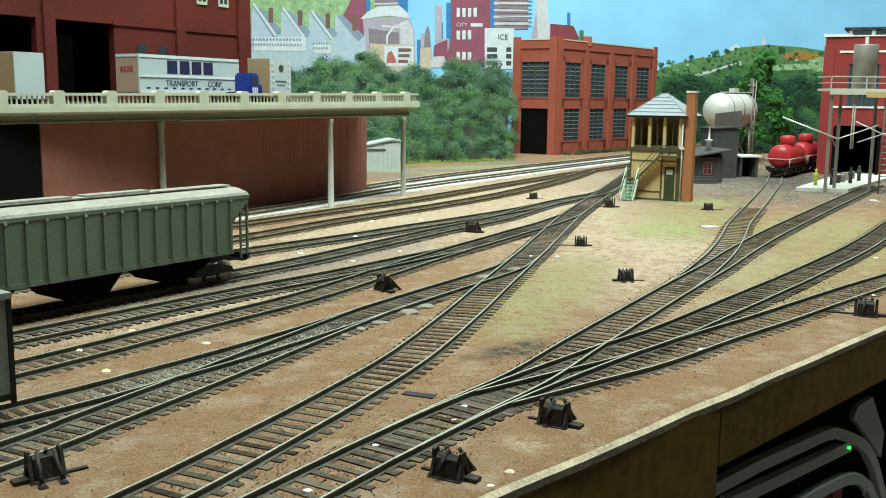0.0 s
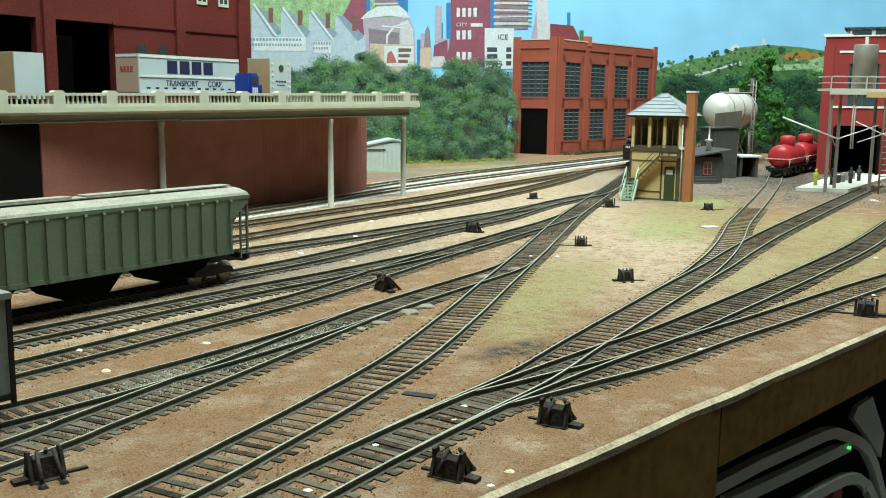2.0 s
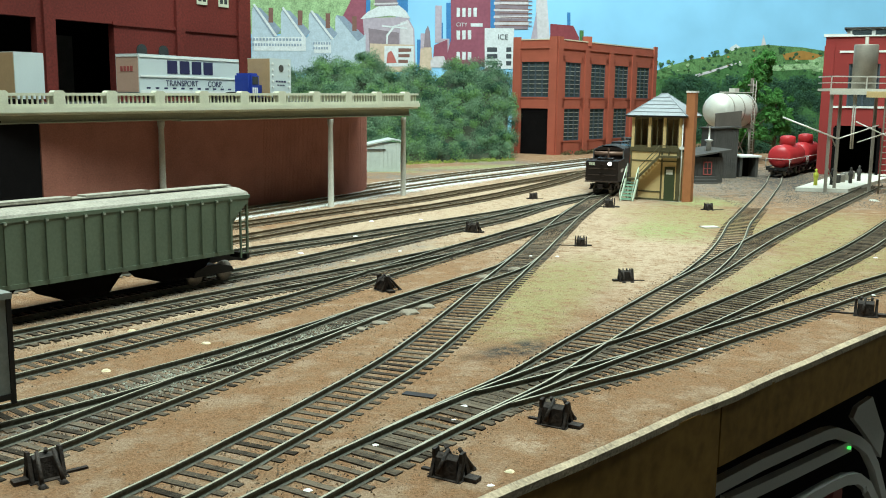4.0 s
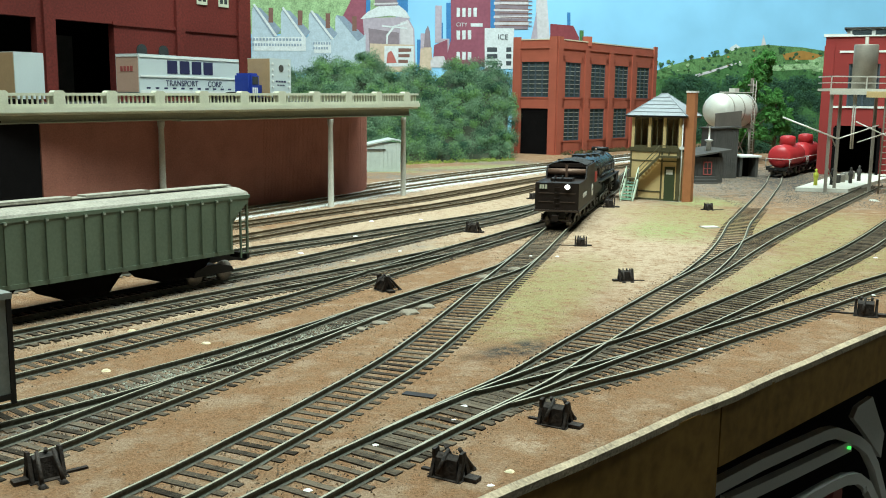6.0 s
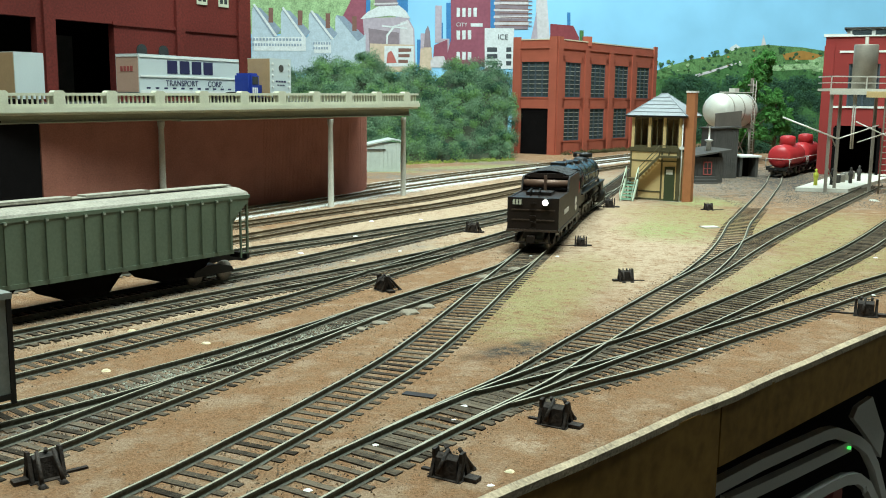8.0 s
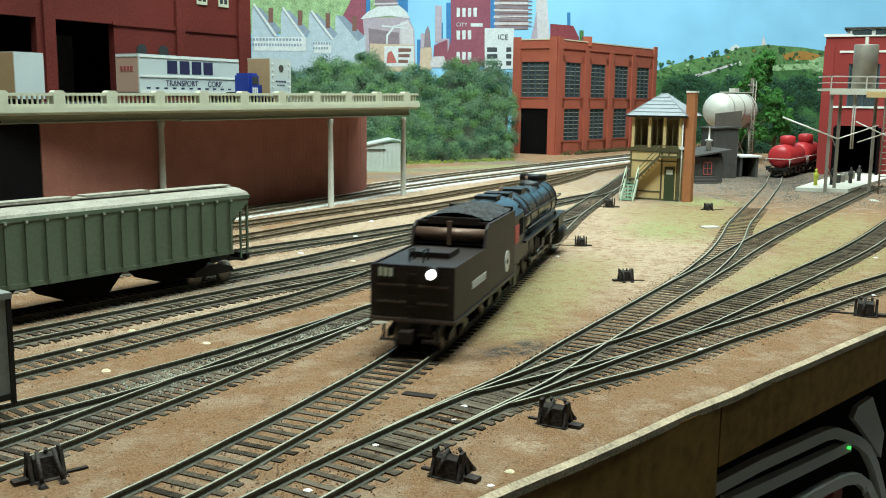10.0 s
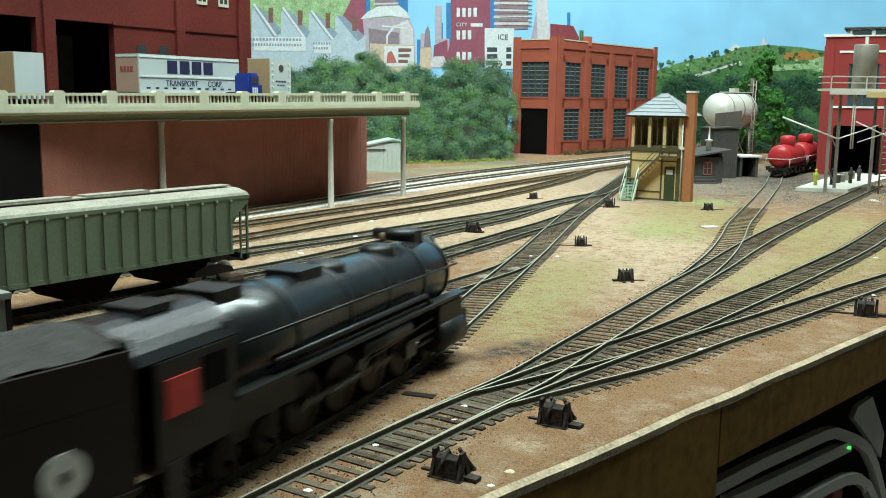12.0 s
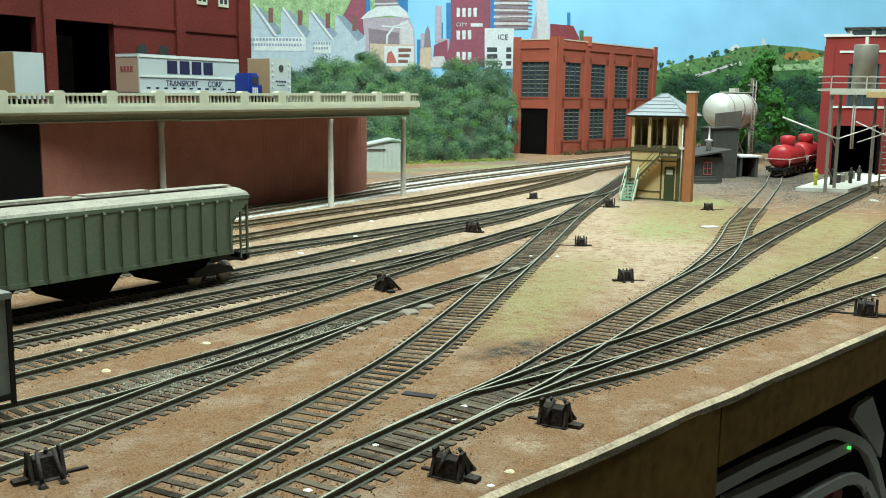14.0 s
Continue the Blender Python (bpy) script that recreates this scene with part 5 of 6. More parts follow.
        lathe(bm, (0, 0, 0), (0, 0, 1), [(0, 3.4), (0.4, 3.6), (3.3, 3.4), (3.6, 3.7), (6.6, 3.4), (7, 3.7), (10, 3.5), (10.3, 3.2)], 16)
        part("shell", bm, M_STEEL if k % 2 else M_GREY, b)


build_sand_tower()


def build_shed():
    s = thing("lineside_shed", "small grey-white corrugated shed with a sloping roof", "shed", (-118, 1370, 0), 12)
    part("wall", boxes((0, 56, 0, 40, -5, 38)), M_SHED, s)
    bm = bmesh.new()
    prism(bm, [(-2, -3, 33), (44, -3, 43), (60, -3, 40), (60, -3, 42), (44, -3, 45), (-2, -3, 35)], (0, 46, 0))
    part("roof", bm, M_SHED, s)
    for k in range(9):
        part("board", boxes((0.3 + k * 6.2, 5.6 + k * 6.2, -0.8, 0.1, -5, 33 + k * 0.8)), M_SHED, s)
    part("door_rail", boxes((2, 34, -2, -0.6, 28, 30)), M_GREY, s)


M_SHED = mat("grey_white_sheet", (0.46, 0.50, 0.46), 0.6, var=0.12, bump=0.1)
build_shed()


# ---- trackside machines and clutter ----
def build_ground_throw(x, y, rz, size=1.0, rod=18.0):
    g = thing("ground_throw", "small black switch stand with triangular side frames", "switch stand", (x, y, -2.7), rz, "switch stands beside the turnouts")
    part("base_plate", boxes((-5.6, 5.6, -3.5, 4.6, -0.8, 0.5), (-3.9, -1.9, -8.4, -3.5, -0.6, 0.4), (1.9, 3.9, -8.4, -3.5, -0.6, 0.4)), M_CAST, g, bevel=0.25)
    bm = bmesh.new()
    prism(bm, [(-3.6, -1.6, 0.4), (-3.6, 3.6, 0.4), (-3.6, 3.0, 6.2), (-3.6, 1.4, 7.6), (-3.6, -0.2, 6.6)], (7.2, 0, 0))
    part("weight", bm, M_CAST, g, bevel=0.5)
    for sx in (-5.2, 4.0):
        bm = bmesh.new()
        prism(bm, [(sx, -3.0, 0.4), (sx, -1.2, 0.4), (sx, 0.6, 5.2), (sx, 2.4, 0.4), (sx, 4.8, 0.4), (sx, 2.6, 5.6), (sx, 2.8, 8.6), (sx, 0.4, 8.8)], (1.0, 0, 0))
        part("side_frame", bm, M_CAST, g, bevel=0.3)
    for sx, lean in ((-3.4, 0.8), (2.6, -0.5)):
        bm = bmesh.new()
        tube(bm, (sx, -7.2, 0.9), (sx + lean, -0.4, 8.9), 0.75, 0.6, 8)
        strut = part("strut", bm, M_CAST, g)
        bm = bmesh.new()
        lathe(bm, (sx, -7.4, -0.6), (0, 0, 1), [(0, 1.2), (1.0, 1.3), (1.7, 0.9), (2.1, 0.3)], 10)
        part("foot", bm, M_CAST, strut)
    bm = bmesh.new()
    tube(bm, (0.4, 0.8, 8.8), (1.6, 5.6, 2.2), 0.6, 0.8, 8)
    part("lever", bm, M_CAST, g)
    part("throw_rod", boxes((5, 5 + rod, -0.8, 0.8, 0.0, 0.9)), M_CAST, g, bevel=0.2)
    part("end_block", boxes((-9.5, -5.4, -1.6, 2.0, -0.4, 1.5)), M_CAST, g, bevel=0.4)
    g.scale = (size, size, size)
    return g


for x, y, rz, size, rod in ((-110, 252, 40, 0.95, 7), (3, 257, 150, 0.95, 5), (38, 302, 150, 0.98, 5), (214, 470, 160, 1.05, 16), (109, 555, 5, 0.85, 8), (-32, 519, 120, 1.0, 5),
                            (101, 690, 175, 0.85, 14), (24, 757, 150, 1.0, 6), (97, 1020, 10, 0.8, 8), (166, 948, 170, 1.1, 12), (262, 934, 5, 0.8, 14)):
    build_ground_throw(x, y, rz, size, rod)


def stone(name, x, y, z, rx, ry, rz, material, label, category="stone", group=""):
    bm = bmesh.new()
    bmesh.ops.create_icosphere(bm, subdivisions=2, radius=1)
    for v in bm.verts:
        v.co *= 1 + 0.28 * noise.noise(v.co * 1.6 + Vector((x, y, 0)))
        v.co = Vector((v.co.x * rx, v.co.y * ry, v.co.z * rz))
    ob = part(name, bm, material)
    ob.location = (x * MM, y * MM, z * MM)
    return tagged(ob, label, category, group)


M_PEBBLE = mat("cream_plaster_chip", (0.72, 0.62, 0.40), 0.9, var=0.15, bump=0.2)
M_CHIP = mat("white_plaster_chip", (0.8, 0.8, 0.76), 0.8, var=0.08, bump=0.2)
M_GRAVEL = mat("grey_brown_gravel", (0.21, 0.15, 0.095), 0.95, var=0.4, scale=300, bump=0.3)
M_ROCK = mat("grey_brown_rock", (0.24, 0.20, 0.15), 0.9, var=0.25, scale=300, bump=0.4)
for x, y, r, m in ((-152, 385, 2.2, M_PEBBLE), (-141, 420, 2.0, M_PEBBLE), (-130, 356, 2.0, M_PEBBLE), (-102, 399, 2.0, M_PEBBLE), (-97, 640, 2.4, M_CHIP), (-83, 598, 2.0, M_PEBBLE), (-59, 612, 2.0, M_PEBBLE), (-67, 720, 2.6, M_CHIP),
                   (-30, 655, 1.6, M_CHIP), (-62, 815, 2.2, M_CHIP), (-20, 830, 2.0, M_CHIP), (30, 870, 2.2, M_CHIP), (-4, 970, 2.0, M_CHIP), (112, 398, 1.8, M_CHIP), (8, 318, 1.6, M_CHIP), (-20, 279, 1.6, M_CHIP), (4, 303, 1.6, M_CHIP),
                   (-36, 245, 1.5, M_CHIP), (14, 250, 1.2, M_CHIP), (20, 260, 1.6, M_PEBBLE), (60, 640, 1.6, M_CHIP), (78, 640, 1.6, M_CHIP), (240, 520, 1.8, M_CHIP), (300, 650, 1.8, M_CHIP), (230, 590, 1.4, M_CHIP)):
    stone("plaster_chip", x, y, -2.7, r, r * 0.75, r * 0.55, m, "pale plaster chip lying on the ground", "chip", "plaster chips")
for x, y, r in ((-17, 462, 6), (-8, 476, 5), (-30, 440, 4), (-38, 428, 3.5), (-45, 416, 3.2), (25, 560, 5), (46, 588, 5)):
    stone("rock", x, y, -2.7, r, r * 0.7, r * 0.4, M_ROCK, "flat grey-brown rock beside the track", "rock", "rocks beside the track")
slab = tagged(part("concrete_slab", boxes((-7, 7, -5, 5, -4.5, -1.4)), M_CONCRETE, bevel=0.5), "pale concrete slab lying on the ground", "slab")
slab.matrix_world = pose(226 * MM, 800 * MM, 0, 0, 0, 12)
tar = tagged(part("timber_block", boxes((-6, 6, -2, 2, -4.5, -2.0)), M_SOOT, bevel=0.4), "dark timber offcut beside the track", "timber")
tar.matrix_world = pose(-8 * MM, 330 * MM, 0, 0, 0, 160)


def build_scatter():
    """Loose ballast: white stones along the back tracks, brown and grey grains in the yard; dark grains put shade
    between sleepers.
    """
    rng = random.Random(5)

    def grains(name, label, spots, material):
        bm = bmesh.new()
        for x, y, z, r in spots:
            a = rng.uniform(0, 6.28)
            v = [bm.verts.new((x + r * math.cos(a + q) * rng.uniform(0.6, 1.1), y + r * math.sin(a + q) * rng.uniform(0.6, 1.1), z)) for q in (0, 2.1, 4.2)]
            t = bm.verts.new((x + rng.uniform(-0.3, 0.3) * r, y, z + r * rng.uniform(0.6, 1.1)))
            for q in range(3):
                bm.faces.new((v[q], v[(q + 1) % 3], t))
        return tagged(part(name, bm, material), label, "ballast", kind="stuff")

    spots = []
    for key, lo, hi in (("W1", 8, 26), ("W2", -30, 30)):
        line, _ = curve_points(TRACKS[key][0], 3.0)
        for p in line:
            for _ in range(60):
                spots.append((p[0] + rng.uniform(-24, 24), p[1] + rng.uniform(-24, 24), -2.9, rng.uniform(0.7, 1.3)))
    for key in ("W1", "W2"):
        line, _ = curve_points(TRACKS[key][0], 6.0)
        bm = bmesh.new()
        d = np.gradient(line, axis=0)
        d /= np.linalg.norm(d, axis=1)[:, None]
        lift = -2.38 if key == "W1" else -2.32
        rows = [[bm.verts.new((q[0] + w * n[1], q[1] - w * n[0], lift + h)) for w, h in ((-23 + rng.uniform(-2, 2), -0.5), (-15, 0), (0, -0.1), (15, 0), (25 + rng.uniform(-2, 3), -0.5))] for q, n in zip(line, d)]
        for a, b in zip(rows, rows[1:]):
            for k in range(4):
                bm.faces.new((a[k], a[k + 1], b[k + 1], b[k]))
        tagged(part("ballast_bed", bm, M_BALLAST), "white ballast bed of the back track", "ballast", kind="structure")
    grains("white_ballast", "white stone ballast along the back tracks", spots, M_BALLAST)
    spots = []
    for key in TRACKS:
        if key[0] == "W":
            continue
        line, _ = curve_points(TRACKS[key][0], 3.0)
        for p in line:
            if p[1] < 900:
                for _ in range(18):
                    spots.append((p[0] + rng.gauss(0, 9), p[1] + rng.gauss(0, 9), rng.choice((-2.75, -2.5, -2.3)), rng.uniform(0.25, 0.7)))
    # dark grains imitate the deep shade in the gaps between sleepers
    gap_spots = []
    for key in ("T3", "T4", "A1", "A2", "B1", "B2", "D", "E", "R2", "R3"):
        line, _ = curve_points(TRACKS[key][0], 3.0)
        for p in line:
            if -230 < p[0] < 420 and 200 < p[1] < 860:
                for _ in range(26 if key in ("E", "R2", "R3") else 9 if key == "D" else 16):
                    gap_spots.append((p[0] + rng.gauss(0, 7.5), p[1] + rng.gauss(0, 6), -2.75, rng.uniform(0.3, 0.9)))
    grains("dark_ballast", "dark brown grains standing in for shade between the sleepers", gap_spots, M_GAPSHADE)
    for _ in range(26000):
        x = rng.uniform(-200, 330)
        y = max(-100, 232 + x * 1.013) + rng.random() ** 1.5 * 520
        if noise.noise((x / 30, y / 30, 1)) + rng.uniform(-0.5, 0.5) > 0:
            spots.append((x, y, -2.95, rng.uniform(0.25, 0.95)))
    rng.shuffle(spots)
    ash = [(rng.uniform(300, 600), rng.uniform(960, 1560), -2.85, rng.uniform(0.4, 1.2)) for _ in range(24000)]
    grains("ash_ground", "dark grey ash and cinders round the tank track", ash, M_ASH)
    pale = []
    for _ in range(1500):
        u = rng.random()
        pale.append((-118 + 75 * u + rng.gauss(0, 6), 318 + 118 * u + rng.gauss(0, 6), rng.choice((-2.6, -2.3)), rng.uniform(0.3, 1.0)))
    grains("grey_ballast", "pale grey stones between the yard rails", pale, M_STONE)
    half = len(spots) // 2
    grains("brown_ballast", "loose brown grains between the sleepers", spots[:half], M_GRAVEL)
    grains("brown_ballast", "loose dark grains between the sleepers", spots[half:], M_EARTH)


M_GAPSHADE = mat("brown_gap_shade", (0.055, 0.038, 0.025), 0.95, var=0.6, scale=300, bump=0.3, spec=0.1)
M_ASH = mat("dark_cinder", (0.085, 0.08, 0.072), 0.95, var=0.5, scale=300, bump=0.3)
M_STONE = mat("pale_grey_stone", (0.36, 0.36, 0.29), 0.95, var=0.4, scale=300, bump=0.3)
M_EARTH = mat("brown_earth_grain", (0.20, 0.115, 0.06), 0.95, var=0.4, scale=400, bump=0.3)
build_scatter()


# ---- foliage ----
M_LEAF = [mat("grey_green_lichen", (0.20, 0.32, 0.19), 0.9, var=0.45, scale=30, fine=250, bump=0, spec=0.1),
          mat("mid_green_lichen", (0.20, 0.35, 0.13), 0.9, var=0.45, scale=30, fine=250, bump=0, spec=0.1),
          mat("dark_green_lichen", (0.06, 0.13, 0.08), 0.9, var=0.45, scale=30, fine=250, bump=0, spec=0.1),
          mat("fresh_green_foam", (0.10, 0.27, 0.07), 0.9, var=0.4, scale=30, fine=250, bump=0, spec=0.1),
          mat("yellow_green_tuft", (0.34, 0.40, 0.10), 0.9, var=0.3, scale=30, fine=250, bump=0, spec=0.1),
          mat("brown_green_weed", (0.14, 0.12, 0.06), 0.9, var=0.4, scale=30, fine=250, bump=0, spec=0.1),
          mat("deep_green_foam", (0.055, 0.125, 0.06), 0.9, var=0.4, scale=30, fine=250, bump=0, spec=0.1)]


for m in M_LEAF:
    # thin leaves let part of the light through
    nodes, links = m.node_tree.nodes, m.node_tree.links
    bsdf, out = nodes["Principled BSDF"], nodes["Material Output"]
    thin, blend = nodes.new("ShaderNodeBsdfTranslucent"), nodes.new("ShaderNodeMixShader")
    links.new(bsdf.inputs["Base Color"].links[0].from_socket, thin.inputs["Color"])
    blend.inputs[0].default_value = 0.42
    links.new(bsdf.outputs[0], blend.inputs[1]), links.new(thin.outputs[0], blend.inputs[2])
    links.new(blend.outputs[0], out.inputs["Surface"])


def leaves(rng, verts, faces, c, r, n, size, flat=0.8):
    """n small leaves about a clump's centre."""
    for _ in range(n):
        d = Vector((rng.gauss(0, 1), rng.gauss(0, 1), rng.gauss(0, 1))).normalized()
        p = Vector(c) + Vector((d.x, d.y, d.z * flat)) * r * (rng.random() ** 0.35)
        a = Vector((rng.gauss(0, 1), rng.gauss(0, 1), rng.gauss(0, 1) + 0.5)).normalized()
        b = a.cross(d).normalized()
        s = size * rng.uniform(0.6, 1.3)
        k = len(verts)
        verts += [p - a * s, p + b * s * 0.5, p + a * s, p - b * s * 0.5]
        faces.append((k, k + 1, k + 2, k + 3))


def leaf_mesh(name, material, parent, clumps, seed, n, size):
    rng = random.Random(seed)
    verts, faces = [], []
    for c, r in clumps:
        leaves(rng, verts, faces, c, r, n, size)
    me = bpy.data.meshes.new(name)
    me.from_pydata([v * MM for v in verts], [], faces)
    me.materials.append(material)
    ob = new(name, me)
    ob.parent = parent
    return ob


def build_hedge():
    rng = random.Random(11)

    def bank(x):
        """Foot of the planted bank, and its height, along x."""
        return 1500 + 0.75 * max(0, x + 120), 168 + 14 * math.sin(x / 37.0) + 10 * math.sin(x / 13.0)

    bm = bmesh.new()
    rows = []
    for k in range(31):
        x = -420 + k * 19
        y, h = bank(x)
        rows.append([bm.verts.new((min(x, 0.069 * (y + 14 + q * 70) - 6 + 0.02 * k), y + 14 + q * 70, GROUND_Z - 1 + (h - 10) * (q / 5) ** 0.9)) for q in range(6)])
    for a, b in zip(rows, rows[1:]):
        for q in range(5):
            bm.faces.new((a[q], b[q], b[q + 1], a[q + 1]))
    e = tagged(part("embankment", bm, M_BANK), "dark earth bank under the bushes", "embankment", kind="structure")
    sets = [[], [], []]
    for _ in range(1000):
        x = rng.uniform(-420, 140)
        y, h = bank(x)
        u = rng.random()
        if x - 3 > 0.0722 * (y + 306 * u):
            continue
        c = (x, y + 340 * u * 0.9 + 5, 4 + (h - 12) * u ** 0.9 + rng.uniform(-4, 10))
        sets[rng.choices((0, 1, 2), (6, 3, 3))[0]].append((c, rng.uniform(9, 20)))
    for k, s in enumerate(sets):
        tagged(leaf_mesh("hedge", M_LEAF[k], None, s, k, 260, 1.45), ("grey-green lichen bushes", "mid-green lichen bushes", "dark green lichen undergrowth")[k] + " covering the bank", "bushes", kind="stuff")
    tufts = []
    for _ in range(60):
        x = rng.uniform(-60, 120)
        tufts.append(((x, bank(x)[0] - rng.uniform(0, 25), -2), rng.uniform(3, 8)))
    tagged(leaf_mesh("grass_tuft", M_LEAF[4], None, tufts, 9, 40, 1.8), "yellow-green tufts at the foot of the bank", "grass", kind="stuff")
    weeds = []
    for _ in range(90):
        u = rng.random()
        weeds.append(((216 + 255 * u + rng.uniform(4, 16), 1838 + 330 * u - rng.uniform(4, 20), 0), rng.uniform(3, 9)))
    tagged(leaf_mesh("weed", M_LEAF[5], None, weeds, 14, 40, 2.2), "brown-green weeds along the factory wall", "weeds", kind="stuff")
    woods = [[], []]
    for _ in range(520):
        x = rng.uniform(440, 1000)
        u = rng.random()
        if x - 20 < 0.219 * (1960 + 180 * u + 0.1 * (x - 400)):
            continue
        z = 150 * u + rng.uniform(-5, 10)
        woods[rng.random() < 0.3].append(((x, 1960 + 180 * u + 0.1 * (x - 400), z), rng.uniform(12, 26)))
    for k, s in enumerate(woods):
        tagged(leaf_mesh("woodland", M_LEAF[2] if k == 0 else M_LEAF[6], None, s, 20 + k, 240, 2.1), "dark green woodland behind the yard" if k == 0 else "deep green bushes among the woodland", "woodland", kind="stuff")


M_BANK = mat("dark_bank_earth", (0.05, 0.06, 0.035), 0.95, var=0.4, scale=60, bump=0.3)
build_hedge()


def build_tree(x, y, h, spread, seed, material):
    rng = random.Random(seed)
    t = thing("tree", "fresh green tree with a thin dark trunk", "tree", (x, y, 0))
    bm = bmesh.new()
    tube(bm, (0, 0, -6), (1, 0, h * 0.5), 4, 2.6, 10), tube(bm, (1, 0, h * 0.5), (-2, 0, h * 0.92), 2.6, 0.8, 8)
    clumps = []
    for k in range(26):
        a, z = rng.uniform(0, 6.28), h * rng.uniform(0.25, 0.98)
        r = spread * rng.uniform(0.35, 1.0) * (1.1 - 0.6 * abs(z / h - 0.55))
        tip = (r * math.cos(a), r * math.sin(a), z)
        tube(bm, (0, 0, z * 0.75), tip, 1.3, 0.5, 6)
        for _ in range(4):
            clumps.append((Vector(tip) + Vector((rng.gauss(0, 7), rng.gauss(0, 7), rng.gauss(0, 6))), rng.uniform(5, 10)))
    part("trunk", bm, M_OLIVE, t)
    leaf_mesh("crown", material, t, clumps, seed, 60, 3.0)


build_tree(535, 1660, 190, 30, 3, M_LEAF[3])
build_tree(600, 1740, 120, 34, 8, M_LEAF[3])
build_tree(515, 1700, 90, 30, 12, M_LEAF[2])


# ---- under the table ----
def build_crate():
    c = thing("plastic_rack", "white plastic rack with dark slots under the table", "rack", (97, 335, 0), 45.4)
    for line in ([(12.9, -43.5), (51.9, -44.1), (101.2, -46.8), (117.1, -47.6), (127.5, -49.4), (140.3, -54.3), (155.2, -60.4), (169.8, -68.6), (183.0, -81.2), (201.1, -106.5)],
                 [(24.6, -53.1), (80.0, -56.7), (121.7, -59.2), (146.9, -60.6)],
                 [(82.6, -74.0), (124.7, -75.7), (144.8, -77.6), (160.9, -81.6), (175.8, -90.2), (187.6, -102.3)]):
        bm = bmesh.new()
        lo, hi = [], []
        for k, (x, z) in enumerate(line):
            (xa, za), (xb, zb) = line[max(k - 1, 0)], line[min(k + 1, len(line) - 1)]
            d = Vector((xb - xa, 0, zb - za)).normalized() * 2.7
            lo.append((x + d.z, 1, z - d.x)), hi.append((x - d.z, 1, z + d.x))
        for k in range(len(line) - 1):
            prism(bm, [lo[k], lo[k + 1], hi[k + 1], hi[k]], (0, 4, 0))
        bmesh.ops.remove_doubles(bm, verts=bm.verts, dist=0.01)
        part("rail", bm, M_PLASTIC, c)
    # added black panel gives the darkness below the table and hides the floor
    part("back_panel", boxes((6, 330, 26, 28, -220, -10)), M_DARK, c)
    bm = bmesh.new()
    tube(bm, (142.1, -0.2, -60.2), (142.1, 1.2, -60.2), 0.75, seg=12)
    part("indicator_light", bm, M_GREENLED, c, "glowing green indicator")
    bm = bmesh.new()
    prism(bm, [(151.3, 3, -48.2), (156.0, 3, -43.6), (174.5, 3, -42.5), (195.4, 3, -67.3), (193.5, 3, -79.8), (169.8, 3, -61.5)], (0, 2.5, 0))
    part("hook", bm, M_PLASTIC, c, bevel=1.5)
    bm = bmesh.new()
    tube(bm, (146.8, 6, -88.0), (146.8, 10, -88.0), 6, seg=28)
    part("dial", bm, M_ROSE, c, "dark red round dial")
    lettering("30", 6, Matrix.Translation((167.6, 0.6, -89.6)) @ pose(0, 0, 0, 90, 0, 0), M_PLASTIC, c)


M_PLASTIC = mat("grey_white_plastic", (0.6, 0.58, 0.54), 0.4, var=0.08, scale=20, bump=0.03)
M_GREENLED = glow("green_led_glow", (0.05, 1.0, 0.1), 1.6)
build_crate()


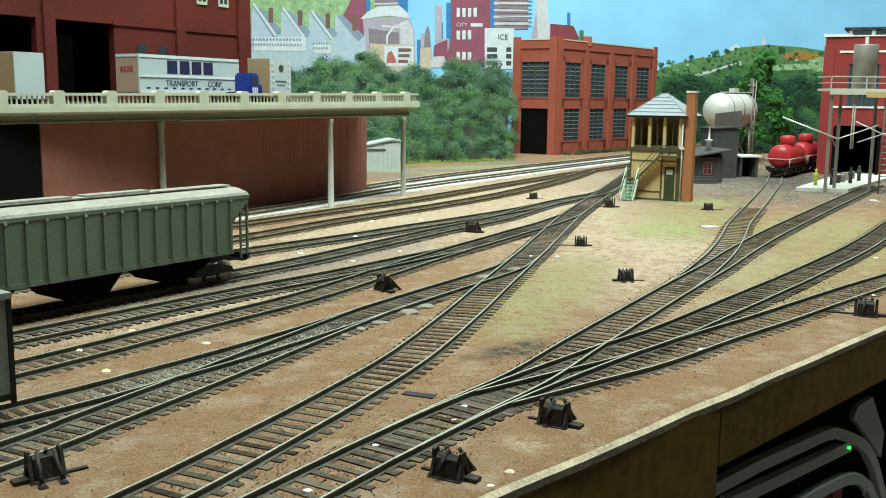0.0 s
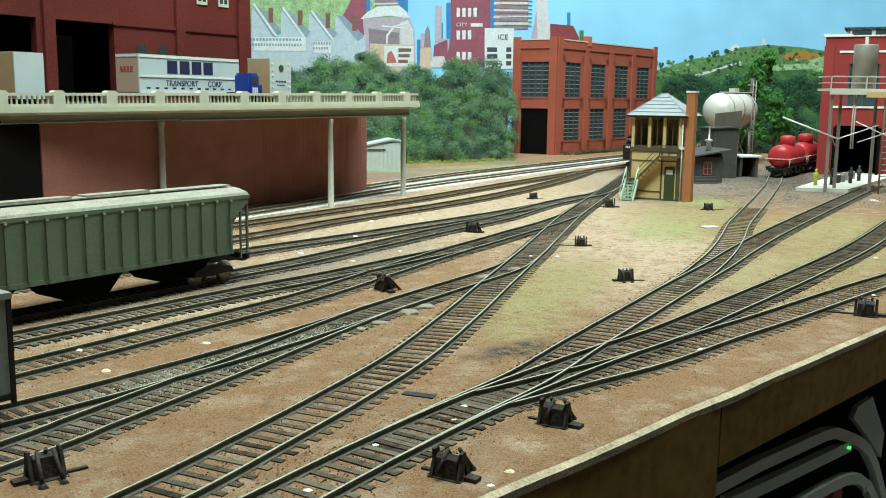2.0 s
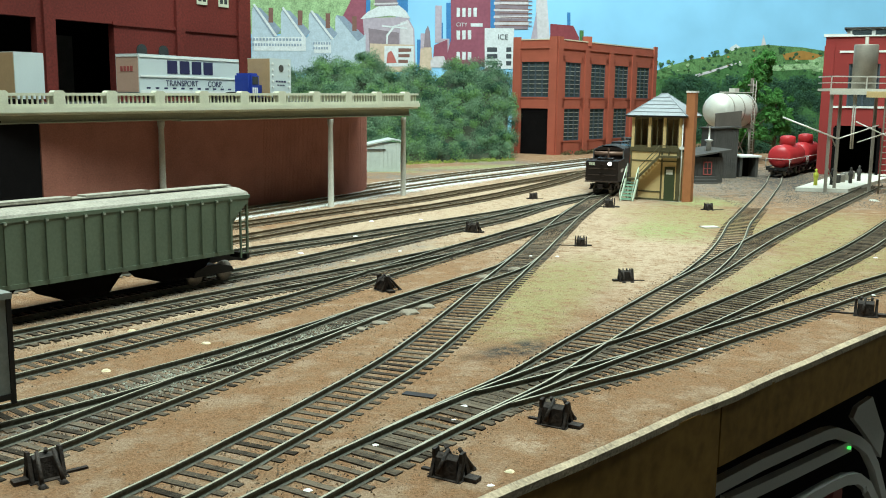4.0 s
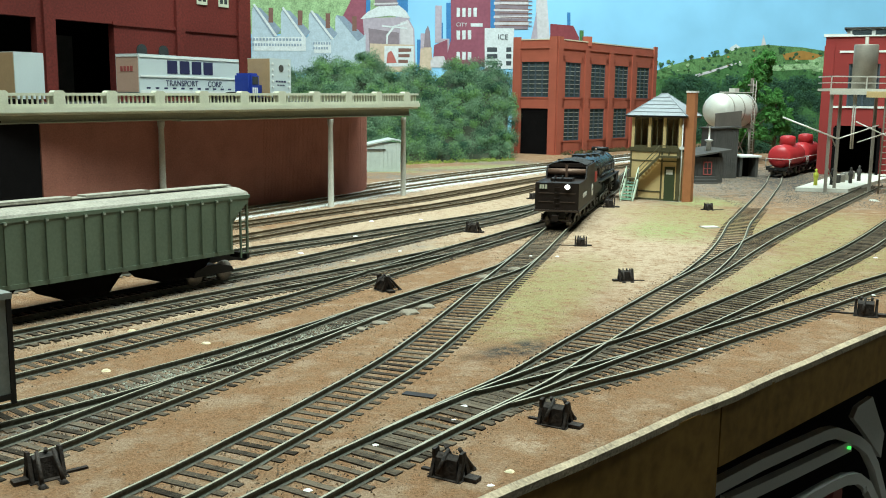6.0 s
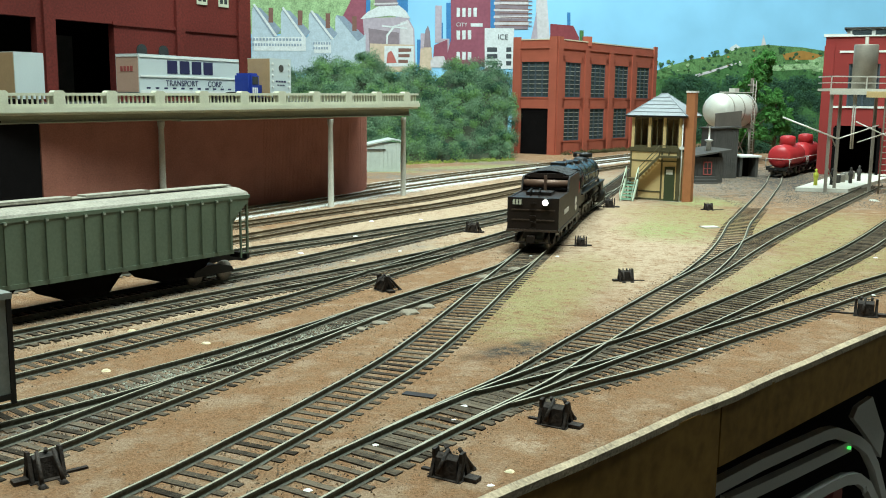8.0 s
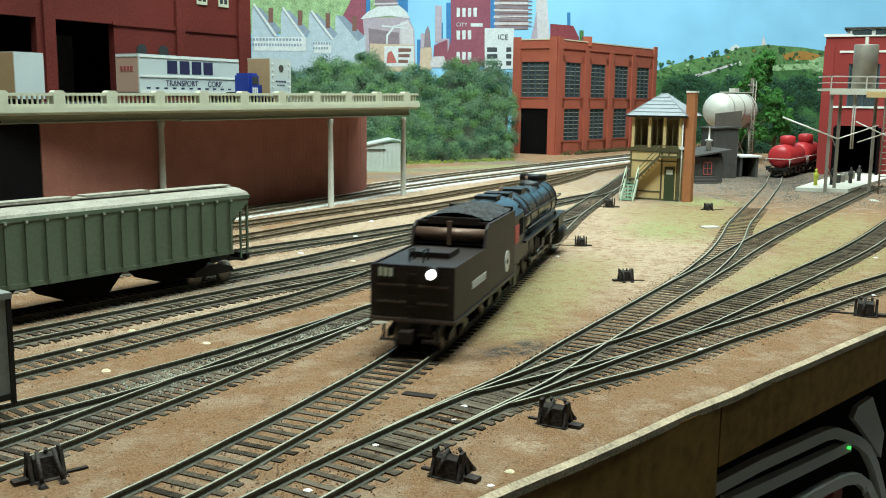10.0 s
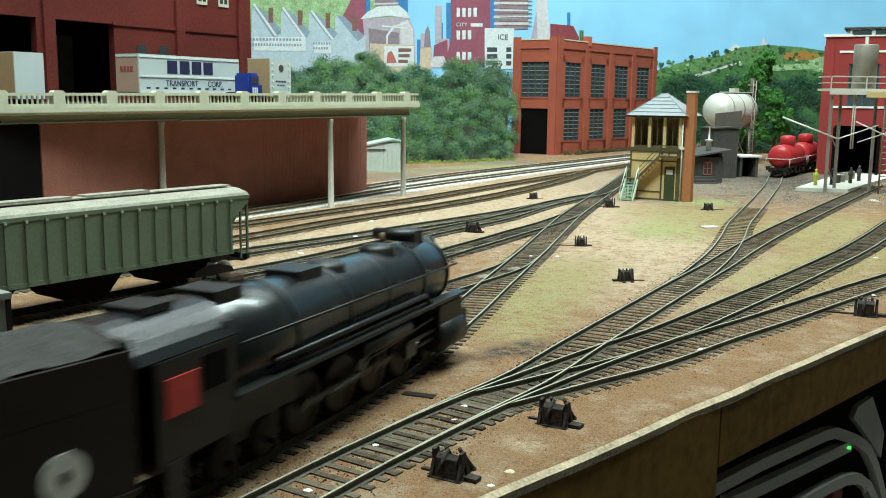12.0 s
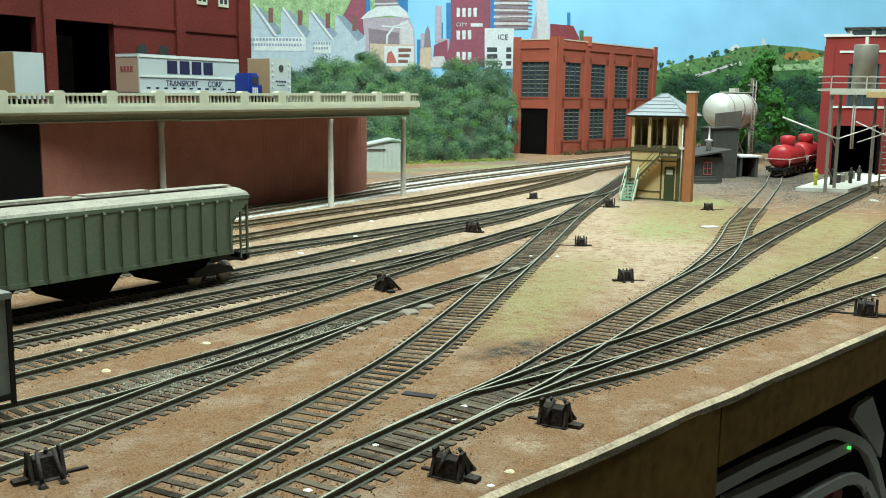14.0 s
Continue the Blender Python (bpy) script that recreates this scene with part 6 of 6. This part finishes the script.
# ---- the moving train ----
def build_tender():
    t = thing("locomotive_tender", "dark sooty steam locomotive tender with coal load and rear lamp", "tender")
    L, W = 118, 17.8
    part("body", boxes((0, 56, -W, W, 14.4, 36), (56, L, -W, W, 14.4, 36.2)), M_SOOT, t, bevel=0.8)
    for y in (-W, W - 1.2):
        bm = bmesh.new()
        prism(bm, [(52, y, 36), (56, y, 45), (60, y, 47), (L, y, 47), (L, y, 36)], (0, 1.2, 0))
        part("bunker_side", bm, M_SOOT, t)
    part("bunker_front", boxes((L - 2, L, -W + 1, W - 1, 36, 49)), M_SOOT, t)
    bm = bmesh.new()
    n = 16
    grid = []
    for i in range(19):
        x = 64 + i * 2.9
        row = []
        for k in range(n + 1):
            y = -W + 1.4 + (2 * W - 2.8) * k / n
            row.append(bm.verts.new((x, y, 46.5 + 4.5 * math.cos(y / W * 1.45) + 1.1 * noise.noise((x * 0.5, y * 0.5, 0)) + 0.9 * noise.noise((x, y, 7)))))
        grid.append(row)
    for a, b in zip(grid, grid[1:]):
        for k in range(n):
            bm.faces.new((a[k], b[k], b[k + 1], a[k + 1]))
    part("coal_load", bm, M_COAL, t, "black coal heaped over the bunker")
    # black floor and back put the bunker's shade into the colour
    part("bunker_floor", boxes((56, 112, -W + 1.2, W - 1.2, 37.2, 38)), M_DARK, t)
    part("bunker_back", boxes((72, 73.5, -W + 1.2, W - 1.2, 38, 46)), M_DARK, t)
    bm = bmesh.new()
    tube(bm, (58.5, -W + 1.3, 41.6), (58.5, W - 1.3, 41.6), 2.9, seg=18)
    part("stoker_pipe", bm, M_BRONZE, t, "bronze-brown cross pipe")
    part("divider_post", boxes((54.6, 56.2, -1, 1, 37, 48)), M_BRONZE, t)
    part("bunker_arch", boxes((62, 64.5, -W + 1, W - 1, 45.6, 47.0), (62, 64.5, -W * 0.7, W * 0.7, 47.0, 48.8)), M_SOOT, t)
    part("water_hatch", boxes((24, 40, -9, 9, 36, 38.4)), M_SOOT, t, bevel=0.6)
    part("deck_rim", boxes((0, 56, -W, -W + 1, 36, 36.6), (0, 56, W - 1, W, 36, 36.6), (0, 1, -W, W, 36, 36.7)), M_SOOT, t)
    bm = bmesh.new()
    for y in (-3, 3):
        tube(bm, (6, y, 37), (6, y, 42), 0.4, seg=6), tube(bm, (6, y, 42), (12, y, 42), 0.4, seg=6), tube(bm, (12, y, 42), (12, y, 37), 0.4, seg=6)
    part("grab_iron", bm, M_BLACK, t)
    for z in (21, 28):
        part("rear_seam", boxes((-0.5, 0.2, -15, -2.5, z, z + 0.8), (-0.5, 0.2, 2.5, 15, z, z + 0.8)), M_SEAM, t)
    bm = bmesh.new()
    for k in range(5):
        box(bm, -0.9, 0.1, -2.0, 2.0, 15 + k * 4.4, 15.7 + k * 4.4)
    part("rear_ladder", bm, M_SOOT, t)
    part("rear_sill", boxes((-1.2, 1, -W - 0.3, W + 0.3, 13.4, 14.8)), M_SEAM, t, bevel=0.3)
    part("foot_board", boxes((-2.4, -0.4, -13, -5, 5.5, 6.4), (-2.4, -0.4, 5, 13, 5.5, 6.4), (-1.6, -0.8, -12, -11, 6, 12), (-1.6, -0.8, 11, 12, 6, 12)), M_SOOT, t)
    part("coupler", boxes((-7, 1, -1.6, 1.6, 7.5, 10.5), (-10, -6, -2.6, 2.6, 6.6, 11.4)), M_SOOT, t, bevel=0.5)
    bm = bmesh.new()
    lathe(bm, (0.3, -8.6, 33.8), (-1, 0, 0), [(0, 3.0), (2.2, 3.0), (2.2, 2.5)], 20)
    lamp = part("headlamp", bm, M_BLACK, t)
    bm = bmesh.new()
    lathe(bm, (-1.9, -8.6, 33.8), (-1, 0, 0), [(0, 1.95), (0.5, 1.95), (0.9, 1.1)], 20)
    part("lens", bm, M_LAMP, lamp, "glowing white lamp lens")
    part("number_plate", boxes((-0.6, 0.1, 7.4, 14.4, 31.4, 35.6)), M_BLACK, t)
    for k in range(3):
        part("number_bar", boxes((-0.9, -0.5, 8.1 + k * 2.2, 9.6 + k * 2.2, 31.9, 35.3)), M_CREAM, t)
    for s in (-1, 1):
        bm = bmesh.new()
        for k in range(8):
            x = 29 + k * 3.2
            box(bm, x, x + 2.2, min(s * W, s * (W + 0.25)), max(s * W, s * (W + 0.25)), 22.6, 26)
        part("side_lettering", bm, M_PALEPAINT, t)
        bm = bmesh.new()
        tube(bm, (99.5, s * (W - 0.2), 23.4), (99.5, s * (W + 0.3), 23.4), 5.4, seg=24)
        em = part("emblem", bm, M_PALEPAINT, t, "pale round emblem")
        bm = bmesh.new()
        tube(bm, (99.5, s * (W), 23.4), (99.5, s * (W + 0.5), 23.4), 1.4, seg=20)
        part("emblem_centre", bm, M_SOOT, em)
        part("side_sill", boxes((0, L, s * W - 0.7, s * W + 0.7, 13.2, 14.6)), M_BLACK, t)
    part("frame", boxes((2, L - 2, -7, 7, 8, 14.5)), M_BLACK, t)
    return t, [wheel_axles(t, x) for x in (24, 93)]


def wheel_axles(t, x):
    b = truck_parts(t, x, 5.4, 24.0)
    return [a for a in b.children]


def spoked_wheel(r, w):
    bm = bmesh.new()
    for y in (-8.8, 8.8):
        lathe(bm, (0, y - w / 2, 0), (0, 1, 0), [(0, r * 0.84), (0, r), (w, r), (w, r * 0.84)], 28)
        lathe(bm, (0, y - w / 2, 0), (0, 1, 0), [(0, 0.6), (0, r * 0.26), (w, r * 0.26), (w, 0.6)], 14)
        for k in range(12):
            a = k * math.tau / 12
            tube(bm, (r * 0.2 * math.cos(a), y, r * 0.2 * math.sin(a)), (r * 0.88 * math.cos(a), y, r * 0.88 * math.sin(a)), 0.55, seg=5)
        prism(bm, [(r * 0.3, y - w / 2, -r * 0.84), (r * 0.84, y - w / 2, -r * 0.3), (r * 0.84, y - w / 2, r * 0.3), (r * 0.3, y - w / 2, r * 0.84)], (0, w, 0))
    tube(bm, (0, -10, 0), (0, 10, 0), 1.4, seg=8)
    tube(bm, (-r * 0.45, -12.6, 0), (-r * 0.45, 12.6, 0), 0.9, seg=8)
    return bm


def build_locomotive():
    e = thing("steam_locomotive", "black steam locomotive with red cab panels, running tender first", "locomotive")
    # local x: 0 at the cab's rear, 196 at the pilot
    cab = part("cab_floor", boxes((0, 30, -16, 16, 16, 17.5)), M_BLACK, e)
    part("cab_front", boxes((29, 30.2, -15.6, 15.6, 17.6, 46)), M_BLACK, e)
    for y in (-17, 15.8):
        part("cab_side", boxes((0, 30, y, y + 1.2, 17, 42)), M_BLACK, e, bevel=0.2)
    bm = bmesh.new()
    arc = [(18.2 * math.sin(a), 36.5 + 14.5 * math.cos(a)) for a in [-1.15 + 2.3 * k / 12 for k in range(13)]]
    inner = [(y * 0.93, z - 1.2) for y, z in arc[::-1]]
    prism(bm, [(-5, y, z) for y, z in arc + inner], (37, 0, 0))
    part("cab_roof", bm, M_BOILER, e)
    part("roof_hatch", boxes((8, 20, -6, 6, 50.5, 52.4)), M_BLACK, e, bevel=0.5)
    for s in (-1, 1):
        y0, y1 = sorted((s * 17.0, s * 17.35))
        # solid black sheet in place of the unlit cab inside
        part("cab_window_opening", boxes((17, 27, y0, y1, 31, 40)), M_DARK, cab)
        part("red_panel", boxes((3, 14.5, y0, y1 + 0.2, 28, 37.5)) if s > 0 else boxes((3, 14.5, y0 - 0.2, y1, 28, 37.5)), M_REDPANEL, e, "faded red number panel")
    # boiler, firebox, smokebox
    bm = bmesh.new()
    lathe(bm, (28, 0, 34), (1, 0, 0), [(0, 15.4), (34, 15.4), (36, 15.0), (70, 14.0), (72, 13.9), (128, 13.4), (150, 13.4), (152, 12.9), (154, 11), (155, 3)], 40)
    part("boiler", bm, M_BOILER, e, "dark blue-black sheen boiler")
    for x in (30, 64, 98, 126, 156, 178):
        bm = bmesh.new()
        r = 15.7 if x < 65 else 14.3 if x < 100 else 13.8
        lathe(bm, (x, 0, 34), (1, 0, 0), [(-0.7, r - 1), (-0.7, r), (0.7, r), (0.7, r - 1)], 40)
        part("boiler_band", bm, M_BLACK, e)
    bm = bmesh.new()
    lathe(bm, (182, 0, 34), (1, 0, 0), [(0, 11), (1.5, 10.5), (2.4, 6), (2.8, 0)], 28)
    part("smokebox_door", bm, M_GREYCAR, e, "graphite grey smokebox door")
    bm = bmesh.new()
    lathe(bm, (183, 0, 44), (1, 0, 0), [(0, 3.2), (5, 3.2), (5, 2.6)], 18)
    part("headlamp", bm, M_BLACK, e)
    bm = bmesh.new()
    lathe(bm, (172, 0, 46), (0, 0, 1), [(0, 5.4), (1.2, 4.4), (4.2, 4.2), (5, 4.7), (5.6, 4.4)], 20)
    part("smokestack", bm, M_SOOT, e)
    for x, r, h in ((142, 6.6, 5.0), (104, 7.0, 4.6)):
        bm = bmesh.new()
        lathe(bm, (x, 0, 45), (0, 0, 1), [(0, r + 1), (1.5, r), (h - 2, r), (h - 0.5, r * 0.75), (h, r * 0.3)], 20)
        part("dome", bm, M_BLACK, e)
    part("sand_box", boxes((78, 92, -6.5, 6.5, 46, 50)), M_BLACK, e, bevel=1.6)
    part("turret", boxes((36, 48, -7, 7, 48, 51.5)), M_BLACK, e, bevel=1.2)
    bm = bmesh.new()
    for x, y, z, r in ((56, 2, 48, 0.9), (60, 2, 48, 0.9), (154, 4, 47, 1.1)):
        bm = bmesh.new()
        tube(bm, (x, y, z), (x, y, z + 5), r, seg=8)
        part("safety_valve", bm, M_BRONZE, e)
    bm = bmesh.new()
    tube(bm, (158, -9, 51), (158, 9, 51), 2.4, seg=14)
    part("feedwater_heater", bm, M_BLACK, e)
    for s in (-1, 1):
        y = s * 16
        part("running_board", boxes((30, 186, min(y - 2.6, y + 2.6), max(y - 2.6, y + 2.6), 25, 26.2)), M_BLACK, e)
        bm = bmesh.new()
        tube(bm, (34, s * 16.4, 39), (182, s * 15.4, 37.5), 0.45, seg=6)
        for k in range(7):
            tube(bm, (40 + k * 23, s * 14, 38.5), (40 + k * 23, s * 16.3, 38.6), 0.35, seg=5)
        part("handrail", bm, M_WHEEL, e)
        bm = bmesh.new()
        tube(bm, (50, s * 16.2, 30), (150, s * 16.2, 30), 1.0, seg=8), tube(bm, (150, s * 16.2, 30), (160, s * 16, 22), 1.0, seg=8)
        part("injector_pipe", bm, M_BLACK, e)
        bm = bmesh.new()
        tube(bm, (98, s * 15.5, 21.5), (134, s * 15.5, 21.5), 3.4, seg=16)
        part("air_tank", bm, M_BLACK, e)
        bm = bmesh.new()
        lathe(bm, (160, s * 14.5, 11.5), (1, 0, 0), [(0, 4), (1, 6.4), (22, 6.4), (23, 4)], 20)
        box(bm, 160, 182, min(s * 9, s * 18), max(s * 9, s * 18), 14, 24)
        part("cylinder", bm, M_BLACK, e)
        bm = bmesh.new()
        tube(bm, (140, s * 15, 11.5), (162, s * 15, 11.5), 0.8, seg=8)
        box(bm, 136, 160, min(s * 14, s * 16), max(s * 14, s * 16), 14.2, 15.6)
        box(bm, 134, 142, min(s * 13.8, s * 16.4), max(s * 13.8, s * 16.4), 9.5, 14.5)
        part("crosshead_guide", bm, M_ROD, e)
        bm = bmesh.new()
        prism(bm, [(96, s * 16, 16), (100, s * 16, 24), (104, s * 16, 24), (103, s * 16, 12)], (0, s * 0.8, 0))
        tube(bm, (100, s * 16.4, 17), (158, s * 16, 20), 0.6, seg=6), tube(bm, (100, s * 16.4, 14), (78, s * 16.4, 12), 0.6, seg=6)
        part("valve_gear", bm, M_ROD, e)
        bm = bmesh.new()
        prism(bm, [(2, s * 16.8, 17), (2, s * 16.8, 6), (9, s * 16.8, 6), (9, s * 16.8, 17)], (0, s * 0.6, 0))
        part("cab_step", bm, M_BLACK, e)
        part("elephant_step", boxes((184, 190, min(s * 6, s * 16), max(s * 6, s * 16), 17, 18)), M_BLACK, e)
    part("firebox_sides", boxes((30, 64, -14, 14, 15, 34)), M_BLACK, e, bevel=1)
    part("ash_pan", boxes((34, 62, -9, 9, 8, 16)), M_BLACK, e)
    part("frame", boxes((10, 188, -6, 6, 9, 20), (186, 192, -16, 16, 8, 17)), M_BLACK, e)
    bm = bmesh.new()
    for k in range(-5, 6):
        prism(bm, [(191, k * 2.6 - 0.6, 12), (191, k * 2.6 + 0.6, 12), (197 - abs(k) * 0.6, k * 2.2 + 0.6, 2.4), (197 - abs(k) * 0.6, k * 2.2 - 0.6, 2.4)], (-1.2, 0, 0))
    part("pilot", bm, M_BLACK, e)
    part("coupler", boxes((192, 199, -1.6, 1.6, 8, 11)), M_BLACK, e)
    wheels = []
    for x in (74, 97, 120, 143):
        a = part("driving_wheelset", spoked_wheel(10.2, 2.6), M_WHEEL, e)
        a.location = (x * MM, 0, 10.2 * MM)
        wheels.append((a, 10.2))
    for x, r in ((34, 6.2), (54, 6.2), (166, 5.0), (184, 5.0)):
        a = part("carrying_wheelset", spoked_wheel(r, 2.2), M_WHEEL, e)
        a.location = (x * MM, 0, r * MM)
        wheels.append((a, r))
    rods = []
    for s in (-1, 1):
        bm = boxes((74 - 4.6, 143 - 4.6, min(s * 12.4, s * 13.4), max(s * 12.4, s * 13.4), -0.9, 0.9))
        for x in (74, 97, 120, 143):
            tube(bm, (x - 4.6, s * 12.2, 0), (x - 4.6, s * 13.8, 0), 1.7, seg=12)
        rods.append(part("side_rod", bm, M_ROD, e, "bright steel coupling rod"))
    return e, wheels, rods


M_ROD = mat("oily_steel_rod", (0.07, 0.07, 0.065), 0.4, 0.5, var=0.3, bump=0.05)
M_COAL = mat("glossy_black_coal", (0.024, 0.02, 0.017), 0.55, var=0.8, scale=500, fine=1600, bump=1.0)
M_SEAM = mat("brown_seam_metal", (0.07, 0.047, 0.035), 0.5, 0.2, var=0.3, scale=80, bump=0.1)
M_BRONZE = mat("bronze_brown_metal", (0.15, 0.085, 0.058), 0.45, 0.3, var=0.3, scale=80, bump=0.1)
M_BOILER = mat("blue_black_boiler_paint", (0.0095, 0.0102, 0.0112), 0.27, var=0.4, scale=50, bump=0.06, spec=0.75)
M_PALEPAINT = mat("pale_lettering_paint", (0.62, 0.60, 0.55), 0.6, var=0.2, bump=0)
M_REDPANEL = mat("red_panel_paint", (0.42, 0.035, 0.03), 0.5, var=0.2, bump=0)
M_WHEEL = mat("dark_wheel_steel", (0.02, 0.019, 0.018), 0.45, 0.5, var=0.3, bump=0.05)
TENDER, TENDER_AXLES = build_tender()
LOCO, LOCO_WHEELS, LOCO_RODS = build_locomotive()

SLEEPER = sleeper_mesh()
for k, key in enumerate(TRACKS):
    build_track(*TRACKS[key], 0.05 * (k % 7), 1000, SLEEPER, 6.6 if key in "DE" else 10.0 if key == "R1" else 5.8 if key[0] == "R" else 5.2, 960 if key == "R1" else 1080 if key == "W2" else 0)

# distance (mm) of the tender's rear end along its track, by seconds
RUN = [(0, 2130), (1, 1975), (2, 1802), (2.4, 1716), (2.8, 1626), (3.2, 1536), (4.2, 1366), (5.3, 1199), (5.5, 1170), (6.1, 1088), (6.5, 1055), (7.0, 1037), (7.5, 1022), (7.8, 1002), (8.0, 977), (8.2, 952),
       (9.2, 808), (10.3, 653), (10.6, 609), (11.0, 552), (11.4, 496), (11.7, 446), (12.0, 402), (12.5, 327), (13.0, 257), (13.4, 202), (14.0, 112)]


def motions():
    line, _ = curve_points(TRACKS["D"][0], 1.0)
    lift = 0.05 * (list(TRACKS).index("D") % 7)
    kt, ks = [r[0] for r in RUN], [r[1] for r in RUN]
    slope = np.gradient(ks, kt)

    def run(t):
        i = min(max(int(np.searchsorted(kt, t, "right")) - 1, 0), len(kt) - 2)
        h = kt[i + 1] - kt[i]
        u = (t - kt[i]) / h
        return (ks[i] * (1 + 2 * u) * (1 - u) ** 2 + h * slope[i] * u * (1 - u) ** 2 + ks[i + 1] * u * u * (3 - 2 * u) + h * slope[i + 1] * u * u * (u - 1))

    def spot(s):
        i = min(max(s, 0), len(line) - 2)
        k = int(i)
        return Vector((*(line[k] + (line[k + 1] - line[k]) * (i - k)), 0))

    def carried(s, a, b):
        """Pose of a vehicle whose pivots, a and b mm from its origin, follow the track."""
        p, q = spot(s + a), spot(s + b)
        d = (q - p).normalized()
        o = p - d * a
        return pose(o.x * MM, o.y * MM, lift * MM, 0, 0, math.degrees(math.atan2(d.y, d.x)))

    times = [k / 15 for k in range(14 * 15 + 1)]
    walk(TENDER, [(t, carried(run(t), 24, 93)) for t in times])
    walk(LOCO, [(t, carried(run(t) + 121, 60, 160)) for t in times])

    def rolling(ob, r):
        at = ob.location.copy()
        walk(ob, [(t, pose(*at, 0, math.degrees((run(t) - run(0)) / r), 0)) for t in [k / 30 for k in range(14 * 30 + 1)]])

    for pair in TENDER_AXLES:
        for a in pair:
            rolling(a, 5.4)
    for a, r in LOCO_WHEELS:
        rolling(a, r)
    for rod in LOCO_RODS:
        rows = []
        for t in [k / 30 for k in range(14 * 30 + 1)]:
            a = (run(t) - run(0)) / 10.2
            rows.append((t, pose((4.6 - 4.6 * math.cos(a)) * MM, 0, (10.2 + 4.6 * math.sin(a)) * MM)))
        walk(rod, rows)


motions()
